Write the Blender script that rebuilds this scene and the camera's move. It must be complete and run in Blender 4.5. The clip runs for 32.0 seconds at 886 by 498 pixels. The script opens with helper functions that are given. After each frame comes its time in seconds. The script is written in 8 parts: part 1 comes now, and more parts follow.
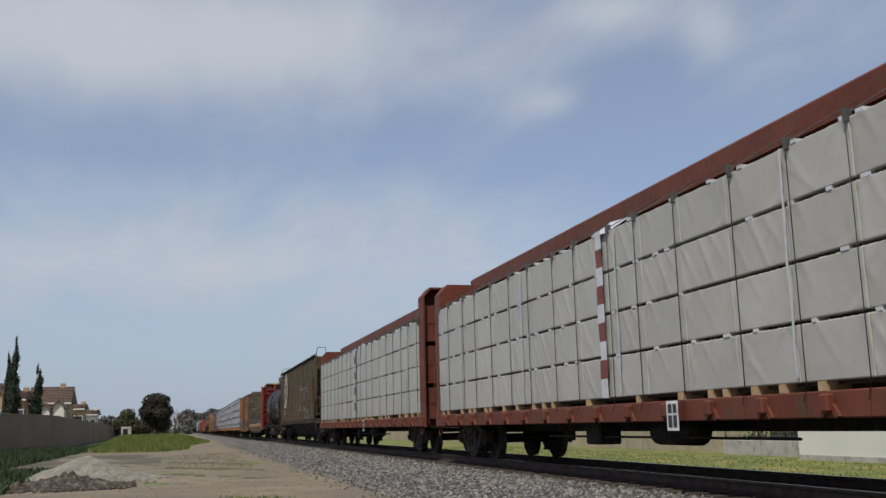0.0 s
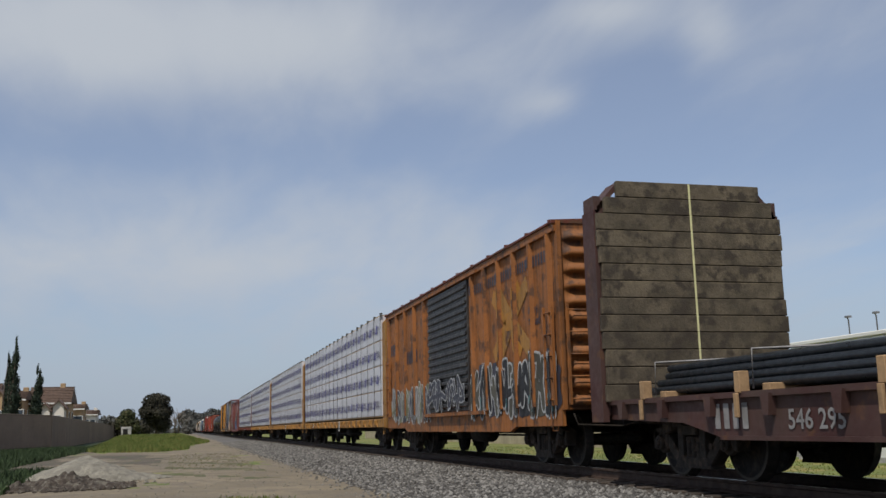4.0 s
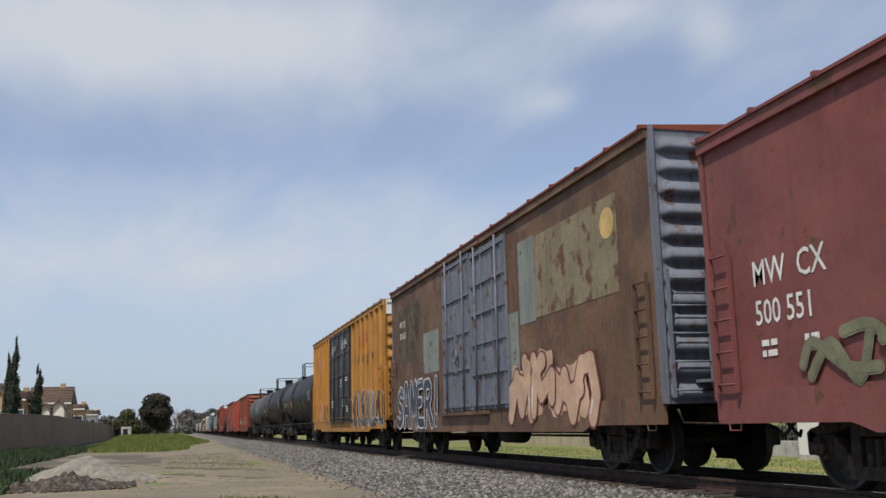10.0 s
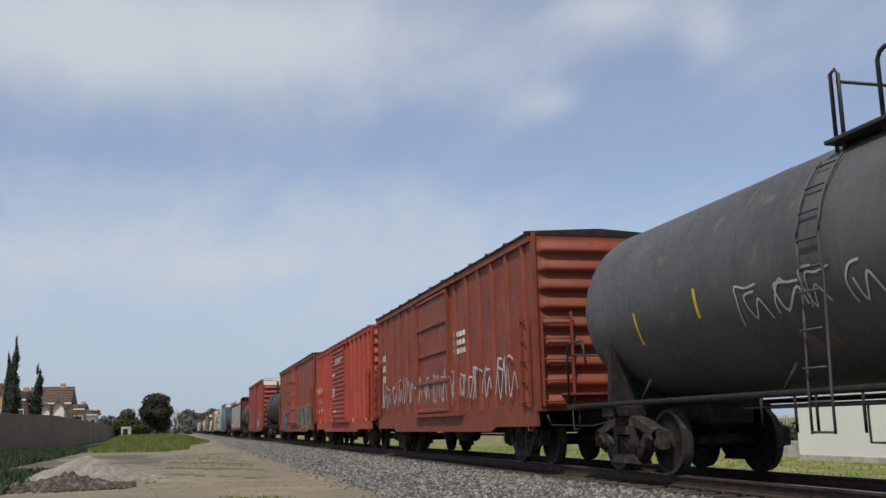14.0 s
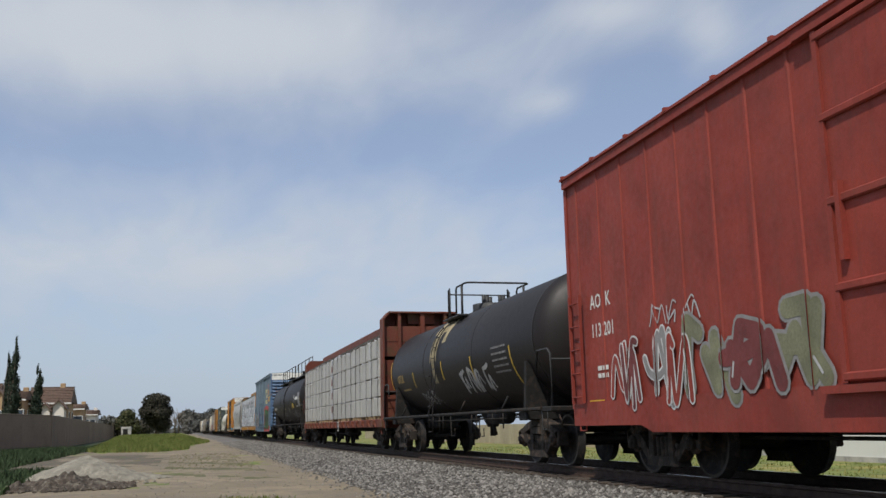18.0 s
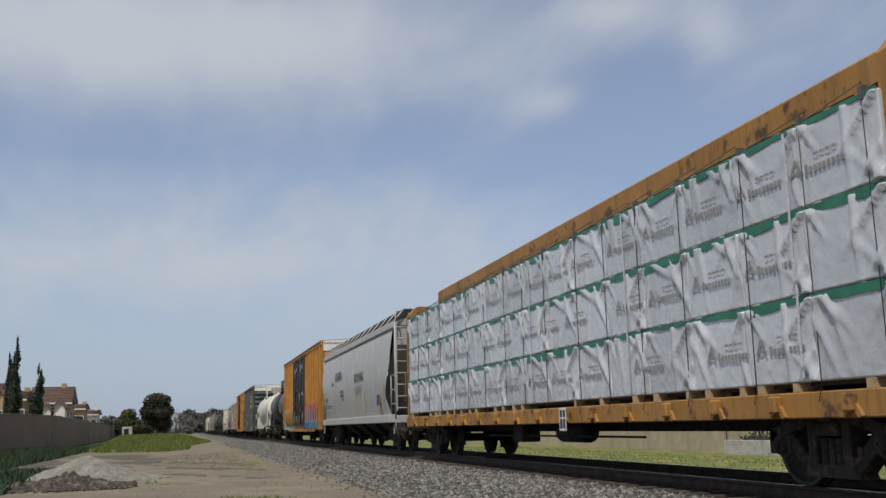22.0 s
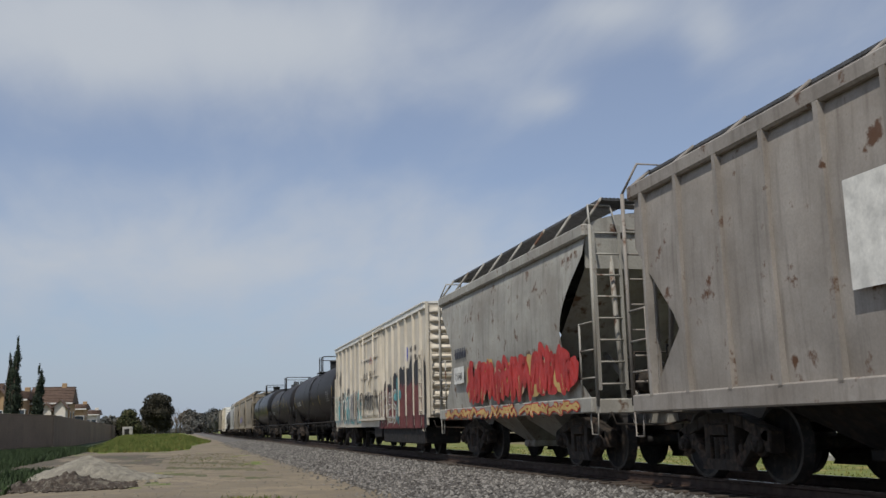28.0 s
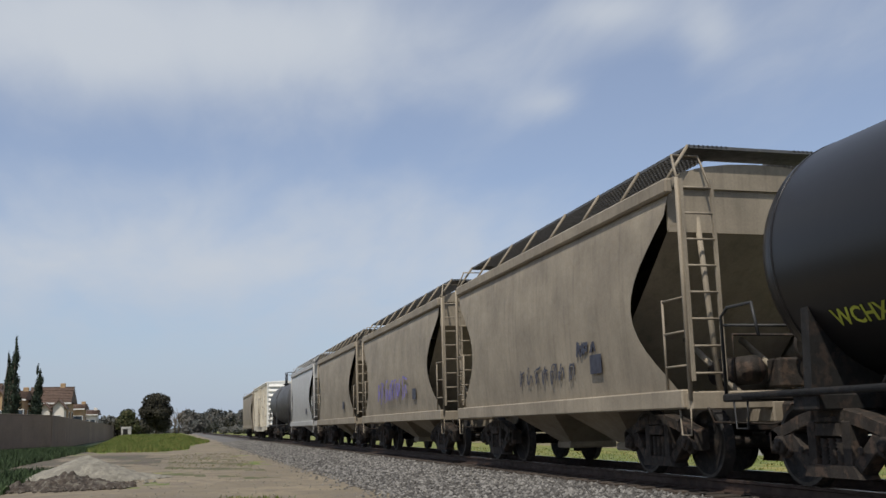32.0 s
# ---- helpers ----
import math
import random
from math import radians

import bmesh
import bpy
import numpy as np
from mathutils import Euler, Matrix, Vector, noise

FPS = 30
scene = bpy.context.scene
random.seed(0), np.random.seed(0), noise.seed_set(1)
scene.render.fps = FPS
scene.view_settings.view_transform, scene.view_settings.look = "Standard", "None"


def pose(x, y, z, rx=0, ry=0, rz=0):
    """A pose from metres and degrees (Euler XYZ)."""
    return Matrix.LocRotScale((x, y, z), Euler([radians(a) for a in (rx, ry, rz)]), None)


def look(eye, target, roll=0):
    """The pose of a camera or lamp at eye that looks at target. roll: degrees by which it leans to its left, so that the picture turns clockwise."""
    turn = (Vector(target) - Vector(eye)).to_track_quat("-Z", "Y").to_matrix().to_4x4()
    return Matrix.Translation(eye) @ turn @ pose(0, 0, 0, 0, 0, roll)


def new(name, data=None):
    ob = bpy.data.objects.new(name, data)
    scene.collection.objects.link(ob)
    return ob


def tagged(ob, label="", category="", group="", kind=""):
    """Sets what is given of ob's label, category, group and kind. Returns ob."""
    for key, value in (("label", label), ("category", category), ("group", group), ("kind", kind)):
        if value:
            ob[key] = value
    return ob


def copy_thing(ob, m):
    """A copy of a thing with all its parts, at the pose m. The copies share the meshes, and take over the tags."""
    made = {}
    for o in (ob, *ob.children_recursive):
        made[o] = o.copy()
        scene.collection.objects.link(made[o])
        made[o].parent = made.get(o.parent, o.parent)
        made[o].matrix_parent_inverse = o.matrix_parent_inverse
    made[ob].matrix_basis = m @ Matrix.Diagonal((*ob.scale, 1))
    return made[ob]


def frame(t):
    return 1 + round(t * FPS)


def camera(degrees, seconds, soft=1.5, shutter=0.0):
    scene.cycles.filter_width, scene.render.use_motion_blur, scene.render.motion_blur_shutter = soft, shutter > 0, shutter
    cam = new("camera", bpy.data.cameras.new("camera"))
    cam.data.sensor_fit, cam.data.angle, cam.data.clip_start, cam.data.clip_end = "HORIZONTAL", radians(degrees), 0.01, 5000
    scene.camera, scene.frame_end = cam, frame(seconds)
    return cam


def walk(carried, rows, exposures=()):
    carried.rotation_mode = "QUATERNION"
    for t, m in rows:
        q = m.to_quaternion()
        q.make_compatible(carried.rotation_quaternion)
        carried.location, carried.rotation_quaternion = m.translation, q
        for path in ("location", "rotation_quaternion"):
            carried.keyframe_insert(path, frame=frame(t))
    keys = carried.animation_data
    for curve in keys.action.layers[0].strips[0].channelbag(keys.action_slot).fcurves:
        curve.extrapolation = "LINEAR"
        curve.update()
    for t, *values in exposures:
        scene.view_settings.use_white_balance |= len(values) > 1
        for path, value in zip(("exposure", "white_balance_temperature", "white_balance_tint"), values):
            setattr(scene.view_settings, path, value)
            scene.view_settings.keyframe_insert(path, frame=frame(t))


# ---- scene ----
import itertools

# ================= camera =================
TRACK_X = 7.83      # middle of the track
SPEED = 21.6        # the train, towards -y
EYE = (0.0, 0.0, 0.80)
cam = camera(49.27, 32.0)


def cam_pose(turn):
    """Hand-held on the spot: only a slight turn, in degrees."""
    a, p = radians(15.0 + turn), radians(10.34)
    ahead = Vector((math.sin(a) * math.cos(p), math.cos(a) * math.cos(p), math.sin(p)))
    return look(EYE, Vector(EYE) + ahead * 10, -1.34)


TURNS = ((0, 0), (4.5, 0), (10, 0), (18, 0), (20.5, 0), (22, -.05), (23, -.1), (24.5, -.15), (25.0, -.2), (25.5, -.27),
         (26.0, -.25), (26.5, -.2), (28.5, -.06), (30, -.06), (30.7, -.01), (32, 0))
LIGHTNESS = ((0, 0), (1, 0.0), (1.7, 0.25), (2.5, 0.25), (4, -0.04), (7, -0.07), (9, -0.03), (9.6, 0.1), (10, 0.24), (11.5, 0.13), (13.5, 0.17), (17, 0.17), (19, 0.16), (20, 0.05), (23, 0.0), (24, 0.05), (24.6, 0.0), (25.2, -0.1), (25.7, 0.0), (26, 0.08), (28.5, -0.06), (29.2, -0.06), (30, 0.12), (32, 0.13))
walk(cam, [(t, cam_pose(a)) for t, a in TURNS], LIGHTNESS)

# ================= light =================
SUN_DIR = Vector((-0.42, -0.50, 1.0)).normalized()
sun = new("sun", bpy.data.lights.new("sun", "SUN"))
sun.data.energy, sun.data.angle, sun.data.color = 3.4, radians(0.7), (1.0, 0.95, 0.87)
sun.matrix_world = look(SUN_DIR * 100, (0, 0, 0))


def link(nt, a, b):
    nt.links.new(a, b)


def make_world():
    w = bpy.data.worlds.new("sky")
    scene.world = w
    w.use_nodes = True
    nt = w.node_tree
    nt.nodes.clear()
    N = nt.nodes.new
    out, bg = N("ShaderNodeOutputWorld"), N("ShaderNodeBackground")
    sky = N("ShaderNodeTexSky")
    sky.sky_type, sky.sun_disc = "NISHITA", False
    sky.sun_elevation = math.asin(SUN_DIR.z)
    sky.sun_rotation = math.atan2(SUN_DIR.x, SUN_DIR.y)
    sky.air_density, sky.dust_density, sky.ozone_density = 1.0, 0.6, 2.0
    gain = N("ShaderNodeMix")
    gain.data_type, gain.blend_type = "RGBA", "MULTIPLY"
    gain.inputs["Factor"].default_value = 1
    gain.inputs["B"].default_value = (0.93, 0.955, 1.06, 1)
    link(nt, sky.outputs[0], gain.inputs["A"])
    # high thin cloud: direction projected on a flat layer
    tc = N("ShaderNodeTexCoord")
    sep = N("ShaderNodeSeparateXYZ")
    link(nt, tc.outputs["Generated"], sep.inputs[0])

    def mth(op, a, b=None, clamp=False):
        n = N("ShaderNodeMath")
        n.operation, n.use_clamp = op, clamp
        for i, v in enumerate((a, b)):
            if v is None:
                continue
            if isinstance(v, (int, float)):
                n.inputs[i].default_value = v
            else:
                link(nt, v, n.inputs[i])
        return n.outputs[0]
    zz = mth("ADD", mth("MAXIMUM", sep.outputs["Z"], 0.0), 0.12)
    comb = N("ShaderNodeCombineXYZ")
    comb_x = mth("DIVIDE", sep.outputs["X"], zz)
    link(nt, comb_x, comb.inputs[0])
    link(nt, mth("DIVIDE", sep.outputs["Y"], zz), comb.inputs[1])

    def nz(scale, detail, rough, off, stretch, turn):
        mp = N("ShaderNodeMapping")
        mp.inputs["Location"].default_value = off
        mp.inputs["Scale"].default_value = stretch
        mp.inputs["Rotation"].default_value = (0, 0, radians(turn))
        link(nt, comb.outputs[0], mp.inputs[0])
        n = N("ShaderNodeTexNoise")
        n.inputs["Scale"].default_value, n.inputs["Detail"].default_value = scale, detail
        n.inputs["Roughness"].default_value = rough
        n.inputs["Distortion"].default_value = 0.35
        link(nt, mp.outputs[0], n.inputs["Vector"])
        return n.outputs["Fac"]
    big = nz(0.75, 4, 0.5, (0.4, 3.1, 0), (1.0, 0.75, 1), 25)
    fine = nz(2.2, 7, 0.52, (0.3, 4.2, 0), (1.0, 0.45, 1), 38)
    wisp = nz(5.5, 7, 0.55, (2.3, 1.2, 0), (1.0, 0.4, 1), 42)
    azim = mth("MULTIPLY", mth("ARCTAN2", sep.outputs["X"], sep.outputs["Y"]), 57.2958)
    elev = mth("MULTIPLY", mth("ARCSINE", sep.outputs["Z"]), 57.2958)
    # a milky veil with banks of cloud and open blue: bearing, height, half-widths, weight
    banks = 0.0
    for a, e, sa, se, wt in ((-5, 22.3, 10, 3.1, .72), (7, 22.3, 8, 2.8, .38), (17, 22.6, 6, 2.8, .15), (-5, 16.0, 8, 1.6, -.24), (11.5, 16.4, 6, 1.5, -.17), (20.5, 15.5, 5, 2.0, -.18),
                             (4, 9.8, 22, 3.4, .36), (26.4, 19.8, 4, 1.6, -.34), (31.5, 22.0, 1.8, 1.6, .40), (25.5, 23.6, 3, 1.0, .32), (21.5, 18.8, 2.6, 1.0, .24), (33, 14, 8, 4, -.26),
                             (-60, 25, 40, 14, .15), (110, 30, 50, 20, .15)):
        q = mth("ADD", mth("POWER", mth("ABSOLUTE", mth("DIVIDE", mth("SUBTRACT", azim, a), sa)), 2.0), mth("POWER", mth("ABSOLUTE", mth("DIVIDE", mth("SUBTRACT", elev, e), se)), 2.0))
        banks = mth("ADD", banks, mth("MULTIPLY", mth("EXPONENT", mth("MULTIPLY", q, -1.0)), wt))
    grain = mth("ADD", mth("ADD", mth("MULTIPLY", big, 0.40), mth("MULTIPLY", fine, 0.85)), mth("MULTIPLY", wisp, 0.45))
    mixv = mth("ADD", mth("ADD", grain, -0.57), banks)
    ramp = N("ShaderNodeMapRange")
    ramp.interpolation_type = "SMOOTHSTEP"
    ramp.inputs["From Min"].default_value, ramp.inputs["From Max"].default_value = 0.0, 1.0
    ramp.inputs["To Min"].default_value, ramp.inputs["To Max"].default_value = 0.30, 1.0
    link(nt, mixv, ramp.inputs["Value"])
    # haze towards the horizon
    hz = N("ShaderNodeMapRange")
    hz.inputs["From Min"].default_value, hz.inputs["From Max"].default_value = 0.01, 0.16
    hz.inputs["To Min"].default_value, hz.inputs["To Max"].default_value = 0.85, 0.0
    link(nt, sep.outputs["Z"], hz.inputs["Value"])
    cl = N("ShaderNodeMix")
    cl.data_type = "RGBA"
    cl.inputs["B"].default_value = (5.0, 5.40, 6.0, 1)
    link(nt, ramp.outputs[0], cl.inputs["Factor"])
    link(nt, gain.outputs["Result"], cl.inputs["A"])
    h2 = N("ShaderNodeMix")
    h2.data_type = "RGBA"
    h2.inputs["B"].default_value = (3.45, 4.15, 5.25, 1)
    link(nt, hz.outputs[0], h2.inputs["Factor"])
    link(nt, cl.outputs["Result"], h2.inputs["A"])
    link(nt, h2.outputs["Result"], bg.inputs["Color"])
    bg.inputs["Strength"].default_value = 0.10
    link(nt, bg.outputs[0], out.inputs["Surface"])


make_world()

# ================= materials =================


def material(name, col, rough=0.6, metal=0.0, var=0.25, scale=3.0, alt=None, alt_amt=0.0, alt_scale=2.0, streak=0.0,
             streak_col=(0.05, 0.035, 0.025), bump=0.0, bump_scale=40.0, spec=0.4, rnd=0.0, fine=30.0, soil=0.0, gloss_var=0.12):
    """Base colour with broad and fine change, patches of a second colour, and streaks that run down."""
    m = bpy.data.materials.new(name)
    m.use_nodes = True
    nt = m.node_tree
    N = nt.nodes.new
    b = nt.nodes["Principled BSDF"]
    b.inputs["Metallic"].default_value = metal
    b.inputs["Specular IOR Level"].default_value = spec
    tc, oi = N("ShaderNodeTexCoord"), N("ShaderNodeObjectInfo")
    add = N("ShaderNodeVectorMath")
    add.operation = "MULTIPLY_ADD"
    comb = N("ShaderNodeCombineXYZ")
    for i in range(3):
        link(nt, oi.outputs["Random"], comb.inputs[i])
    link(nt, comb.outputs[0], add.inputs[0])
    add.inputs[1].default_value = (37, 53, 11)
    link(nt, tc.outputs["Object"], add.inputs[2])

    def noise_of(s, detail=4, vec=None, rg=0.55):
        n = N("ShaderNodeTexNoise")
        n.inputs["Scale"].default_value, n.inputs["Detail"].default_value, n.inputs["Roughness"].default_value = s, detail, rg
        link(nt, vec or add.outputs[0], n.inputs["Vector"])
        return n.outputs["Fac"]

    def ramp(v, lo, hi, a, z):
        r = N("ShaderNodeMapRange")
        for k, x in (("From Min", lo), ("From Max", hi), ("To Min", a), ("To Max", z)):
            r.inputs[k].default_value = x
        link(nt, v, r.inputs["Value"])
        return r.outputs[0]

    def blend(fac, a, bb, mode="MIX"):
        x = N("ShaderNodeMix")
        x.data_type, x.blend_type = "RGBA", mode
        for key, val in (("Factor", fac), ("A", a), ("B", bb)):
            if isinstance(val, (int, float)):
                x.inputs[key].default_value = val
            elif isinstance(val, tuple):
                x.inputs[key].default_value = (*val, 1)
            else:
                link(nt, val, x.inputs[key])
        return x.outputs["Result"]
    lo = tuple(max(0.0, c * (1 - var)) for c in col)
    hi = tuple(min(1.0, c * (1 + var * 0.8)) for c in col)
    c = blend(ramp(noise_of(scale), 0.3, 0.7, 0, 1), lo, hi)
    g = ramp(noise_of(fine, 3), 0.3, 0.7, 1 - var * 0.45, 1 + var * 0.3)
    gg = N("ShaderNodeCombineXYZ")
    for i in range(3):
        link(nt, g, gg.inputs[i])
    c = blend(1.0, c, gg.outputs[0], "MULTIPLY")
    if rnd:
        r = ramp(oi.outputs["Random"], 0, 1, 1 - rnd, 1 + rnd)
        rr = N("ShaderNodeCombineXYZ")
        for i in range(3):
            link(nt, r, rr.inputs[i])
        c = blend(1.0, c, rr.outputs[0], "MULTIPLY")
    if alt:
        c = blend(ramp(noise_of(alt_scale, 8, None, 0.62), 0.62 - alt_amt * 0.35, 0.68 - alt_amt * 0.22, 0, 1), c, alt)
    if streak:
        mp = N("ShaderNodeMapping")
        mp.inputs["Scale"].default_value = (5, 5, 0.35)
        link(nt, add.outputs[0], mp.inputs[0])
        c = blend(ramp(noise_of(1.6, 5, mp.outputs[0]), 0.5, 0.78, 0, streak), c, streak_col)
    if soil:
        c = blend(ramp(noise_of(0.9, 6), 0.35, 0.7, 0, soil), c, (0.16, 0.13, 0.10))
    link(nt, c, b.inputs["Base Color"])
    link(nt, ramp(noise_of(9.0), 0.3, 0.7, max(0.02, rough - gloss_var), min(1, rough + gloss_var)), b.inputs["Roughness"])
    if bump:
        bp = N("ShaderNodeBump")
        bp.inputs["Strength"].default_value, bp.inputs["Distance"].default_value = bump, 0.02
        link(nt, noise_of(bump_scale, 3), bp.inputs["Height"])
        link(nt, bp.outputs[0], b.inputs["Normal"])
    return m


def paint(name, col, rust=0.25, streak=0.35, rough=0.6, var=0.22, soil=0.12, spec=0.25, streak_col=(0.05, 0.035, 0.025), **kw):
    return material(name, col, rough, 0, var, 1.3, (0.10, 0.045, 0.022) if rust > 0 else None, rust, 2.6, streak, streak_col, bump=0.12, bump_scale=6.0, soil=soil, spec=spec, **kw)


M = {}
M["brown"] = paint("brown car paint", (0.145, 0.038, 0.022))
M["red"] = paint("red car paint", (0.245, 0.040, 0.027), rust=0, streak=0.25, soil=0.1)
M["bright_red"] = paint("bright red car paint", (0.34, 0.05, 0.03), rust=0.05, streak=0.3)
M["oxide"] = paint("oxide red car paint", (0.205, 0.044, 0.022), rust=0.03, streak=0.3)
M["maroon"] = paint("maroon car paint", (0.203, 0.062, 0.056), rust=0.1, streak=0.2, soil=0.15)
M["orange"] = paint("faded orange car paint", (0.29, 0.106, 0.027), rust=0.3, streak=0.85, streak_col=(0.035, 0.022, 0.015))
M["yellow"] = paint("yellow car paint", (0.395, 0.178, 0.030), rust=0, streak=0.25, soil=0.12)
M["yellow_ochre"] = paint("yellow frame paint", (0.335, 0.168, 0.042), rust=0.2, streak=0.55)
M["blue"] = paint("blue car paint", (0.13, 0.185, 0.225), rust=0.03, streak=0.25)
M["blue_end"] = paint("blue end paint", (0.095, 0.165, 0.27), rust=0.03, streak=0.5)
M["green"] = paint("dark green car paint", (0.088, 0.088, 0.064), rust=0.12, streak=0.6)
M["green_end"] = paint("dark teal end paint", (0.052, 0.074, 0.068), rust=0.05, streak=0.45)
M["green_door"] = paint("grey green door paint", (0.088, 0.112, 0.115), rust=0.06, streak=0.45)
M["olive"] = material("rust-blotched olive hopper paint", (0.108, 0.088, 0.049), 0.7, 0, 0.45, 1.1, (0.050, 0.030, 0.015), 0.48, 2.2, 0.9, (0.034, 0.020, 0.012), bump=0.12, bump_scale=6.0, soil=0.25, spec=0.2)
# olive sill darkened by rust and dirt, and by shade put into the colour
M["olive_sill"] = material("rusted dirty sill paint with painted shade", (0.060, 0.044, 0.028), 0.75, 0, 0.4, 1.5, (0.03, 0.017, 0.011), 0.5, 2.0, 0.6, (0.02, 0.013, 0.009), bump=0.12, bump_scale=6.0, spec=0.15)
M["olive_rib"] = paint("faded olive rib paint", (0.108, 0.086, 0.053), rust=0.3, streak=0.95, streak_col=(0.03, 0.018, 0.011))
M["flat_brown"] = paint("dull red brown car paint", (0.062, 0.026, 0.023), rust=0.15, streak=0.4, soil=0.25)
M["pale_olive"] = paint("rust-streaked olive paint", (0.24, 0.20, 0.12), rust=0.3, streak=0.9, var=0.3, streak_col=(0.16, 0.07, 0.03))
M["pale_teal"] = paint("pale teal grey paint", (0.21, 0.235, 0.205), rust=0.12, streak=0.4)
M["faded_white"] = material("faded flaking white paint", (0.46, 0.42, 0.34), 0.7, 0, 0.25, 2, (0.13, 0.10, 0.06), 0.42, 4.5, 0.75, (0.12, 0.09, 0.05))
M["rusty"] = material("rust-stained brown steel", (0.165, 0.10, 0.062), 0.7, 0, 0.4, 0.7, (0.075, 0.038, 0.026), 0.5, 0.9, 0.8, (0.20, 0.08, 0.03), bump=0.1, bump_scale=6, spec=0.2, soil=0.3)
M["steel_blue"] = paint("worn blue grey door paint", (0.15, 0.165, 0.20), rust=0.15, streak=0.7)
M["cream"] = paint("cream car paint", (0.62, 0.56, 0.44), rust=0.1, streak=0.3, soil=0.3)
M["white_car"] = paint("white car paint", (0.60, 0.545, 0.445), rust=0, streak=0.14, soil=0.18, var=0.14, streak_col=(0.30, 0.22, 0.14))
M["white_band"] = material("white painted band", (0.75, 0.73, 0.66), 0.6, var=0.12)
M["hopper_grey"] = paint("grey hopper paint", (0.40, 0.39, 0.365), rust=0, streak=0.06, var=0.10, soil=0.12, rough=0.42)
M["hopper_tan"] = paint("weathered tan hopper paint", (0.29, 0.245, 0.18), rust=0.0, streak=0.3, soil=0.35)
M["hopper_cement"] = paint("cement-stained hopper paint", (0.36, 0.35, 0.31), rust=0.1, streak=0.45, soil=0.5)
M["hopper_ribbed"] = paint("grey ribbed hopper paint", (0.30, 0.275, 0.245), rust=0.02, streak=0.45, soil=0.4)
M["tank"] = material("black tank paint", (0.0150, 0.0120, 0.0112), 0.50, 0, 0.12, 0.4, None, 0.0, 2.0, 0.08,
                     (0.05, 0.04, 0.033), bump=0.004, bump_scale=3, spec=0.28, gloss_var=0.03, fine=3.0)
M["tank_dusty"] = material("dusty black tank paint", (0.025, 0.0225, 0.0215), 0.55, 0, 0.2, 0.4, None, 0.0, 2.0, 0.15,
                           (0.05, 0.043, 0.037), bump=0.004, bump_scale=3, spec=0.28, gloss_var=0.03, fine=3.0)
M["tank_gloss"] = material("glossy black tank paint", (0.013, 0.012, 0.012), 0.33, 0, 0.08, 0.8, None, 0, 2, 0.1, (0.04, 0.035, 0.03), spec=0.32, gloss_var=0.004, fine=3.0)
M["tank_grey"] = material("faded grey tank paint", (0.072, 0.07, 0.068), 0.55, 0, 0.3, 0.8, (0.12, 0.09, 0.07), 0.08, 2, 0.4,
                          (0.12, 0.11, 0.10), bump=0.03, bump_scale=8)
M["tank_mid"] = material("grey tank paint", (0.098, 0.09, 0.085), 0.55, 0, 0.18, 0.8, None, 0, 2, 0.25, (0.05, 0.044, 0.04), bump=0.02, bump_scale=4, fine=4.0)
M["tank_white"] = material("white tank paint", (0.60, 0.57, 0.48), 0.50, 0, 0.12, 0.8, None, 0, 2, 0.22, (0.36, 0.31, 0.24), bump=0.02, bump_scale=4, fine=4.0)
M["ghost"] = material("painted-out grey patch", (0.40, 0.375, 0.34), 0.6, 0, 0.2, 3)
M["spill"] = material("dried tan spill stain", (0.30, 0.25, 0.15), 0.8, 0, 0.3, 3)
M["under"] = material("grimy underframe steel", (0.010, 0.009, 0.008), 0.8, 0, 0.4, 4, (0.028, 0.019, 0.014), 0.3, 6, bump=0.2, bump_scale=25)
M["truck"] = material("dusty brown truck casting", (0.027, 0.021, 0.016), 0.85, 0, 0.45, 5, (0.065, 0.043, 0.03), 0.3, 7, bump=0.3, bump_scale=30)
M["wheel"] = material("rolled wheel steel", (0.010, 0.0085, 0.0075), 0.75, 0.0, 0.4, 6, (0.035, 0.025, 0.018), 0.3, 8)
M["wheel_rim"] = material("bright worn wheel rim", (0.06, 0.055, 0.05), 0.5, 0.6, 0.2, 8)
M["black_door"] = material("black door paint", (0.024, 0.021, 0.020), 0.5, 0, 0.3, 2, (0.08, 0.07, 0.06), 0.1, 4, 0.3, (0.09, 0.08, 0.07))
M["dark"] = material("dark handrail paint", (0.03, 0.03, 0.03), 0.6, 0, 0.3, 5)
M["grate"] = material("dark galvanised grating", (0.11, 0.11, 0.11), 0.6, 0.3, 0.3, 8)
M["wrap"] = material("grey white lumber wrap", (0.40, 0.385, 0.345), 0.42, 0, 0.08, 1.0, None, 0, 2, 0.12, (0.33, 0.32, 0.28), bump=0.35, bump_scale=5.0, rnd=0.06)
M["wrap_white"] = material("white printed lumber wrap", (0.52, 0.515, 0.535), 0.38, 0, 0.07, 1.0, None, 0, 2, 0.12, (0.42, 0.41, 0.42), bump=1.0, bump_scale=6.0, rnd=0.05)
M["wrap_silver"] = material("crumpled silver white wrap", (0.50, 0.51, 0.52), 0.24, 0.15, 0.10, 1.0, None, 0, 2, 0.15, (0.36, 0.36, 0.38), bump=0.8, bump_scale=3.0, rnd=0.1)
M["wrap_green"] = material("green wrap edge", (0.024, 0.15, 0.088), 0.45, 0, 0.25, 3, bump=0.5, bump_scale=6)
M["gap"] = material("painted shade between lumber tiers", (0.06, 0.05, 0.04), 0.9, 0, 0.3, 5)
M["lumber"] = material("sawn lumber edge", (0.42, 0.29, 0.16), 0.8, 0, 0.25, 6, bump=0.3)
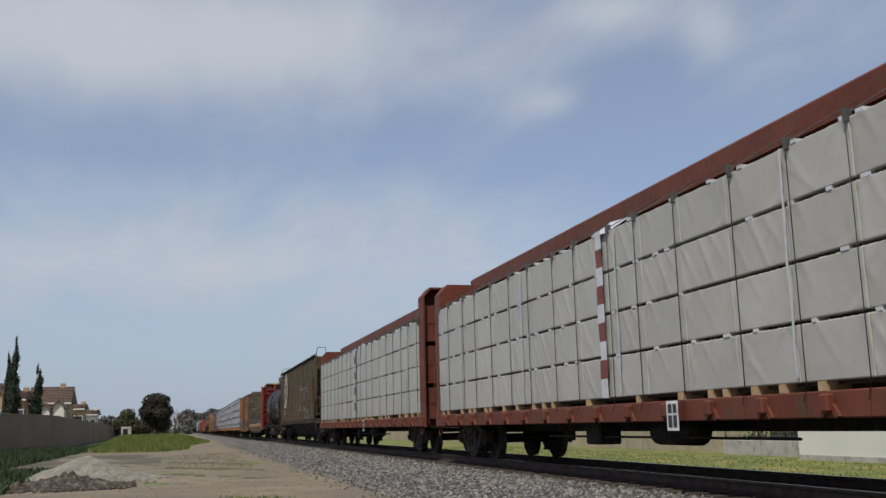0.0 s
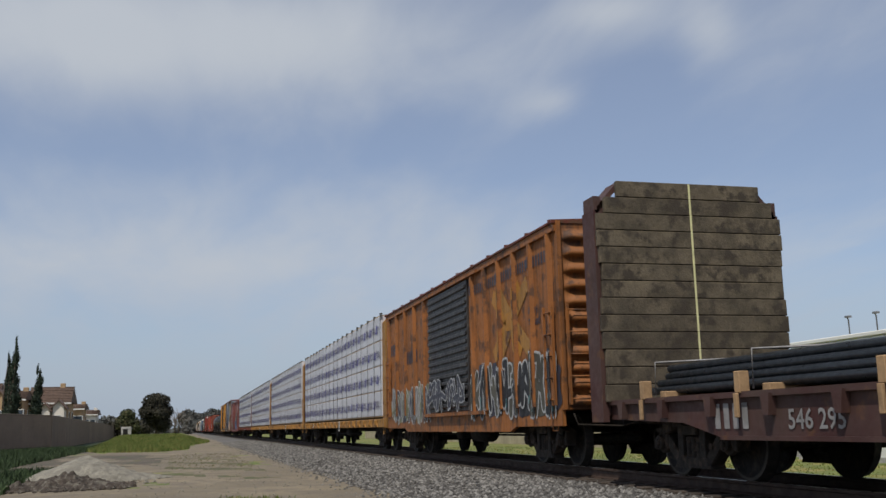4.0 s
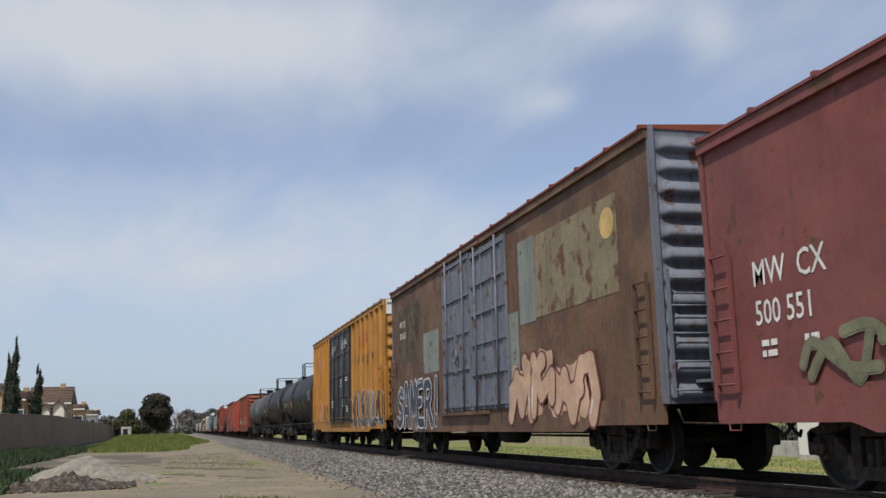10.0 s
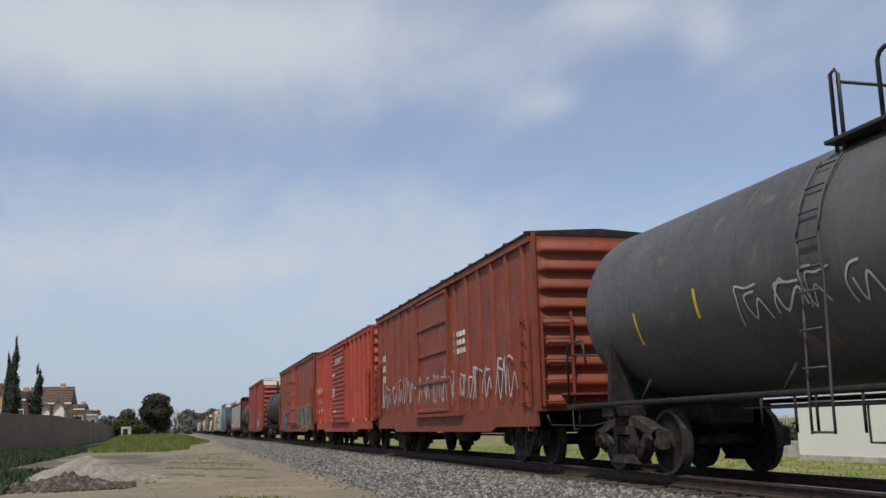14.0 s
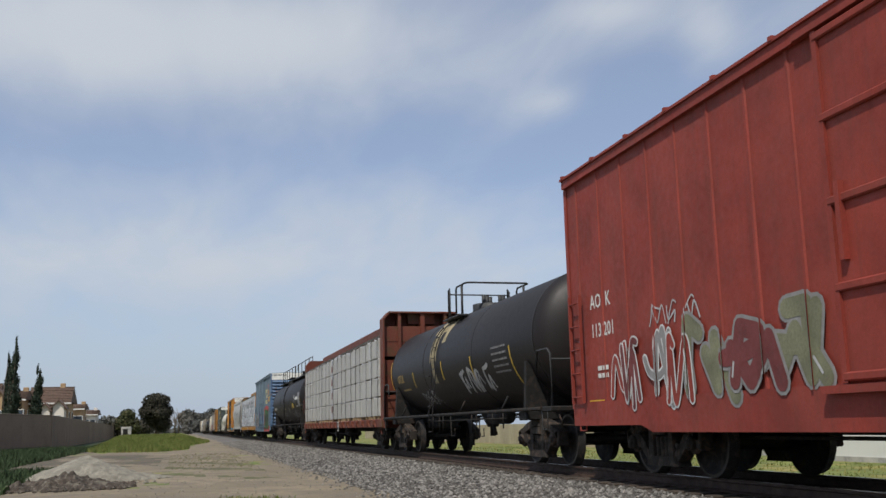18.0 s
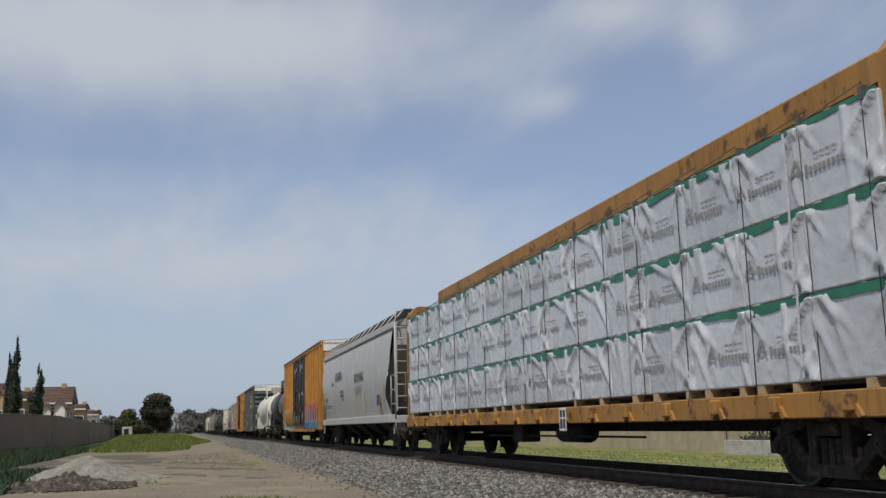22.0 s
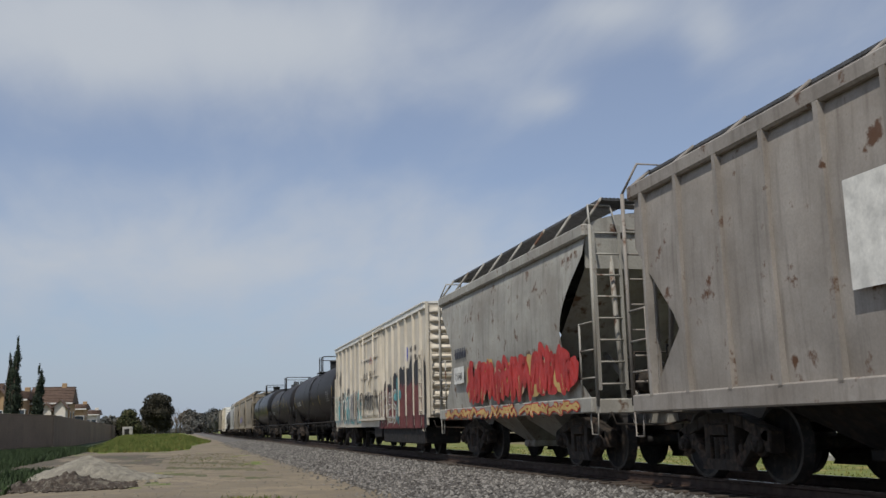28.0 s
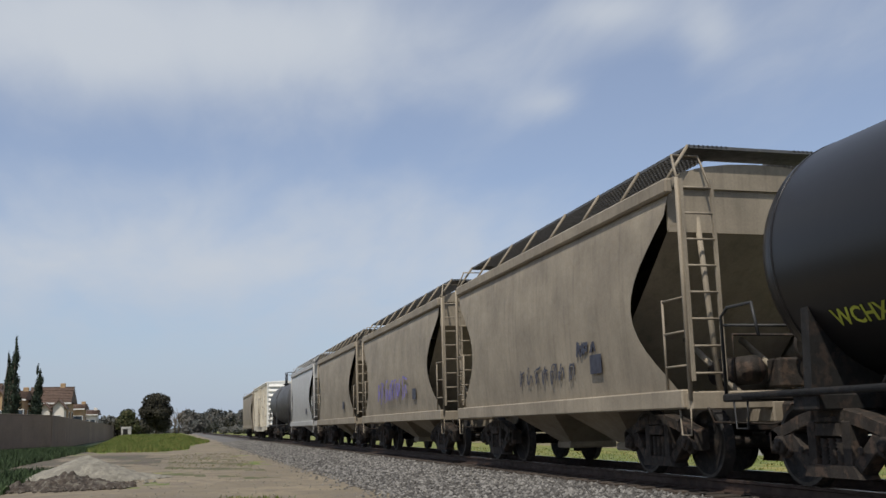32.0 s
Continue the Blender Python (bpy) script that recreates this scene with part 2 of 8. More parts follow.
M["ink_blue"] = material("blue wrap print", (0.075, 0.062, 0.25), 0.45, 0, 0.1, 4)
M["ink_dark"] = material("dark print", (0.035, 0.035, 0.05), 0.5, 0, 0.15, 4)
M["ink_print"] = material("grey violet wrap print", (0.13, 0.12, 0.17), 0.5, 0, 0.15, 4)
M["ink_white"] = material("white stencil paint", (0.66, 0.65, 0.60), 0.6, 0, 0.2, 6)
M["ink_grey"] = material("grey stencil paint", (0.24, 0.23, 0.22), 0.6, 0, 0.2, 6)
M["ink_black"] = material("black stencil paint", (0.02, 0.02, 0.02), 0.6, 0, 0.2, 6)
M["ink_yellow"] = material("yellow reflective strip", (0.62, 0.40, 0.03), 0.45, 0, 0.15, 6)
M["ink_orange"] = material("orange placard", (0.55, 0.22, 0.03), 0.5, 0, 0.15, 6)
M["ink_cream"] = material("pale yellow paint", (0.62, 0.58, 0.30), 0.6, 0, 0.15, 6)
M["ink_pink"] = material("faded pink paint", (0.50, 0.22, 0.24), 0.6, 0, 0.15, 6)
M["ink_red"] = material("red paint", (0.50, 0.045, 0.035), 0.5, 0, 0.2, 5)
M["ink_rblue"] = material("royal blue paint", (0.035, 0.07, 0.42), 0.5, 0, 0.15, 5)
M["g_silver"] = material("silver spray paint", (0.42, 0.42, 0.41), 0.45, 0, 0.25, 2)
M["g_chrome"] = material("dull silver spray paint", (0.29, 0.29, 0.295), 0.5, 0, 0.35, 1.5)
M["g_white"] = material("white spray paint", (0.60, 0.60, 0.58), 0.6, 0, 0.2, 2)
M["g_black"] = material("black spray paint", (0.018, 0.018, 0.02), 0.6, 0, 0.2, 2)
M["g_teal"] = material("teal spray paint", (0.10, 0.33, 0.34), 0.6, 0, 0.35, 2)
M["g_cyan"] = material("bright cyan spray paint", (0.04, 0.32, 0.58), 0.6, 0, 0.3, 2)
M["g_purple"] = material("violet spray paint", (0.16, 0.13, 0.42), 0.6, 0, 0.35, 2)
M["g_lavender"] = material("dull violet spray paint", (0.17, 0.155, 0.27), 0.6, 0, 0.6, 4)
M["g_pink"] = material("pink spray paint", (0.60, 0.10, 0.22), 0.6, 0, 0.25, 2)
M["g_red"] = material("red spray paint", (0.42, 0.035, 0.03), 0.6, 0, 0.3, 2)
M["g_maroon"] = material("dull red spray paint", (0.15, 0.035, 0.032), 0.6, 0, 0.3, 2)
M["g_green"] = material("green spray paint", (0.045, 0.13, 0.03), 0.6, 0, 0.45, 1.5)
M["g_lgreen"] = material("bright green spray paint", (0.10, 0.26, 0.02), 0.6, 0, 0.3, 2)
M["g_dgreen"] = material("dark olive green spray paint", (0.03, 0.045, 0.018), 0.6, 0, 0.4, 2)
M["g_lime"] = material("yellow green spray paint", (0.38, 0.40, 0.05), 0.6, 0, 0.35, 2)
M["g_gold"] = material("gold spray paint", (0.50, 0.34, 0.12), 0.6, 0, 0.3, 2)
M["g_olive"] = material("dull olive spray paint", (0.17, 0.17, 0.10), 0.6, 0, 0.4, 2)
M["g_grime"] = material("dark grey green spray paint", (0.085, 0.08, 0.062), 0.7, 0, 0.4, 1.5)
M["g_peach"] = material("peach spray paint", (0.52, 0.34, 0.22), 0.6, 0, 0.25, 2)
M["g_moss"] = material("moss green spray paint", (0.082, 0.088, 0.046), 0.65, 0, 0.5, 1.8)
M["g_blue"] = material("deep blue spray paint", (0.04, 0.06, 0.20), 0.6, 0, 0.3, 2)
M["wood_grey"] = material("weathered grey bulkhead board", (0.098, 0.077, 0.050), 0.85, 0, 0.45, 3, (0.045, 0.034, 0.023), 0.35, 4, 0.0, bump=0.4, bump_scale=30, rnd=0.22)
M["pipe"] = material("dark blue black pipe", (0.04, 0.047, 0.055), 0.38, 0.4, 0.25, 4)
M["wood"] = material("pale timber block", (0.34, 0.215, 0.11), 0.8, 0, 0.3, 5, bump=0.2)
M["strap"] = material("steel strap", (0.10, 0.10, 0.09), 0.5, 0.3, 0.2, 10)
M["rail"] = material("rusty rail steel", (0.055, 0.034, 0.025), 0.7, 0.3, 0.3, 5)
M["rail_top"] = material("polished rail head", (0.30, 0.27, 0.25), 0.3, 0.9, 0.2, 12)
M["tie"] = material("oily wooden tie", (0.055, 0.042, 0.032), 0.9, 0, 0.4, 6, bump=0.3, rnd=0.2)
M["ballast"] = material("grey ballast", (0.125, 0.118, 0.107), 0.95, 0, 0.6, 14, (0.12, 0.11, 0.10), 0.45, 20, bump=1.0, bump_scale=22, fine=60)
M["stone"] = material("crushed grey stone", (0.34, 0.335, 0.325), 0.95, 0, 0.35, 6, bump=0.3, bump_scale=40)
M["dirt"] = material("packed tan dirt", (0.205, 0.166, 0.108), 0.95, 0, 0.28, 0.3, (0.155, 0.126, 0.09), 0.45, 1.1, bump=0.5, bump_scale=9, fine=14)
M["ground"] = material("dry field ground", (0.165, 0.145, 0.075), 0.95, 0, 0.35, 0.25, (0.12, 0.115, 0.045), 0.45, 0.6, bump=0.6, bump_scale=6)
M["grass"] = material("spring grass", (0.115, 0.155, 0.03), 0.9, 0, 0.4, 1.2, (0.19, 0.17, 0.05), 0.35, 1.2, bump=0.8, bump_scale=18)
M["grass_far"] = material("mown yellow green grass", (0.125, 0.15, 0.032), 0.9, 0, 0.3, 0.8, (0.24, 0.20, 0.06), 0.35, 0.6, bump=0.5, bump_scale=15)
M["weed"] = material("dark green weeds", (0.035, 0.058, 0.02), 0.9, 0, 0.45, 2, bump=0.5)
M["stain"] = material("damp olive track stain", (0.105, 0.092, 0.045), 0.95, 0, 0.3, 1.0, (0.075, 0.08, 0.03), 0.4, 1.2, bump=0.4, bump_scale=10)
M["pile"] = material("pale gravel heap", (0.235, 0.215, 0.17), 0.95, 0, 0.3, 3, (0.17, 0.155, 0.125), 0.3, 5, bump=1.0, bump_scale=25)
M["pile_dark"] = material("dark asphalt rubble", (0.06, 0.046, 0.035), 0.95, 0, 0.5, 5, (0.13, 0.115, 0.09), 0.3, 7, bump=0.8, bump_scale=20)
M["wall_block"] = material("taupe block wall", (0.235, 0.168, 0.122), 0.9, 0, 0.15, 0.8, bump=0.25, bump_scale=25, rnd=0.12)
M["mortar"] = material("wall mortar", (0.20, 0.15, 0.115), 0.95, 0, 0.2, 5)
M["stucco"] = material("warm white stucco", (0.68, 0.63, 0.54), 0.9, 0, 0.08, 1, bump=0.2)
M["stucco_tan"] = material("tan stucco", (0.40, 0.27, 0.15), 0.9, 0, 0.1, 1, bump=0.2)
M["roof_tile"] = material("brown roof tile", (0.13, 0.085, 0.062), 0.85, 0, 0.3, 3, rnd=0.15, bump=0.3)
M["glass_dark"] = material("dark window glass", (0.03, 0.04, 0.05), 0.08, 0, 0.1, 1, spec=0.8)
M["trim_white"] = material("white trim", (0.70, 0.68, 0.62), 0.7, 0, 0.08, 2)
M["leaf"] = material("dark tree foliage", (0.036, 0.033, 0.021), 0.9, 0, 0.3, 0.6, (0.05, 0.044, 0.026), 0.3, 1.5)
M["leaf_bush"] = material("olive bush foliage", (0.055, 0.062, 0.022), 0.9, 0, 0.35, 0.8, (0.08, 0.07, 0.03), 0.35, 1.5)
# distance haze is put into this leaf colour: paler and greyer than near leaves
M["leaf_hazed"] = material("far tree foliage paled for haze", (0.088, 0.09, 0.08), 0.95, 0, 0.2, 0.2, (0.11, 0.10, 0.085), 0.4, 0.3)
M["leaf_cypress"] = material("cypress foliage", (0.022, 0.034, 0.018), 0.85, 0, 0.4, 1.5)
M["twig"] = material("bare grey twigs", (0.24, 0.20, 0.17), 0.9, 0, 0.3, 3)
M["bark"] = material("brown bark", (0.09, 0.07, 0.05), 0.9, 0, 0.35, 5, bump=0.5)
M["bldg_white"] = material("white warehouse wall", (0.70, 0.69, 0.64), 0.8, 0, 0.05, 0.4, None, 0, 2, 0.1, (0.5, 0.47, 0.42))
M["fence_tan"] = material("tan board fence", (0.36, 0.31, 0.21), 0.9, 0, 0.15, 1, rnd=0.08)
M["bed"] = material("oily dark track bed", (0.05, 0.041, 0.034), 0.95, 0, 0.5, 9, (0.10, 0.085, 0.07), 0.35, 14, bump=0.8, bump_scale=22)
M["earth"] = material("dark bare earth", (0.105, 0.083, 0.06), 0.95, 0, 0.35, 1.2, (0.05, 0.06, 0.025), 0.3, 2, bump=0.6, bump_scale=8)
M["concrete"] = material("grey concrete", (0.42, 0.40, 0.36), 0.9, 0, 0.2, 1.5, (0.28, 0.27, 0.25), 0.3, 2, bump=0.2)
M["mesh_wire"] = material("galvanised wire", (0.20, 0.20, 0.20), 0.5, 0.5, 0.1, 5)


# ================= mesh building =================
class Geo:
    """Collects faces for one mesh."""

    def __init__(self):
        self.v, self.f, self.m, self.s = [], [], [], []

    def face(self, idx, mi=0, smooth=False):
        self.f.append(tuple(idx)), self.m.append(mi), self.s.append(smooth)

    def poly(self, pts, mi=0):
        n = len(self.v)
        self.v += [tuple(p) for p in pts]
        self.face(range(n, n + len(pts)), mi)

    def box(self, x0, x1, y0, y1, z0, z1, mi=0):
        n = len(self.v)
        self.v += [(x, y, z) for z in (z0, z1) for y in (y0, y1) for x in (x0, x1)]
        for q in ((0, 2, 3, 1), (4, 5, 7, 6), (0, 1, 5, 4), (2, 6, 7, 3), (0, 4, 6, 2), (1, 3, 7, 5)):
            self.face([n + i for i in q], mi)
        return self

    def bevel_box(self, x0, x1, y0, y1, z0, z1, c=0.03, mi=0):
        """A box with all edges chamfered."""
        n = len(self.v)
        cx, cy, cz = (x0 + x1) / 2, (y0 + y1) / 2, (z0 + z1) / 2
        hx, hy, hz = (x1 - x0) / 2, (y1 - y0) / 2, (z1 - z0) / 2
        ids = {}
        for sx, sy, sz in itertools.product((-1, 1), repeat=3):
            for ax in range(3):
                d = [hx - c, hy - c, hz - c]
                d[ax] += c
                ids[sx, sy, sz, ax] = len(self.v)
                self.v.append((cx + sx * d[0], cy + sy * d[1], cz + sz * d[2]))
        sg = (-1, 1)
        for ax in range(3):
            o = [i for i in range(3) if i != ax]
            for s in sg:
                q = []
                for a, b in ((-1, -1), (1, -1), (1, 1), (-1, 1)):
                    k = [0, 0, 0]
                    k[ax], k[o[0]], k[o[1]] = s, a, b
                    q.append(ids[(*k, ax)])
                flip = (s > 0) == (ax == 1)
                self.face(q[::-1] if flip else q, mi)
        for ax in range(3):       # edges along ax
            o = [i for i in range(3) if i != ax]
            for a, b in itertools.product(sg, repeat=2):
                k0, k1 = [0, 0, 0], [0, 0, 0]
                k0[ax], k1[ax] = -1, 1
                k0[o[0]] = k1[o[0]] = a
                k0[o[1]] = k1[o[1]] = b
                self.face([ids[(*k0, o[0])], ids[(*k1, o[0])], ids[(*k1, o[1])], ids[(*k0, o[1])]], mi)
        for k in itertools.product(sg, repeat=3):
            self.face([ids[(*k, 0)], ids[(*k, 1)], ids[(*k, 2)]], mi)
        return self

    def tube(self, pts, r, n=6, mi=0, caps=True):
        pts = [Vector(p) for p in pts]
        rings = []
        for i, p in enumerate(pts):
            a = pts[max(0, i - 1)]
            b = pts[min(len(pts) - 1, i + 1)]
            d = (b - a).normalized()
            u = d.cross(Vector((0, 0, 1)))
            if u.length < 0.1:
                u = d.cross(Vector((1, 0, 0)))
            u.normalize()
            w = d.cross(u)
            rr = r[i] if isinstance(r, (list, tuple)) else r
            k = len(self.v)
            self.v += [tuple(p + (u * math.cos(t) + w * math.sin(t)) * rr) for t in (2 * math.pi * j / n for j in range(n))]
            rings.append(k)
        for a, b in zip(rings, rings[1:]):
            for j in range(n):
                self.face((a + j, a + (j + 1) % n, b + (j + 1) % n, b + j), mi, True)
        if caps:
            self.face([rings[0] + j for j in range(n)][::-1], mi)
            self.face([rings[-1] + j for j in range(n)], mi)
        return self

    def prism_y(self, prof, y0, y1, mi=0, caps=True, smooth=False):
        """A closed (x, z) outline drawn out along y."""
        n, k = len(prof), len(self.v)
        self.v += [(x, y0, z) for x, z in prof] + [(x, y1, z) for x, z in prof]
        for i in range(n):
            j = (i + 1) % n
            self.face((k + i, k + j, k + n + j, k + n + i), mi, smooth)
        if caps:
            self.face([k + i for i in range(n)][::-1], mi)
            self.face([k + n + i for i in range(n)], mi)
        return self

    def prism_x(self, prof, x0, x1, mi=0):
        """A closed (y, z) outline drawn out along x."""
        n, k = len(prof), len(self.v)
        self.v += [(x0, y, z) for y, z in prof] + [(x1, y, z) for y, z in prof]
        for i in range(n):
            j = (i + 1) % n
            self.face((k + i, k + j, k + n + j, k + n + i), mi)
        self.face([k + i for i in range(n)], mi)
        self.face([k + n + i for i in range(n)][::-1], mi)
        return self

    def lathe_y(self, prof, x, z, n=40, mi=0):
        """(y, r) rows turned round an axis along y."""
        k = len(self.v)
        for y, r in prof:
            self.v += [(x + r * math.cos(2 * math.pi * j / n), y, z + r * math.sin(2 * math.pi * j / n)) for j in range(n)]
        for i in range(len(prof) - 1):
            for j in range(n):
                self.face((k + i * n + j, k + (i + 1) * n + j, k + (i + 1) * n + (j + 1) % n, k + i * n + (j + 1) % n), mi, True)
        return self

    def lathe_x(self, prof, y, z, n=28, mi=0):
        k = len(self.v)
        for x, r in prof:
            self.v += [(x, y + r * math.cos(2 * math.pi * j / n), z + r * math.sin(2 * math.pi * j / n)) for j in range(n)]
        for i in range(len(prof) - 1):
            for j in range(n):
                self.face((k + i * n + j, k + i * n + (j + 1) % n, k + (i + 1) * n + (j + 1) % n, k + (i + 1) * n + j), mi, True)
        return self

    def lathe_z(self, prof, x, y, n=20, mi=0):
        k = len(self.v)
        for z, r in prof:
            self.v += [(x + r * math.cos(2 * math.pi * j / n), y + r * math.sin(2 * math.pi * j / n), z) for j in range(n)]
        for i in range(len(prof) - 1):
            for j in range(n):
                self.face((k + i * n + j, k + i * n + (j + 1) % n, k + (i + 1) * n + (j + 1) % n, k + (i + 1) * n + j), mi, True)
        self.face([k + (len(prof) - 1) * n + j for j in range(n)], mi)
        return self

    def mesh(self, name, *mats):
        me = bpy.data.meshes.new(name)
        me.from_pydata(self.v, [], self.f)
        me.polygons.foreach_set("material_index", self.m)
        me.polygons.foreach_set("use_smooth", self.s)
        for m in mats:
            me.materials.append(m)
        me.update()
        return me


def part(name, geo, mats, parent, label=""):
    """One mesh object under a thing or a part."""
    if isinstance(geo, Geo):
        geo = geo.mesh(name, *(mats if isinstance(mats, (list, tuple)) else (mats,)))
    ob = new(name, geo)
    ob.parent = parent
    return tagged(ob, label)


def thing(name, label, category, group="", kind=""):
    return tagged(new(name), label, category, group, kind)


def solo(name, geo, mats, label, category, kind="", group=""):
    ob = new(name, geo.mesh(name, *(mats if isinstance(mats, (list, tuple)) else (mats,))))
    return tagged(ob, label, category, group, kind)


def letters(text, size, mat, squeeze=1.0, bold=0.0):
    """Text as a flat mesh, origin at its lower left."""
    cu = bpy.data.curves.new("letters", "FONT")
    cu.body, cu.size, cu.offset, cu.resolution_u = text, size, bold, 2
    cu.space_line = 0.85
    ob = bpy.data.objects.new("letters", cu)
    me = bpy.data.meshes.new_from_object(ob)
    bpy.data.objects.remove(ob)
    bpy.data.curves.remove(cu)
    if squeeze != 1.0:
        me.transform(Matrix.Diagonal((squeeze, 1, 1, 1)))
    me.materials.clear()
    me.materials.append(mat)
    return me


def on_side(me, u, z, out):
    """Lay a flat mesh on the side of a car that faces -x: u runs to the reader's right (towards -y)."""
    me.transform(Matrix(((0, 0, -1, -out), (-1, 0, 0, -u), (0, 1, 0, z), (0, 0, 0, 1))))
    return me


def on_end(me, x, z, y):
    """Lay a flat mesh on the end of a car that faces -y, from x on to the reader's right."""
    me.transform(Matrix(((1, 0, 0, x), (0, 0, -1, y), (0, 1, 0, z), (0, 0, 0, 1))))
    return me


def on_tank(me, u, z, R, zc, out=0.006):
    """Wrap a flat mesh round the side of a tank."""
    a0 = math.asin(max(-1, min(1, (z - zc) / R)))
    for p in me.vertices:
        a = a0 + p.co.y / R
        p.co = (-(R + out) * math.cos(a), -u - p.co.x, zc + (R + out) * math.sin(a))
    me.update()
    return me


def patch(us, zs, out, geo, mi=0):
    """A flat quad on the side of a car."""
    (u0, u1), (z0, z1) = us, zs
    geo.poly([(-out, -u0, z0), (-out, -u1, z0), (-out, -u1, z1), (-out, -u0, z1)], mi)


def strip(geo, pts, w, out, mi):
    """A brush stroke on the side of a car through (u, z) points."""
    pts = [Vector((u, z)) for u, z in pts]
    L, Rr = [], []
    for i, p in enumerate(pts):
        d = pts[min(i + 1, len(pts) - 1)] - pts[max(i - 1, 0)]
        n = Vector((-d.y, d.x)).normalized() * w / 2 if d.length else Vector((0, w / 2))
        L.append(p + n), Rr.append(p - n)
    for i in range(len(pts) - 1):
        q = [L[i], Rr[i], Rr[i + 1], L[i + 1]]
        geo.poly([(-out, -p.x, p.y) for p in q], mi)


def smooth(a, b, x):
    t = max(0.0, min(1.0, (x - a) / (b - a)))
    return t * t * (3 - 2 * t)


POSTS = {}      # side posts of each car: places along it, half-width, depth


def drape(g, parent):
    """Carry paint on a car's side over the posts that stand out from it."""
    if parent is None or parent.name not in POSTS:
        return g
    us, hw, d = POSTS[parent.name]
    o = Geo()

    def half(p, y, keep):
        r = []
        for a, b in zip(p, p[1:] + p[:1]):
            ka, kb = (a[1] - y) * keep >= 0, (b[1] - y) * keep >= 0
            if ka:
                r.append(a)
            if ka != kb:
                f = (y - a[1]) / (b[1] - a[1])
                r.append(tuple(a[i] + (b[i] - a[i]) * f for i in range(3)))
        return r
    for f, mi in zip(g.f, g.m):
        p = [tuple(g.v[i]) for i in f]
        lo, hi = min(q[1] for q in p), max(q[1] for q in p)
        for u in us:
            if -u + hw <= lo or -u - hw >= hi:
                continue
            left, mid = half(p, -u - hw, -1), half(half(p, -u - hw, 1), -u + hw, -1)
            p = half(p, -u + hw, 1)
            if len(left) > 2:
                o.poly(left, mi)
            if len(mid) > 2:
                o.poly([(q[0] - d, q[1], q[2]) for q in mid], mi)
            if len(p) < 3:
                break
        if len(p) > 2:
            o.poly(p, mi)
    return o


def loop_points(rnd, cu, z0, w, h, lean, sharp):
    """A closed swollen outline, taller than wide; sharp ones have corners."""
    n = rnd.choice((7, 8, 9)) if sharp else 18
    ph, k1, k2 = rnd.uniform(0, 6.28), rnd.choice((2, 3, 3)), rnd.choice((4, 5))
    p2, a1, a2 = rnd.uniform(0, 6.28), rnd.uniform(.08, .2), rnd.uniform(.04, .12)
    pts = []
    for k in range(n):
        t = 2 * math.pi * (k + (rnd.uniform(-.25, .25) if sharp else 0)) / n
        r = 1 + a1 * math.cos(k1 * t + ph) + a2 * math.cos(k2 * t + p2)
        cx, cz = math.cos(t), math.sin(t)
        e = .62
        x, z = math.copysign(abs(cx) ** e, cx) * r, math.copysign(abs(cz) ** e, cz) * r
        pts.append((cu + x * w / 2 + z * lean, z0 + h / 2 + z * h / 2.3))
    return pts


def wild_strokes(rnd):
    """Bent bars, darts and hooks in a unit square that read as no letter."""
    a, b = rnd.uniform(-.15, .3), rnd.uniform(.55, 1.15)
    o = [((a, rnd.uniform(-.02, .15)), (a + rnd.uniform(-.12, .2), rnd.uniform(.35, .6)), (a + rnd.uniform(-.1, .3), rnd.uniform(.85, 1.0)), (a + rnd.uniform(.2, .5), rnd.uniform(.75, 1.0)))]
    o.append(tuple((b - .75 * k / 3 + rnd.uniform(-.12, .12), (rnd.uniform(.0, .3), rnd.uniform(.55, .95))[k % 2]) for k in range(4)))
    if rnd.random() < .7:
        c = rnd.uniform(.2, .8)
        o.append(((c - .35, rnd.uniform(.3, .6)), (c, rnd.uniform(.35, .7)), (c + .4, rnd.uniform(.2, .8)), (c + .55, rnd.uniform(.3, .9))))
    return o


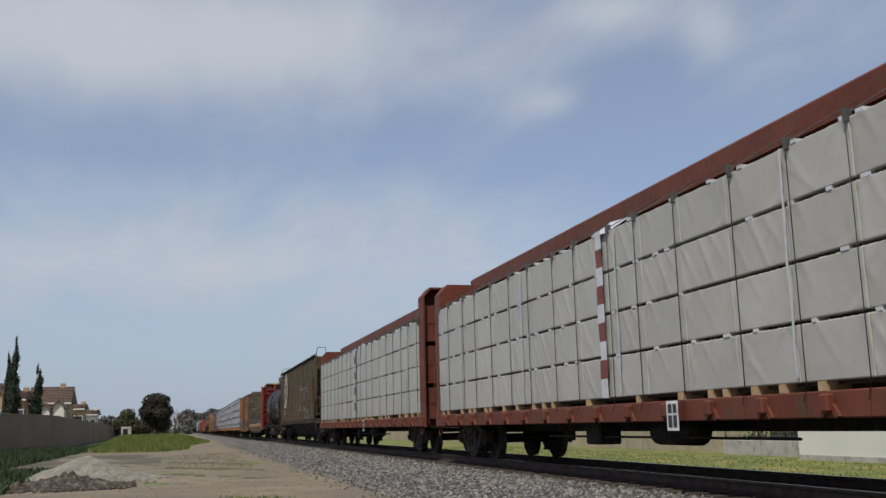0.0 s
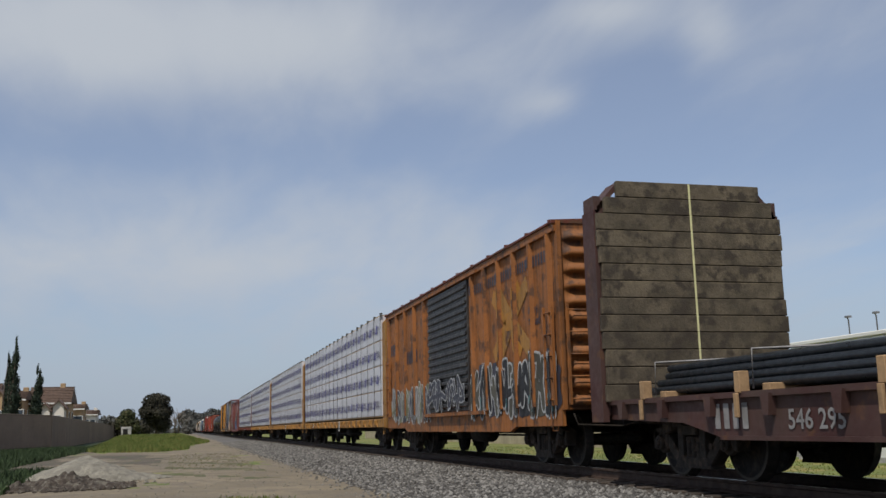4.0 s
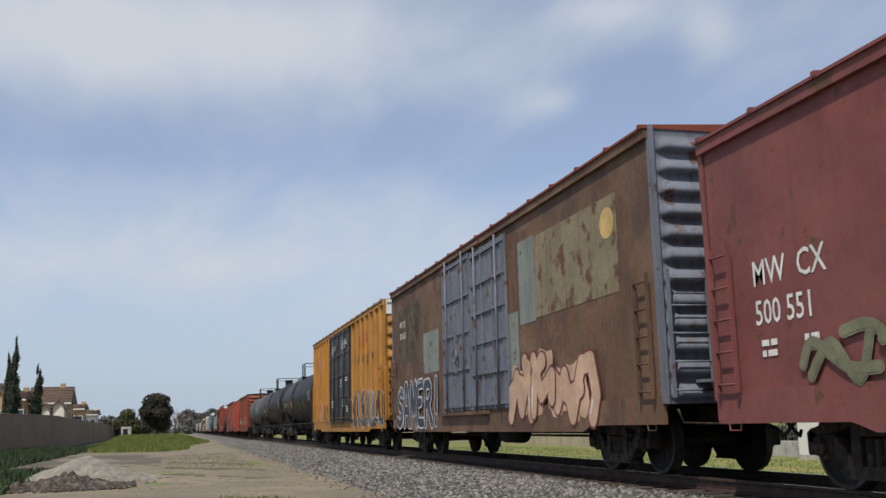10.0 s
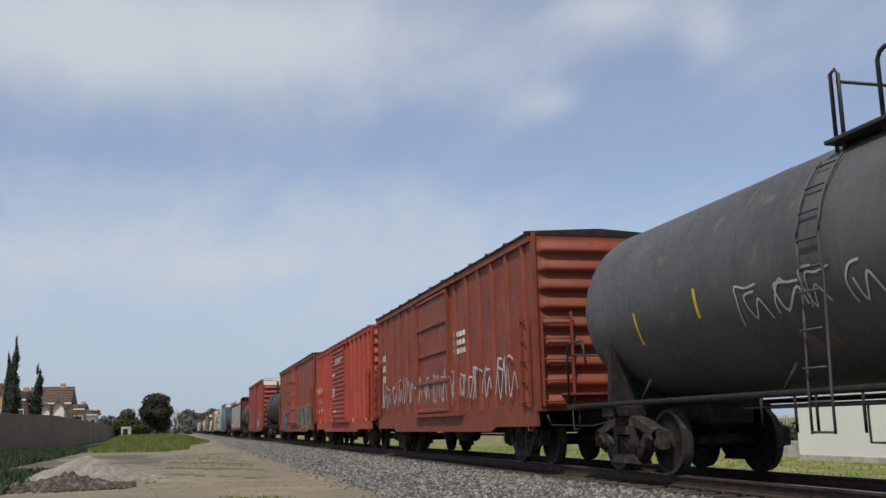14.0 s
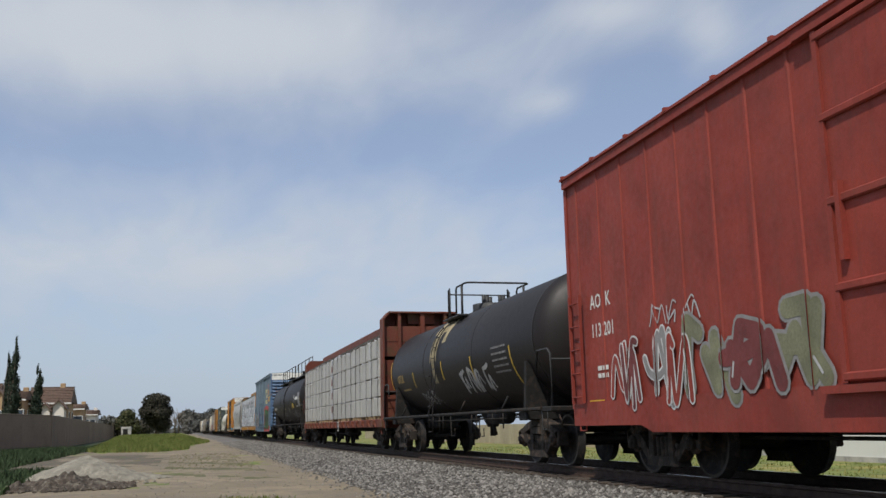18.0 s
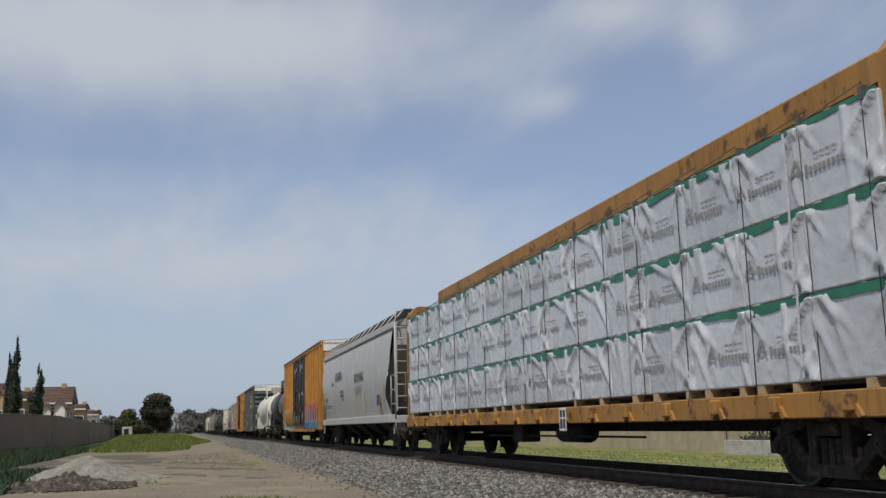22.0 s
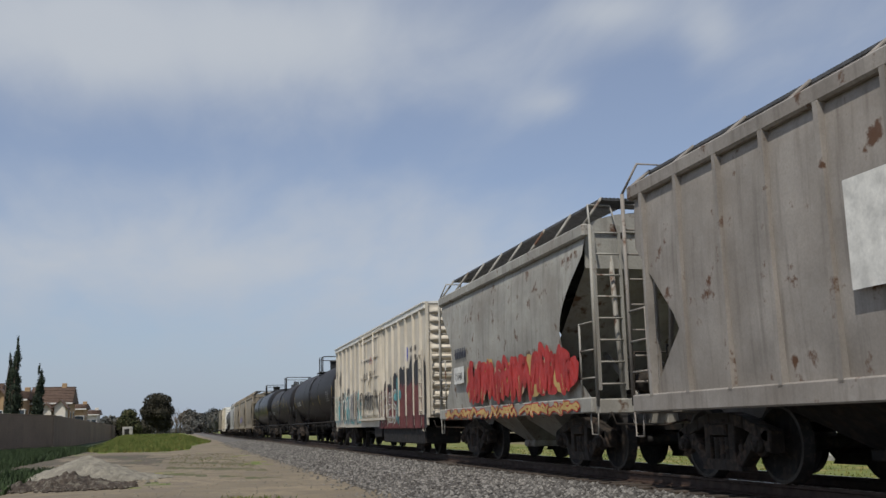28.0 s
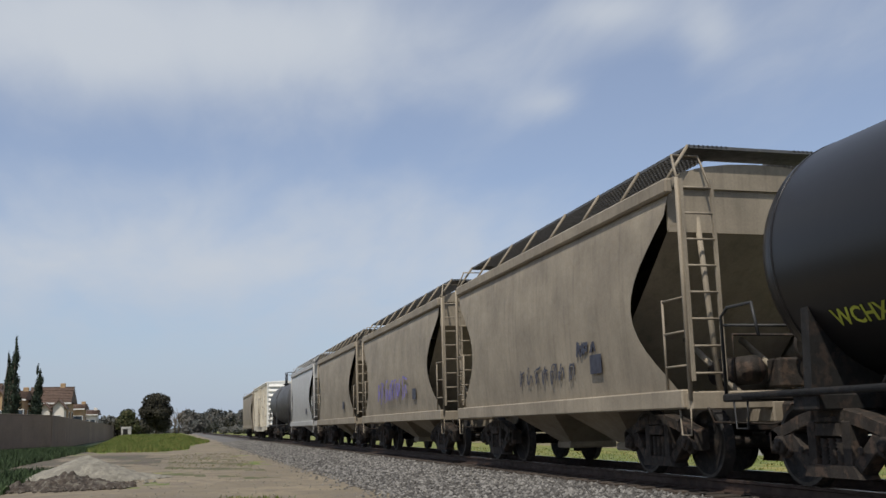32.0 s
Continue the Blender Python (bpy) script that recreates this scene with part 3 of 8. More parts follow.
# the few sprayed characters that can be read
READ = {
    "B": (((.05, 0), (.02, 1)), ((.02, 1), (.6, .97), (.78, .76), (.5, .55), (.1, .53)), ((.1, .53), (.75, .45), (.9, .22), (.6, .02), (.05, 0))),
    "U": (((0, 1), (.02, .3), (.28, .02), (.62, .02), (.85, .3), (.86, 1)),),
    "A": (((0, 0), (.33, .9), (.5, 1), (.67, .9), (.98, 0)), ((.2, .36), (.8, .36))),
    "O": (((.5, 1), (.08, .75), (.05, .3), (.45, 0), (.85, .3), (.88, .75), (.5, 1)),),
    "R": (((.05, 0), (.12, 1)), ((.0, .95), (.6, 1), (.8, .75), (.5, .5), (.15, .5)), ((.4, .5), (.95, 0))),
    "E": (((.85, 1), (.08, .95), (.02, .5), (.08, .04), (.9, 0)), ((.05, .5), (.65, .54))),
    "S": (((.88, .9), (.5, 1), (.12, .8), (.22, .56), (.72, .44), (.86, .2), (.5, 0), (.06, .1)),),
    "T": (((.5, -.05), (.46, 1.2)), ((0, .72), (.95, .76))),
    "N": (((.05, 0), (.08, 1), (.8, 0), (.88, 1)),),
    "G": (((.9, .85), (.5, 1), (.08, .7), (.08, .25), (.5, 0), (.9, .2), (.88, .5), (.5, .48)),),
    "L": (((.1, 1), (.06, .04), (.9, 0)),),
    "C": (((.9, .85), (.5, 1), (.08, .7), (.08, .25), (.5, 0), (.9, .15)),),
    "M": (((0, 0), (.12, 1), (.48, .3), (.85, 1), (.98, 0)),),
    "!": (((.6, 1.05), (.4, .35)), ((.34, .12), (.32, .04))),
    "I": (((.5, 1), (.5, .75), (.5, .5), (.5, .25), (.5, 0)),),
    "K": (((.08, 0), (.1, 1)), ((.85, 1), (.12, .48), (.9, 0))),
}


def smooth_line(p, sharp):
    """A rounded line through the points (Catmull-Rom), or the same line with corners."""
    if sharp or len(p) < 3:
        n = 3
        return [tuple(a[d] + (b[d] - a[d]) * k / n for d in (0, 1)) for a, b in zip(p, p[1:]) for k in range(n)] + [p[-1]]
    q = [p[-2] if p[0] == p[-1] else p[0]] + list(p) + [p[1] if p[0] == p[-1] else p[-1]]
    o = []
    for i in range(1, len(q) - 2):
        a, b, c, d = q[i - 1:i + 3]
        for k in range(5):
            t = k / 5
            o.append(tuple(.5 * (2 * b[j] + (c[j] - a[j]) * t + (2 * a[j] - 5 * b[j] + 4 * c[j] - d[j]) * t * t + (3 * b[j] - a[j] - 3 * c[j] + d[j]) * t ** 3) for j in (0, 1)))
    return o + [p[-1]]


def ribbon(g, pts, w, out, pick, caps=True):
    """A thick sprayed line of short bars and round joints, each a hair above the last; pick(z) gives the colour at a height."""
    o = out
    for k, (a, b) in enumerate(zip(pts, pts[1:])):
        strip(g, [a, b], w, o, pick((a[1] + b[1]) / 2))
        o += .00002
        if caps or k:
            g.poly([(-o, -(a[0] + w / 2 * math.cos(t)), a[1] + w / 2 * math.sin(t)) for t in (math.pi * m / 5 for m in range(10))][::-1], pick(a[1]))
            o += .00002
    if caps:
        p = pts[-1]
        g.poly([(-o, -(p[0] + w / 2 * math.cos(t)), p[1] + w / 2 * math.sin(t)) for t in (math.pi * m / 5 for m in range(10))][::-1], pick(p[1]))


def graffiti(u0, u1, z0, z1, out, mats, parent, n=5, seed=1, weight=0.26, back=False, name="graffiti", label="", R=None, zc=None, word="", bands=False, fatness=0):
    """Sprayed lettering: mats = outline, fills..., shine. Fat strokes with an outline, colours in bands or one by one, shines and a sprayed cloud behind."""
    rnd = random.Random(seed)
    g = Geo()
    if not R and z0 < 1.12:
        out = max(out, HW + .034)
    n = len(word) or max(3, int(n * .8))
    w, h = (u1 - u0) / n, z1 - z0
    nf = len(mats) - 2
    sharp = seed % 2 == 0 and not word
    fat = max(.06, min(weight * h * .85, w * .36)) if word else max(.06, min(weight * h * .6, w * .26))
    fat = fatness or fat
    lw = max(.022, min(.07 if bands else .045, fat * .28))
    fan = lambda pts, o, mi: [g.poly([(-o, -p[0], p[1]) for p in (c, pts[k], pts[(k + 1) % len(pts)])], mi)
                              for c in [(sum(p[0] for p in pts) / len(pts), sum(p[1] for p in pts) / len(pts))] for k in range(len(pts))]
    if back:
        for i in range(n * 3):
            c = (u0 + (u1 - u0) * (i + .5) / (n * 3), z0 + h * rnd.uniform(.0, .35))
            fan(loop_points(rnd, c[0], c[1], h * rnd.uniform(.35, .6), h * rnd.uniform(.5, .7), 0, False), out + .00015 * i, min(nf, 1 + (i // 2) % nf) if not bands else nf + 1)
        out += .0045
    for i in range(n):
        hh = h * rnd.uniform(.80, 1.0)
        zz = z0 + (h - hh) * rnd.uniform(0, .6)
        ww, lean = w * (rnd.uniform(.78, .95) if word else rnd.uniform(.95, 1.25)), rnd.uniform(-.06, .12) * h
        a = u0 + w * (i + .5) - ww / 2
        fill = 1 + (i * 2 + seed) % nf
        strokes = READ[word[i]] if word else wild_strokes(rnd)
        flip = not word and rnd.random() < .3
        lines = []
        for p in strokes:
            p = [(1 - x if flip else x, z) for x, z in p]
            q = [(a + x * ww + (z - .5) * lean + rnd.uniform(-.03, .03) * w, zz + fat * .5 + z * (hh - fat)) for x, z in p]
            lines.append(smooth_line(q, sharp))
        o = out + .0095 * (i % 2) + .0004 * i
        for k, q in enumerate(lines):
            ribbon(g, q, fat + 2 * lw, o + .0012 * k, lambda z: 0)
        tone = (lambda z: 1 + min(nf - 1, max(0, int((z1 - z) / h * nf)))) if bands else (lambda z: fill)
        for k, q in enumerate(lines):
            ribbon(g, q, fat, o + .0044 + .0012 * k, tone)
        q = lines[0]
        m = max(3, len(q) // 3)
        if not bands:
            ribbon(g, [(x - fat * .22, z + fat * .16) for x, z in q[:m]], fat * .16, o + .0084, lambda z: nf + 1, False)
    if R:
        g.v = [(-(math.sqrt(max(.01, R * R - (p[2] - zc) ** 2)) + .008 - (out + p[0]) * .6), p[1], p[2]) for p in g.v]
    return part(name, drape(g, parent), [M[k] for k in mats], parent, label)


def ground_piece(car, u0, u1, z0, tops, out, mat, label):
    """A sprayed background with an uneven top edge: tops are its heights at even steps."""
    pts = smooth_line([(u0 + (u1 - u0) * k / (len(tops) - 1), z) for k, z in enumerate(tops)], False)
    g = Geo()
    for a, b in zip(pts, pts[1:]):
        g.poly([(-out, -a[0], z0), (-out, -b[0], z0), (-out, -b[0], b[1]), (-out, -a[0], a[1])])
    part("graffiti_ground", drape(g, car), M[mat], car, label)


def scrawl(u0, u1, z0, z1, out, mat, parent, n=6, seed=1, w=0.03, label="", R=None, zc=None, word=""):
    """A thin sprayed tag: open loops and hooks in one running line."""
    rnd = random.Random(seed)
    g = Geo()
    n = len(word) or n
    ww, h = (u1 - u0) / n, z1 - z0
    for i in range(n):
        lean = rnd.uniform(.05, .2) * h
        hh = h * rnd.uniform(.7, 1)
        for p in READ[word[i]] if word else wild_strokes(rnd)[:2]:
            q = [(u0 + ww * (i + .08 + x * .86) + (z - .5) * lean + rnd.uniform(-.04, .04) * ww, z0 + (h - hh) * .4 + z * hh) for x, z in p]
            if not word and rnd.random() < .4:
                q.append((q[-1][0] + ww * .35, q[-1][1] + h * rnd.uniform(-.1, .1)))
            ribbon(g, smooth_line(q, False), w * rnd.uniform(.75, 1.1), .0012 * (i % 3), lambda z: 0, False)
    if R:
        g.v = [(-(math.sqrt(max(.01, R * R - (p[2] - zc) ** 2)) + .008), p[1], p[2]) for p in g.v]
    else:
        g.v = [(p[0] - out, p[1], p[2]) for p in g.v]
    return part("graffiti_tag", drape(g, parent), M[mat], parent, label)


def data_bars(spots, out, mat, parent, name="stencil_lettering", label="", low=False):
    """Writing as plain bars, one a letter: (u, z, width, rows, row height); low: a capital and small letters."""
    g = Geo()
    rnd = random.Random(len(spots) * 7 + 3)
    for u, z, w, rows, rh in spots:
        for i in range(rows):
            x, k = u, 0
            zz = z - i * rh * 1.7
            while x < u + w - .02:
                if rh < .14:
                    d = min(rnd.uniform(.5, 1.6) * rh * 1.6, u + w - x)
                    patch((x, x + d), (zz, zz + rh), out, g)
                    x += d + rh * .45
                else:
                    d = min(rh * .40, u + w - x)
                    patch((x, x + d), (zz, zz + rh * (.72 if low and k % 8 else 1)), out, g)
                    x += d + rh * (.28 if not low or k % 8 != 7 else .7)
                k += 1
    return part(name, drape(g, parent), M[mat], parent, label)


# ================= trucks and couplers =================
WHEEL_R = 0.4825
TURN_RATE = math.degrees(SPEED / WHEEL_R)
AXLES = (-0.89, 0.89)


def wheelset_mesh():
    g = Geo()
    for s in (-1, 1):
        a, b = s * 0.685, s * 0.825
        R = WHEEL_R
        g.lathe_x([(a, R + .028), (a + s * .03, R + .026), (a + s * .035, R), (b, R - .005), (b, R - .06), (b - s * .03, R - .075), (b - s * .055, .2),
                   (b - s * .01, .13), (b + s * .03, .11), (b + s * .03, 0.001)], 0, 0, 26, 0)
        g.lathe_x([(a, R + .028), (a - s * .005, R - .05), (a + s * .03, .2), (a, .1)], 0, 0, 26, 0)
        g.lathe_x([(b + .001 * s, R - .008), (b + .003 * s, R - .05)], 0, 0, 26, 1)
        g.lathe_x([(s * 1.02, .07), (s * 1.12, .075), (s * 1.14, .05), (s * 1.14, .001)], 0, 0, 12, 1)
    g.tube([(-1.05, 0, 0), (1.05, 0, 0)], .085, 10, 0)
    return g.mesh("wheelset", M["wheel"], M["wheel_rim"])


def cast(g, prof, x0, x1, c=.025):
    """A cast bar: a convex (y, z) outline drawn out along x, its outer edges rounded off."""
    cy, cz = sum(p[0] for p in prof) / len(prof), sum(p[1] for p in prof) / len(prof)
    n, k = len(prof), len(g.v)
    inner = []
    for y, z in prof:
        d = math.hypot(y - cy, z - cz)
        f = max(.5, 1 - c / d)
        inner.append((cy + (y - cy) * f, cz + (z - cz) * f))
    g.v += [(x0, y, z) for y, z in inner] + [(x0 + c, y, z) for y, z in prof] + [(x1, y, z) for y, z in prof]
    for r in (0, n):
        for i in range(n):
            q = (i + 1) % n
            g.face((k + r + i, k + r + q, k + r + n + q, k + r + n + i))
    g.face([k + i for i in range(n)][::-1])
    g.face([k + 2 * n + i for i in range(n)])


def sideframe_mesh():
    """Cast frame: arched top bar, drooping ends over the bearings, bowed lower bar, columns and a nest of springs."""
    g = Geo()
    x0, x1 = -.12, .08
    arch = [(-1.10, .66, .50), (-.86, .72, .57), (-.55, .82, .66), (-.25, .88, .73), (.25, .88, .73), (.55, .82, .66), (.86, .72, .57), (1.10, .66, .50)]
    for (ya, ta, ba), (yb, tb, bb) in zip(arch, arch[1:]):
        cast(g, [(ya, ba), (yb, bb), (yb, tb), (ya, ta)], x0, x1)
    for e in (-1, 1):
        cast(g, [(e * .68, .62), (e * .80, .50), (e * .46, .20), (e * .30, .24), (e * .36, .34)], x0 + .01, x1)
        cast(g, [(e * .22, .76), (e * .37, .76), (e * .37, .26), (e * .22, .26)], x0 - .01, x1)
        cast(g, [(e * 1.13, .64), (e * 1.05, .68), (e * .92, .62), (e * 1.02, .40), (e * 1.12, .38)], x0, x1)
        cast(g, [(e * .66, .62), (e * .86, .60), (e * .76, .40), (e * .69, .40)], x0, x1)
        for r, x in ((.150, -.10), (.105, -.17), (.05, -.20)):
            g.lathe_x([(x + .06, r), (x + .012, r), (x, r - .015), (x, .001)], e * .89, .4825, 16)
        for a in range(3):
            t = 2.09 * a + .5
            g.lathe_x([(-.175, .018), (-.19, .018), (-.19, .001)], e * .89 + .07 * math.cos(t), .4825 + .07 * math.sin(t), 6)
        g.lathe_x([(-.13, .05), (-.14, .04), (-.14, .001)], e * .5, .44, 8)
    cast(g, [(-.48, .15), (.48, .15), (.40, .29), (-.40, .29)], x0 - .02, x1 + .02)
    for y in (-.13, 0, .13):
        g.lathe_z([(.28 + k * .022, .060 if k % 2 else .044) for k in range(14)], -.07, y, 10)
    cast(g, [(-.21, .59), (.21, .59), (.19, .73), (-.19, .73)], x0 - .04, x1)
    cast(g, [(-.16, .74), (.16, .74), (.14, .80), (-.14, .80)], x0 - .03, x1)
    return g.mesh("sideframe", M["truck"])


def bolster_mesh():
    g = Geo()
    g.bevel_box(-1.0, 1.0, -.2, .2, .60, .80, .03)
    g.lathe_z([(.78, .25), (.90, .25)], 0, 0, 16)
    for s in (-1, 1):
        g.box(-.78, .78, s * .42 - .05, s * .42 + .05, .36, .46)
    return g.mesh("truck_bolster", M["under"])


def make_truck():
    b = new("truck", bolster_mesh())
    sf = sideframe_mesh()
    for s in (-1, 1):
        o = part("sideframe", sf, None, b)
        o.matrix_basis = pose(s * 1.0, 0, 0, 0, 0, 0 if s < 0 else 180)
    ws = wheelset_mesh()
    for a in AXLES:
        o = part("wheelset", ws, None, b)
        o.location = (0, a, WHEEL_R)
    return b


TRUCK = make_truck()
COUPLER = None


def coupler_mesh():
    g = Geo()
    g.bevel_box(-.11, .11, -.55, .15, .78, .98, .02)
    g.bevel_box(-.19, .17, -.72, -.45, .74, 1.02, .05)
    g.bevel_box(-.02, .2, -.80, -.60, .76, 1.0, .04)
    g.tube([(.35, 0, .8), (.36, -.25, .62), (.2, -.6, .55), (.12, -.75, .62)], .025, 6)
    g.tube([(.1, -.3, .85), (-.5, -.25, .72), (-1.25, -.1, .76), (-1.32, -.1, .95)], .016, 5)
    return g.mesh("coupler", M["truck"])


def running_gear(car, L, inset):
    """Two trucks and two couplers under a car with ends at -L/2 and L/2."""
    global COUPLER
    for s in (-1, 1):
        t = copy_thing(TRUCK, pose(0, s * (L / 2 - inset), 0))
        t.parent = car
    if COUPLER is None:
        COUPLER = coupler_mesh()
    for s in (-1, 1):
        o = part("coupler", COUPLER, None, car)
        o.matrix_basis = pose(0, s * L / 2, 0, 0, 0, 0 if s < 0 else 180)


CARS = []


def railcar(name, label, s0, s1, category="freight car"):
    c = thing(name, label, category, "cars of the freight train")
    CARS.append((c, (s0 + s1) / 2))
    return c, s1 - s0


def stirrup(g, x, y, z, w=.3, mi=0):
    g.tube([(x, y - w / 2, z), (x, y - w / 2 + .03, z - .34), (x, y + w / 2 - .03, z - .34), (x, y + w / 2, z)], .014, 5, mi)


def ladder(g, x, y, z0, z1, n, w=.42, r=.016, mi=0, end=False):
    """A ladder; on the side it runs along y, on the end along x."""
    for i in range(n):
        z = z0 + (z1 - z0) * i / (n - 1)
        if end:
            g.tube([(x - w / 2, y, z), (x + w / 2, y, z)], r, 5, mi)
        else:
            g.tube([(x, y - w / 2, z), (x, y + w / 2, z)], r, 5, mi)
    for s in (-1, 1):
        if end:
            g.box(x + s * w / 2 - .02, x + s * w / 2 + .02, y - .02, y + .03, z0 - .1, z1 + .12, mi)
        else:
            g.box(x - .02, x + .03, y + s * w / 2 - .02, y + s * w / 2 + .02, z0 - .1, z1 + .12, mi)


def underframe(car, L, z1=1.0, depth=.45, w=.35, body=True):
    g = Geo()
    g.prism_x([(-L / 2, z1), (-L / 2, z1 - .25), (-L / 2 + 3.4, z1 - .28), (-L / 2 + 4.6, z1 - depth), (L / 2 - 4.6, z1 - depth), (L / 2 - 3.4, z1 - .28),
               (L / 2, z1 - .25), (L / 2, z1)], -w, w)
    u = part("underframe", g, M["under"], car)
    cm = Geo().box(-1.3, 1.3, -.07, .07, z1 - .2, z1).mesh("crossbearer", M["under"])
    for i in range(7):
        part("crossbearer", cm, None, u).location = (0, -L / 2 + 1.2 + (L - 2.4) * i / 6, 0)
    part("air_reservoir", Geo().lathe_y([(-1.1, .001), (-1.08, .2), (.0, .2), (.02, .001)], -.75, z1 - .42, 14), M["under"], u)
    part("brake_valve", Geo().bevel_box(-.9, -.55, 1.0, 1.5, z1 - .55, z1 - .2, .04), M["under"], u)
    part("train_pipe", Geo().tube([(-.6, -L / 2 + 3.2, z1 - .45), (-.6, L / 2 - 3.2, z1 - .45)], .025, 5), M["under"], u)
    part("brake_rod", Geo().tube([(-1.2, -2, z1 - .35), (-1.2, 2.6, z1 - .35)], .018, 5), M["under"], u)
    return u


# ================= boxcars =================
HW = 1.46


def rib_end(w, z0, z1, n, depth, top):
    """The ribbed steel end of a boxcar at y = 0, facing -y."""
    g = Geo()
    z1r = z1 - top
    prof = [(0.02, z0)]
    p = (z1r - z0) / n
    for i in range(n):
        a = z0 + p * i
        prof += [(-.0, a + p * .20), (-depth * .7, a + p * .26), (-depth, a + p * .36), (-depth, a + p * .48), (-depth * .55, a + p * .72), (0, a + p * .95)]
    prof += [(0, z1r), (0, z1)]
    xs = [(-w, 0), (-w + .10, 0.0), (-w + .22, 1), (w - .22, 1), (w - .10, 0), (w, 0)]
    k0 = len(g.v)
    for x, f in xs:
        g.v += [(x, min(y, 0) * f if y <= 0 else 0, z) for y, z in prof]
    m = len(prof)
    for i in range(len(xs) - 1):
        for j in range(m - 1):
            g.face((k0 + i * m + j, k0 + (i + 1) * m + j, k0 + (i + 1) * m + j + 1, k0 + i * m + j + 1), 0, True)
    return g


def boxcar(name, label, s0, s1, H, side, roof, end_mat, door, door_mat, posts=(), post_mat=None, ribs=8, band=False, door_u=(-1.5, 1.5), sill=.64,
           post_w=.07, post_d=.07, horiz=(), reefer=False, notch=2.5, lift=.74):
    car, L = railcar(name, label, s0, s1, "boxcar")
    top = H - .08
    hl = L / 2
    if posts:
        POSTS[car.name] = (sorted(posts, reverse=True), post_w * .55, post_d)
    for s in (-1, 1):
        x0, x1 = (-HW, -HW + .05) if s < 0 else (HW - .05, HW)
        part("side_wall", Geo().box(x0, x1, -hl + .03, hl - .03, 1.02, top), side, car)
    part("floor_plate", Geo().box(-HW + .05, HW - .05, -hl + .05, hl - .05, 1.02, 1.10), side, car)
    for s in (-1, 1):      # side sills, deeper between the trucks, and top rails
        g = Geo()
        x0, x1 = (-HW - .03, -HW + .04) if s < 0 else (HW - .04, HW + .03)
        g.prism_x([(-hl + .02, 1.12), (-hl + .02, lift), (-hl + notch, lift), (-hl + notch + .35, sill), (hl - notch - .35, sill), (hl - notch, lift), (hl - .02, lift), (hl - .02, 1.12)], x0, x1)
        part("side_sill", g, side, car)
        part("top_rail", Geo().box(s * HW - .07, s * HW + .07, -hl, hl, top - .13, top + .01), side if not reefer else roof, car)
    g = Geo()      # roof with raised seams
    n = max(8, int(L / 1.2))
    g.prism_y([(-HW - .10, top + .012), (HW + .10, top + .012), (HW + .10, top + .05), (0, top + .145), (-HW - .10, top + .05)][::-1], -hl - .02, hl + .02)
    rf = part("roof", g, roof, car)
    sm = Geo().prism_y([(-HW - .11, top + .03), (HW + .11, top + .03), (HW + .11, top + .085), (0, top + .18), (-HW - .11, top + .085)][::-1], -.035, .035).mesh("roof_seam", roof)
    for i in range(0 if reefer else n + 1):
        part("roof_seam", sm, None, rf).location = (0, -hl + .1 + (L - .2) * i / n, 0)
    for s in (-1, 1):
        e = part("end_wall", rib_end(HW, 1.02, top + .05, ribs, .12, .50 if band else .12), end_mat, car)
        e.matrix_basis = pose(0, s * (hl - .0), 0, 0, 0, 0 if s < 0 else 180)
        part("backing_plate", Geo().box(-HW, HW, .004, .06, 1.02, top + .05), end_mat, e)
        for x in (-HW - .02, HW - .06):
            part("corner_post", Geo().box(x, x + .08, -.05, .05, 1.02, top + .05), end_mat, e)
        if band:
            g = Geo()
            g.prism_y([(-HW - .005, top - .42), (HW + .005, top - .42), (HW + .03, top + .05), (0, top + .14), (-HW - .03, top + .05)][::-1], -.034, 0)
            b = part("white_band", g, M["white_band"], car, "white band under the roof")
            b.matrix_basis = pose(0, s * hl, 0, 0, 0, 0 if s < 0 else 180)
            if s < 0:
                part("band_lettering", on_end(letters("EXCESS HEIGHT CAR", .12, M["ink_dark"], 1.0, .003), -HW + (.10 if band is True else band), top - (.10 if band is True else .36), -hl - .042), None, car)
    # posts
    if posts:
        g = Geo()
        g.prism_y([(-HW - post_d, -post_w / 2), (-HW - post_d, post_w / 2), (-HW + .002, post_w), (-HW + .002, -post_w)], 0, 1)
        g.v = [(x, z, y) for x, y, z in g.v]
        g.v = [(x, y, 1.10 + z * (top - .12 - 1.10)) for x, y, z in g.v]
        g.f = [f[::-1] for f in g.f]
        pm = g.mesh("side_post", post_mat or side)
        for u in posts:
            o = part("side_post", pm, None, car)
            o.location = (0, -u, 0)
            o2 = part("side_post", pm, None, car)
            o2.matrix_basis = pose(0, u, 0, 0, 0, 180)
    for z, a, b in horiz:
        part("side_rail", Geo().box(-HW - .10, -HW, -b, -a, z - .045, z + .045), post_mat or side, car)
    # doors
    a, b = door_u
    z0, z1 = 1.12, top - .16
    d = part("door", Geo().bevel_box(-HW - .055, -HW + .02, -b, -a, z0, z1, .012), door_mat, car)
    if door == "plug":
        for k in range(5):
            z = z0 + .12 + (z1 - z0 - .24) * k / 4
            part("door_rib", Geo().box(-HW - .095, -HW - .05, -b + .04, -a - .04, z - .035, z + .035), door_mat, d)
        for k, f in enumerate((.03, .33, .66, .97)):
            u = a + (b - a) * f
            part("door_stile", Geo().box(-HW - .085, -HW - .05, -u - .03, -u + .03, z0, z1), door_mat, d)
        for f in (.2, .8):
            u = a + (b - a) * f
            part("lock_bar", Geo().tube([(-HW - .12, -u, z0 - .1), (-HW - .12, -u, z1 + .08)], .022, 6), door_mat, d)
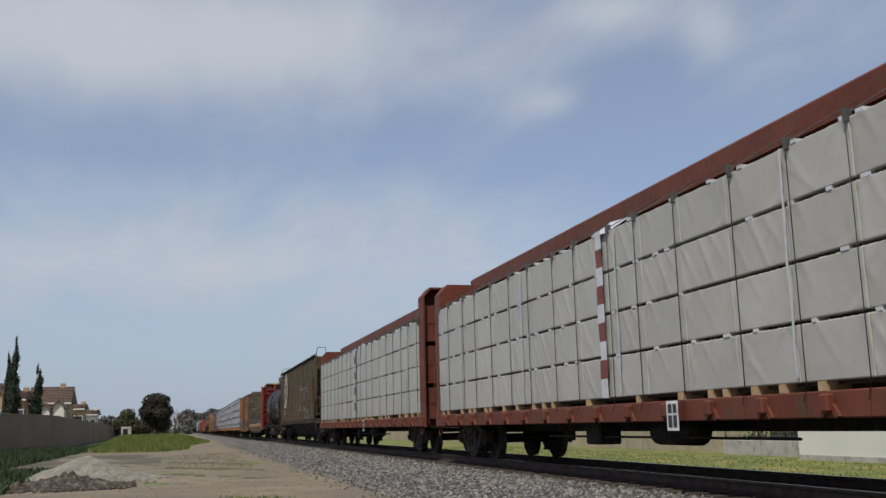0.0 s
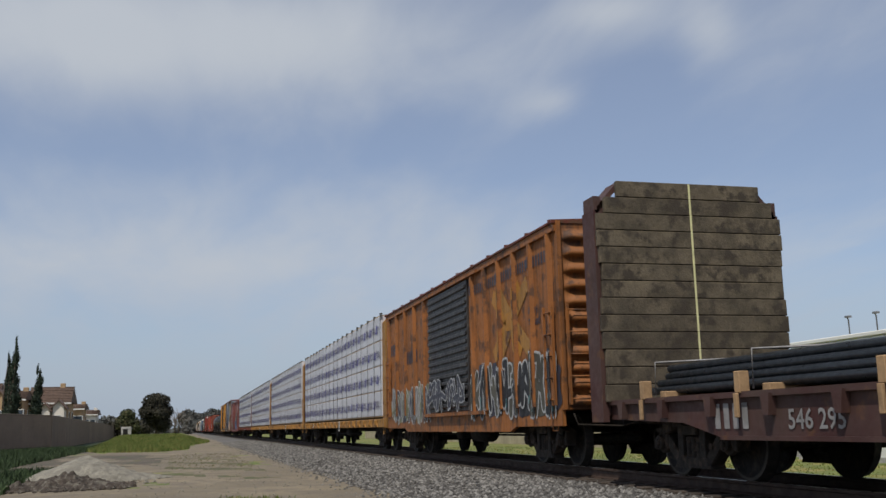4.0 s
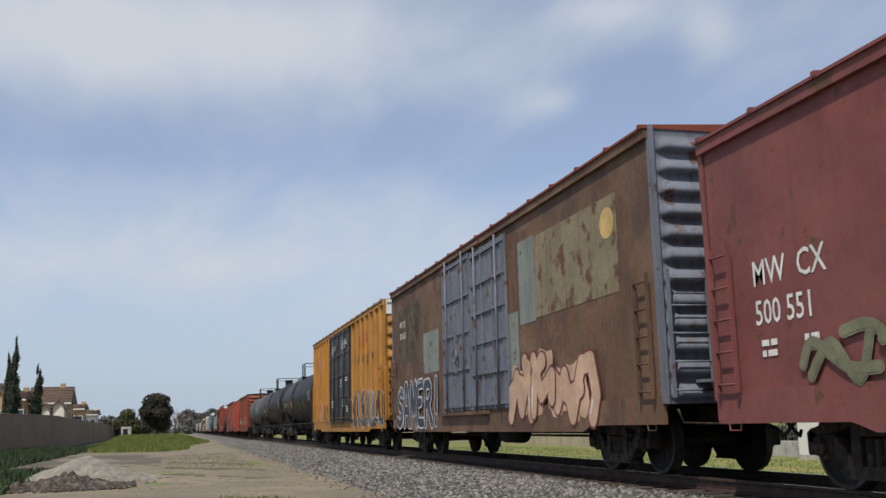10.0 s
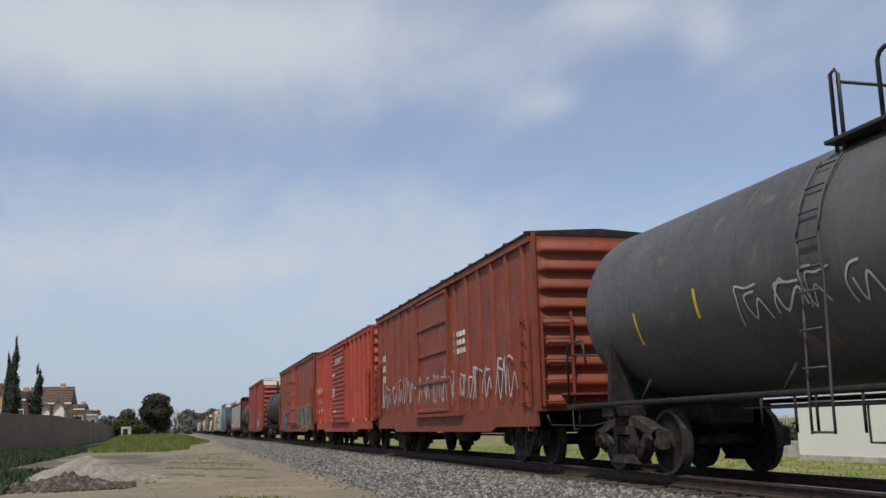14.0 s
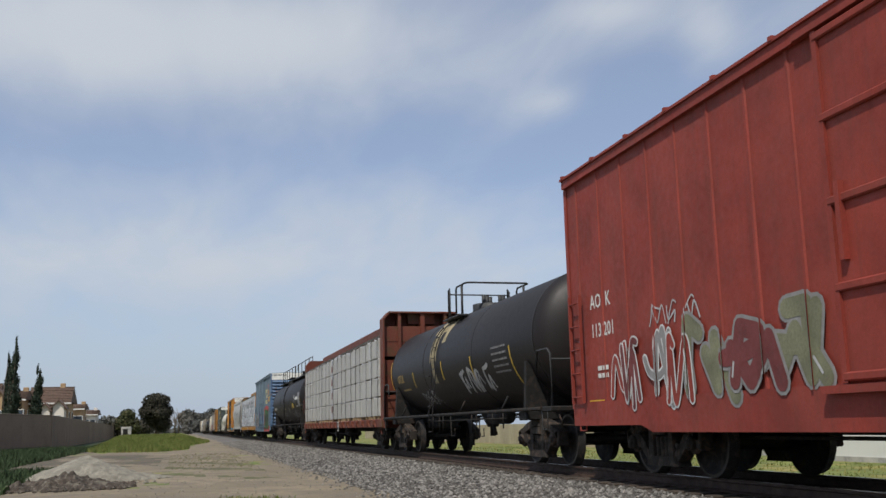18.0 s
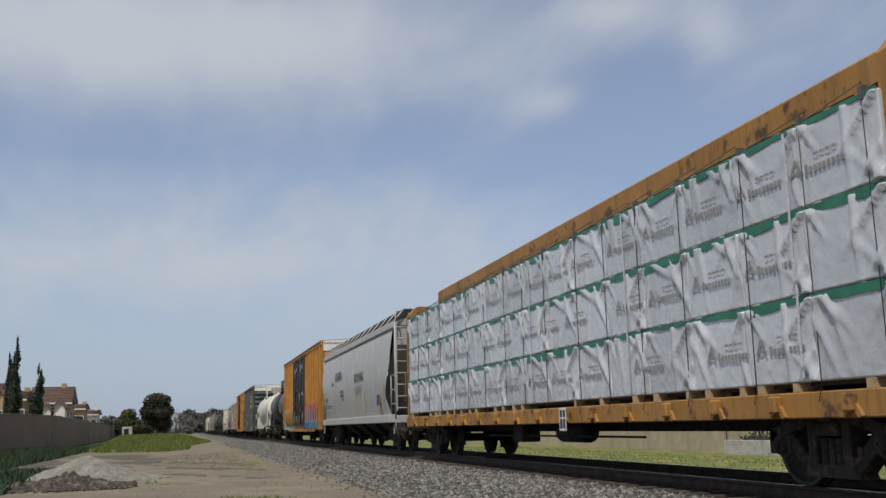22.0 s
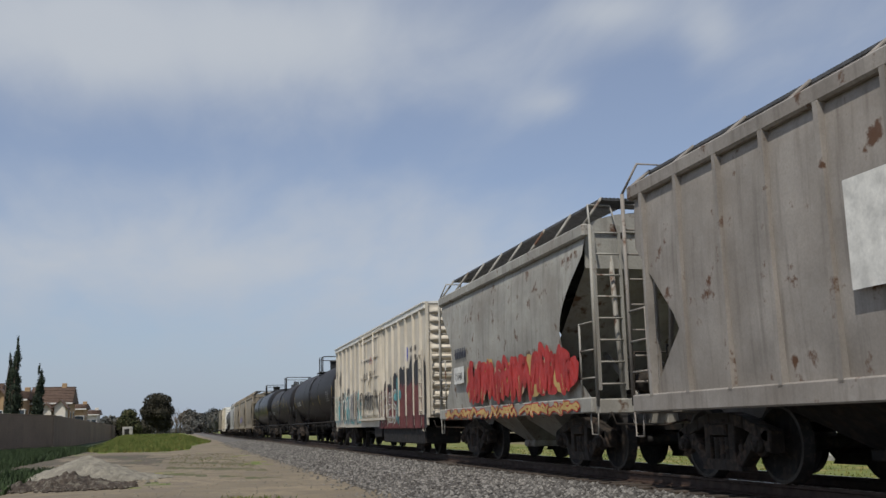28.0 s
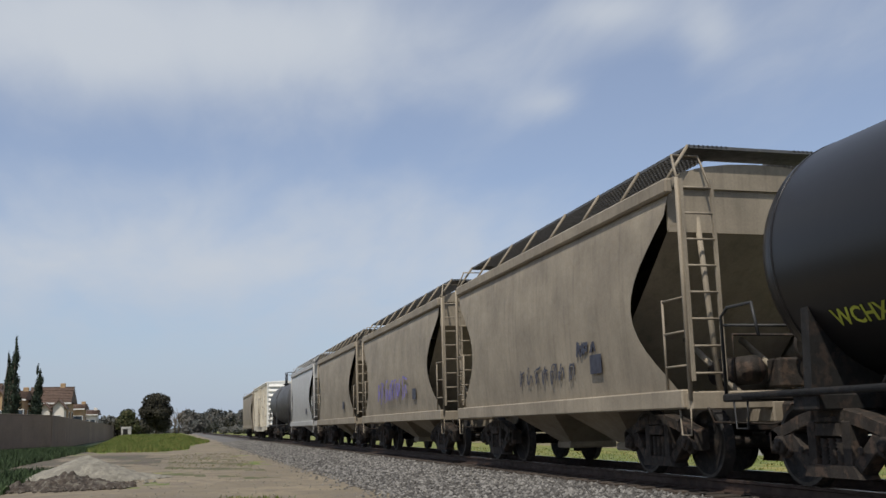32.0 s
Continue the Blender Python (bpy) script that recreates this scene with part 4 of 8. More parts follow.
        g = Geo()
        g.lathe_x([(-HW - .16, .16), (-HW - .14, .17), (-HW - .12, .16)], -(a + b) / 2 - .1, z0 + 1.3, 14)
        g.box(-HW - .15, -HW - .05, -(a + b) / 2 - .14, -(a + b) / 2 - .06, z0 + .9, z0 + 1.9)
        part("door_gear", g, door_mat, d)
    elif door == "corrugated":
        n = 16
        for k in range(n):
            z = z0 + .15 + (z1 - z0 - .3) * k / (n - 1)
            gg = Geo().bevel_box(-HW - .095, -HW - .045, -b + .06, -a - .06, z - .055, z + .055, .024)
            part("door_rib", gg, door_mat, d)
    elif door == "panel":
        for k in range(5):
            z = z0 + .06 + (z1 - z0 - .12) * k / 4
            part("door_rib", Geo().bevel_box(-HW - .10, -HW - .05, -b + .02, -a - .02, z - .045, z + .045, .015), door_mat, d)
        part("door_stile", Geo().box(-HW - .09, -HW - .05, -a - .08, -a, z0, z1), door_mat, d)
        part("door_stile", Geo().box(-HW - .09, -HW - .05, -b, -b + .08, z0, z1), door_mat, d)
        part("door_latch", Geo().box(-HW - .12, -HW - .05, -a - .25, -a - .18, z0 + 1.2, z0 + 2.0), door_mat, d)
    elif door == "double":
        m = a + (b - a) * .44
        for c0, c1 in ((a, m - .03), (m + .03, b)):
            for k in range(5):
                z = z0 + .06 + (z1 - z0 - .12) * k / 4
                part("door_rib", Geo().bevel_box(-HW - .10, -HW - .05, -c1 + .02, -c0 - .02, z - .04, z + .04, .012), door_mat, d)
            for f in (.01, .5, .99):
                u = c0 + (c1 - c0) * f
                part("door_stile", Geo().box(-HW - .11, -HW - .05, -u - .03, -u + .03, z0, z1), door_mat, d)
            part("lock_bar", Geo().tube([(-HW - .14, -(c0 + c1) / 2 - .3, z0 - .15), (-HW - .14, -(c0 + c1) / 2 - .3, z1 + .05)], .02, 6), door_mat, d)
    part("door_track", Geo().box(-HW - .13, -HW - .02, -b - (1.2 if door != "double" else .1), -a + (.3 if door != "double" else .1), z0 - .10, z0 - .02), side if door != "double" else door_mat, car)
    part("door_header", Geo().box(-HW - .11, -HW - .02, -b - .9, -a + .3, z1 + .02, z1 + .09), side, car)
    # ladders, grab irons and end gear
    lad = end_mat if not reefer else side
    for s in (-1, 1):
        g = Geo()
        ladder(g, -HW - .09, s * (hl - .38), 1.20, 2.75, 5)
        part("side_ladder", g, side, car)
        g = Geo()
        ladder(g, -HW + .38, -.16, 1.20, 2.75, 5, .60, end=True)
        o = part("end_ladder", g, lad, car)
        o.matrix_basis = pose(0, s * hl, 0, 0, 0, 0 if s < 0 else 180)
        g = Geo()
        stirrup(g, -HW - .02, s * (hl - .38), 1.0)
        part("step", g, side, car)
    g = Geo()
    g.box(-1.0, 1.0, -hl - .32, -hl - .06, 1.30, 1.34)
    g.lathe_y([(-hl - .26, .22), (-hl - .24, .25), (-hl - .22, .22)], .55, 2.3, 18)
    g.tube([(.55, -hl - .26, 2.3), (.55, -hl, 2.3)], .03, 6)
    g.box(.43, .67, -hl - .2, -hl - .05, 1.5, 2.5)
    part("brake_gear", g, lad, car, "hand brake wheel and crossover step")
    underframe(car, L, 1.0, .42)
    running_gear(car, L, 2.35 if L > 16.5 else 1.95)
    return car, L


def spread(a, b, n):
    return [a + (b - a) * i / (n - 1) for i in range(n)]


def mark(car, text, u, z, size, mat, out=HW + .008, sq=1.0, bold=.004, label=""):
    me = on_side(letters(text, size, M[mat], sq, bold), u, z, out)
    g = Geo()
    for f in me.polygons:
        g.poly([tuple(me.vertices[i].co) for i in f.vertices])
    part("lettering", drape(g, car), M[mat], car, label)


def x_sign(car, u, z, w, h, cols, out):
    """Two crossing arrows."""
    g = Geo()
    for s in (1, -1):
        for k, o in ((0, -.12 * w), (1, .12 * w)):
            strip(g, [(u + w * .5 - s * (w * .46) + o, z), (u + w * .5 + o * .4, z + h * .5)], w * .17, out + .001 * k, k)
            strip(g, [(u + w * .5 + o * .4, z + h * .5), (u + w * .5 + s * (w * .46) + o, z + h)], w * .17, out + .001 * k, k)
    patch((u + w * .36, u + w * .64), (z + h * .36, z + h * .64), out + .004, g, 0)
    part("painted_sign", drape(g, car), [M[c] for c in cols], car)


# ================= tank cars =================


def tank(name, label, s0, s1, mat="tank", R=1.50, zc=2.76, shell=None, plat=(-1.75, 1.4), strips=(), ladder_u=None, rail="box", number=None, num_u=None, num_col="ink_white",
         dome=True, panel=None, bars=(), head=0.62, gear=None, sq=.75, num_z=-.42, num_s=.33):
    car, L = railcar(name, label, s0, s1, "tank car")
    hl = L / 2
    a, b = shell or (-hl + .48, hl - .48)
    n = 9
    dz = zc - 3.07
    strips = [(u, z + dz, q) for u, z, q in strips]
    bars = [(u, z + dz, *q) for u, z, *q in bars]
    panel = [(u, z + dz, *q) for u, z, *q in panel or ()]
    prof = [(a + head * (1 - math.cos(t)), R * math.sin(t)) for t in (math.pi / 2 * k / n for k in range(n + 1))]
    prof = [(y, max(r, .001)) for y, r in prof] + [(b - head * (1 - math.cos(t)), max(.001, R * math.sin(t))) for t in (math.pi / 2 * k / n for k in range(n, -1, -1))]
    g = Geo().lathe_y(prof, 0, zc, 56)
    sh = part("shell", g, M[mat], car)
    for y in (a + head, (2 * a + b) / 3, (a + 2 * b) / 3, b - head):
        part("weld_seam", Geo().lathe_y([(y - .02, R), (y - .02, R + .006), (y + .02, R + .006), (y + .02, R)], 0, zc, 56), M[mat], sh)
    # frame: stub sills, end platforms, side rails
    for s in (-1, 1):
        g = Geo()
        g.bevel_box(-.35, .35, *sorted((s * hl, s * (hl - 3.0))), .72, 1.02, .03)
        g.bevel_box(-1.42, 1.42, *sorted((s * (hl - .02), s * (hl - .75))), 1.00, 1.10, .02)
        part("end_platform", g, M["under"], car)
        g = Geo()
        y = s * (hl - 1.65)
        for x in (-1, 1):
            g.prism_y([(x * 1.35, 1.02), (x * .3, 1.02), (x * .5, zc - R + .25), (x * 1.30, zc - R * .35)][::x], y - .07, y + .07)
        g.bevel_box(-1.4, 1.4, y - .22, y + .22, .86, 1.04, .02)
        part("saddle", g, M["under"] if mat != "tank_white" else M[mat], car)
        g = Geo()
        for x in (-1.38, 1.38):
            g.tube([(x, s * (hl - .06), 1.1), (x, s * (hl - .06), 2.05), (x, s * (hl - .22), 2.15), (x, s * (hl - .75), 2.15), (x, s * (hl - .85), 1.75)], .022, 6)
        g.tube([(-1.38, s * (hl - .05), 1.95), (1.38, s * (hl - .05), 1.95)], .02, 6)
        stirrup(g, -1.4, s * (hl - .4), 1.02)
        g.lathe_y([(s * (hl - .16), .22), (s * (hl - .14), .25), (s * (hl - .12), .22)], .6, 1.75, 18)
        part("end_handrail", g, M["dark"] if mat != "tank_white" else M[mat], car)
    for x in (-1.42, 1.42):
        rm = M["under"] if mat != "tank_white" else M[mat]
        sr = part("side_rail", Geo().tube([(x, -hl + .5, 1.06), (x, hl - .5, 1.06)], .04, 7), rm, car)
        for y in spread(-hl + 2.9, hl - 2.9, 4):
            part("strut", Geo().tube([(x, y, 1.06), (x * .93, y - .16, zc - R * .84)], .022, 5), rm, sr)
    # under-belly gear
    g = Geo()
    g.lathe_z([(zc - R - .42, .14), (zc - R - .3, .2), (zc - R + .12, .42)], 0, .2, 14)
    g.tube([(0, .2, zc - R - .2), (0, .2, zc - R - .65)], .08, 8)
    g.lathe_y([(-2.6, .001), (-2.58, .19), (-1.5, .19), (-1.48, .001)], -.5, .98, 14)
    g.tube([(.2, -hl + 3.1, .96), (.2, hl - 3.1, .96)], .022, 5)
    g.tube([(-.9, -3.6, .92), (-.9, 3.4, .92)], .016, 5)
    for y in (-3.4, -2.6, -1.3, -.9, 1.1, 1.9, 2.3, 3.0):
        g.tube([(-.9, y, .62 if int(y * 10) % 2 else .70), (-.9, y, 1.06)], .018, 5)
    for y in (-1.9, .7):
        g.tube([(-.9, y, .72), (-.9, y, .52), (-.9, y + .34, .52), (-.9, y + .34, .92)], .016, 5)
    g.tube([(0, .2, zc - R - .3), (.05, .1, zc - R - .62)], .05, 6)
    part("brake_rigging", g, M["under"], car)
    # top platform, manway and rails
    dk = M["dark"] if mat != "tank_white" else M[mat]
    top = zc + R
    p0, p1 = plat
    if rail == "box":
        # side plates, a low gate behind and a railing looped round the manway, open to the rear
        e, g0, zr = .86, p0 + .58, top + .60
        zf = zc + math.sqrt(R * R - e * e)
        for x in (-e, e):
            part("platform", Geo().bevel_box(x - .16, x + .16, -g0 - 1.55, -g0 + .02, zf + .07, zf + .12, .01), dk, car)
            part("gate_post", Geo().tube([(x, -g0, zf), (x, -g0, top + .62), (x + math.copysign(.02, -x), -g0 - .05, top + .66), (x, -g0 - .13, top + .58), (x, -g0 - .13, zf)], .024, 6), dk, car)
            part("rail_post", Geo().tube([(x, -g0 - 1.34, zf - .05), (x, -g0 - 1.34, zr)], .033, 6), dk, car)
        part("cross_bar", Geo().tube([(-e, -g0 - .1, top + .50), (e, -g0 - .1, top + .50)], .02, 6), dk, car)
        y1, y2 = -g0 - .77, -g0 - 1.76
        loop = [(-e, y1, zf), (-e, y1, zr - .10), (-e, y1 - .04, zr - .03), (-e, y1 - .12, zr), (-e, y2 + .12, zr), (-e + .04, y2 + .03, zr), (-e + .14, y2, zr)]
        part("handrail", Geo().tube(loop + [(-x, y, z) for x, y, z in loop[::-1]], .026, 7), dk, car)
    g = Geo()
    if dome:
        yd = 0.0
        hh = .50 if gear != "big" else .75
        rr = .29 if gear != "big" else .50
        k = .58 if gear == "big" else .94
        g.lathe_z([(top - .12, rr * k), (top + hh * .22, rr * (k + .04)), (top + hh * .34, rr * .98), (top + hh - .10, rr), (top + hh - .10, rr + .02), (top + hh - .03, rr + .02), (top + hh, rr * .8)], 0, yd, 20)
        g.lathe_z([(top - .1, .09), (top + .16, .09), (top + .2, .05)], 0, yd - .85, 12)
        g.tube([(.25, yd + .5, top - .05), (.25, yd + .5, top + .22)], .05, 8)
    else:
        yd = 0.0
        g.lathe_z([(top - .1, .5), (top + .1, .5), (top + .12, .3)], 0, yd, 20)
        for k in range(5):
            g.tube([(-.3 + .15 * k, yd - .3 + .2 * (k % 3), top), (-.3 + .15 * k, yd - .3 + .2 * (k % 3), top + .32)], .06, 8)
    part("manway", g, dk, car)
    lu = ladder_u if ladder_u is not None else p0 + .72
    g = Geo()
    pts = []
    for s in (-.19, .19):
        arc = [(-(R + .05) * math.cos(t), -lu + s, zc + (R + .05) * math.sin(t)) for t in (math.radians(k) for k in range(-12, 46, 8))]
        g.tube([(-1.47, -lu + s, .62), (-1.47, -lu + s, 1.1), *arc], .016, 5)
    for k in range(-8, 42, 12):
        t = math.radians(k)
        q = (-(R + .05) * math.cos(t), zc + (R + .05) * math.sin(t))
        g.tube([(q[0], -lu - .19, q[1]), (q[0], -lu + .19, q[1])], .014, 5)
    for z in (.64, .95, 1.3, 1.7, 2.1):
        g.tube([(-1.48 - .03 * (z > 1.2), -lu - .19, z), (-1.48 - .03 * (z > 1.2), -lu + .19, z)], .014, 5)
    part("ladder", g, M[mat], car)
    for u, z, h in strips:
        g = Geo()
        a0 = math.asin(max(-1, min(1, (z - zc) / R)))
        for k in range(5):
            q0, q1 = a0 + h / R * k / 5, a0 + h / R * (k + 1) / 5
            o = R + .006
            g.poly([(-o * math.cos(q0), -u, zc + o * math.sin(q0)), (-o * math.cos(q0), -u - .07, zc + o * math.sin(q0)),
                    (-o * math.cos(q1), -u - .07, zc + o * math.sin(q1)), (-o * math.cos(q1), -u, zc + o * math.sin(q1))])
        part("reflective_strip", g, M["ink_yellow"], car)
    if number:
        part("lettering", on_tank(letters(number, num_s, M[num_col], sq, .006), num_u, zc + num_z, R, zc), None, car)
    for u, z, w, rows, rh, mt in bars:
        g = Geo()
        rnd = random.Random(int(u * 10) + rows)
        for i in range(rows):
            x = 0
            t = rh * .55 if rh < .12 else rh
            while x < w - .03:
                k = min(w - x, rnd.uniform(.05, .2) if rh < .15 else rh * rnd.uniform(.36, .44))
                zz = -i * rh * 1.7
                g.poly([(x, zz, 0), (x + k, zz, 0), (x + k, zz + t, 0), (x, zz + t, 0)])
                x += k + (.03 if rh < .15 else rh * .28)
        me = g.mesh("stencil_lettering", M[mt])
        part("stencil_lettering", on_tank(me, u, z, R, zc), None, car)
    if panel:
        for u, z, w, h, mt in panel:
            g = Geo()
            for k in range(4):
                g.poly([(0, h * k / 4, 0), (w, h * k / 4, 0), (w, h * (k + 1) / 4, 0), (0, h * (k + 1) / 4, 0)])
            part("placard", on_tank(g.mesh("placard", M[mt]), u, z, R, zc, .004), None, car)
    running_gear(car, L, 1.62)
    return car, L, R, zc


# ================= hopper cars =================


def hopper(name, label, s0, s1, mat, H=4.0, peak=4.55, cut=1.3, top_in=.55, style="curve", ribs=0, bays=3, sill_h=1.12, board="grate", sill_mat=None, bulge=.10, roof_mat=None, rib_mat=None):
    car, L = railcar(name, label, s0, s1, "hopper car")
    hl = L / 2
    W = 1.46
    # side sheets: the end edge draws in below the roof
    nz = 14
    for s in (-1, 1):
        g = Geo()
        cols = 2
        for k in range(nz + 1):
            f = k / nz
            z = sill_h + .02 + (H - sill_h - .02) * f
            x = W + bulge * math.sin(math.pi * min(1, f * 1.0)) - (.05 if f == 1 else 0)
            if style == "curve":
                ins = top_in + cut * math.sin(math.pi * min(1, f / .88)) ** 1.1 * (1 - .15 * f)
            elif style == "low":
                ins = top_in + cut * (0 if f > .58 else (.58 - f) / .34 if f > .24 else .35 + .65 * f / .24)
            elif style == "angle":
                ins = top_in + (cut * min(1, f / .30) if f < .30 else cut * max(0, 1 - (f - .30) / .42)) + .25 * (f < .3) * (1 - f / .3)
            else:
                ins = top_in + (0 if f > .97 else cut * max(0, 1 - abs(f - .45) / .5) if style == "slope" else 0)
            for e in (-1, -.6, -.2, .2, .6, 1):
                g.v.append((s * x, e * (hl - ins), z))
        for k in range(nz):
            for c in range(5):
                q = (k * 6 + c, k * 6 + c + 1, (k + 1) * 6 + c + 1, (k + 1) * 6 + c)
                g.face(q if s > 0 else q[::-1], 0, True)
        part("side_sheet", g, mat, car)
    # slope sheets, ends and roof
    for s in (-1, 1):
        g = Geo()
        q = [(-W + .03, s * (hl - top_in - .1), H - .6), (W - .03, s * (hl - top_in - .1), H - .6), (W - .03, s * (hl - 3.0), 1.15), (-W + .03, s * (hl - 3.0), 1.15)]
        g.poly(q if s > 0 else q[::-1])
        arch = [(-W + .04, H - .62), (W - .04, H - .62), (W - .04, H)] + [(W * math.cos(t), H + (peak - .18 - H) * math.sin(t)) for t in (math.pi * k / 8 for k in range(1, 8))] + [(-W + .04, H)]
        g.prism_y(arch, s * (hl - top_in - .12) - .02, s * (hl - top_in - .12) + .02)
        part("end_sheet", g, mat, car)
    g = Geo()
    n = 10
    arch = [((W + .0) * math.cos(math.pi * k / n), H + (peak - .18 - H) * math.sin(math.pi * k / n)) for k in range(n + 1)]
    g.prism_y(arch, -hl + top_in + .05, hl - top_in - .05, 0, True, False)
    part("roof", g, roof_mat or mat, car)
    for s in (-1, 1):
        g = Geo()
        g.bevel_box(*sorted((s * (W - .04), s * (W + .08))), -hl + top_in - .1, hl - top_in + .1, H - (.12 if board else .0), H + .10, .03)
        part("roof_rail", g, mat if board else M["under"], car)
        g = Geo()
        g.bevel_box(*sorted((s * (W - .06), s * (W + .09))), -hl + .15, hl - .15, sill_h - .20, sill_h + .05, .02)
        part("side_sill", g, sill_mat or mat, car)
    if ribs:
        g = Geo().box(-W - bulge - .05, -W + .02, -.04, .04, sill_h, H - .1)
        rm = g.mesh("side_rib", rib_mat or mat)
        for u in spread(-hl + top_in + .35, hl - top_in - .35, ribs):
            o = part("side_rib", rm, None, car)
            o.location = (0, -u, 0)
            o = part("side_rib", rm, None, car)
            o.matrix_basis = pose(0, u, 0, 0, 0, 180)
    # running board on the roof
    if board:
        g = Geo()
        zb = peak
        for x0, x1 in ((-1.12, -.55), (.55, 1.12)):
            for k in range(9):
                x = x0 + (x1 - x0) * k / 8
                g.box(x - .012, x + .012, -hl + .25, hl - .25, zb - .02, zb + .02)
            for y in spread(-hl + .3, hl - .3, int(L / .11)):
                g.box(x0, x1, y - .012, y + .012, zb - .03, zb)
        for s in (-1, 1):
            g.box(-1.12, 1.12, *sorted((s * (hl - .25), s * (hl - .85))), zb - .03, zb + .012)
        part("running_board", g, M["grate"], car, "dark steel grating walkway")
        for x in (-1, 1):
            bm = Geo().tube([(x * 1.12, 0, zb + .02), (x * (W + .02), 0, H + .08)], .025, 5).mesh("board_bracket", mat)
            for y in spread(-hl + .3, hl - .3, int(L / 1.25)):
                part("board_bracket", bm, None, car).location = (0, y, 0)
    # hatches
    hm = Geo().bevel_box(-.35, .35, -.8, .8, peak - .22, peak - .06, .05).mesh("hatch_cover", mat)
    for y in spread(-hl + 2, hl - 2, max(3, int(L / 2.4))):
        part("hatch_cover", hm, None, car).location = (0, y, 0)
    # outlet bays
    span = (L - 5.6) / bays
    for k in range(bays):
        y = -L / 2 + 2.8 + span * (k + .5)
        g = Geo()
        t, bt = span * .5, .28 if board else span * .42
        tv = [(-1.35, -t), (1.35, -t), (1.35, t), (-1.35, t)]
        bw = .45 if board else .62
        bv = [(-bw, -bt), (bw, -bt), (bw, bt), (-bw, bt)]
        g.v = [(x, y + yy, sill_h + .02) for x, yy in tv] + [(x, y + yy, .42) for x, yy in bv]
        for i in range(4):
            j = (i + 1) % 4
            g.face((i, j, 4 + j, 4 + i)[::-1])
        g.face((4, 5, 6, 7))
        g.bevel_box(-.5, .5, y - .33, y + .33, .30, .43, .02)
        if not board:
            for k2 in range(7):
                yy = y + bt * (k2 / 3 - 1) * .95
                g.bevel_box(-.68, -.4, yy - .06, yy + .05, .30 + .05 * (k2 % 2), .46, .012)
        part("outlet_bay", g, mat if bays < 3 else M["under"], car)
    # end frames and ladders
    for s in (-1, 1):
        g = Geo()
        g.bevel_box(-.3, .3, *sorted((s * hl, s * (hl - 3.1))), .74, 1.02, .02)
        g.bevel_box(-1.48, 1.48, *sorted((s * (hl - .02), s * (hl - .20))), sill_h - .22, sill_h + .02, .02)
        for x in (-.95, .95):
            g.tube([(x, s * (hl - .2), sill_h), (x, s * (hl - top_in - .15), H - .3)], .045, 6)
            g.tube([(x * .5, s * (hl - .5), sill_h), (x * .5, s * (hl - 1.9), 2.0)], .05, 6)
        part("end_frame", g, mat, car)
        g = Geo()
        ladder(g, -W + .24, -.02, sill_h + .25, H - .1, 8, .46, .017, end=True)
        g.tube([(-W - .02, .04, sill_h - .1), (-W - .02, .04, H + .05)], .03, 6)
        g.tube([(-W + .5, .04, H - .1), (-W + .5, .35, H + .45), (-W + .1, .35, H + .45), (-W - .02, .04, H + .05)], .02, 5)
        stirrup(g, -W - .02, .2, sill_h - .2)
        for z in (1.5, 1.95, 2.4):
            g.tube([(-W - .02, .05, z), (-W - .04, .62, z)], .016, 5)
        g.tube([(-W - .04, .62, 1.2), (-W - .04, .62, 2.42)], .018, 5)
        o = part("end_ladder", g, mat, car)
        o.matrix_basis = pose(0, s * hl, 0, 0, 0, 0) if s < 0 else Matrix.Translation((0, hl, 0)) @ Matrix.Diagonal((1, -1, 1, 1))
        g = Geo()
        g.lathe_y([(-.06, .26), (-.03, .29), (0, .26)], .35, 1.75, 18)
        g.bevel_box(-.1, .6, .1, .4, 1.2, 1.6, .03)
        g.lathe_y([(.3, .001), (.32, .2), (1.2, .2), (1.22, .001)], -.35, 1.45, 14)
        g.tube([(-.8, .05, 1.3), (-.8, .05, 1.9), (.9, .05, 1.9), (.9, .05, 1.3)], .02, 5)
        o = part("brake_gear", g, M["truck"], car)
        o.matrix_basis = pose(0, s * hl, 0, 0, 0, 0 if s < 0 else 180)
    g = Geo()
    g.bevel_box(-.28, .28, -hl + 2.6, hl - 2.6, .80, 1.02, .02)
    part("centre_sill", g, M["under"], car)
    running_gear(car, L, 1.75)
    return car, L


# ================= centre-beam cars =================


GRID = [0, .006] + [.016 + .968 * k / 30 for k in range(31)] + [.994, 1]
GRIDV = [0, .012] + [.03 + .94 * k / 15 for k in range(16)] + [.988, 1]


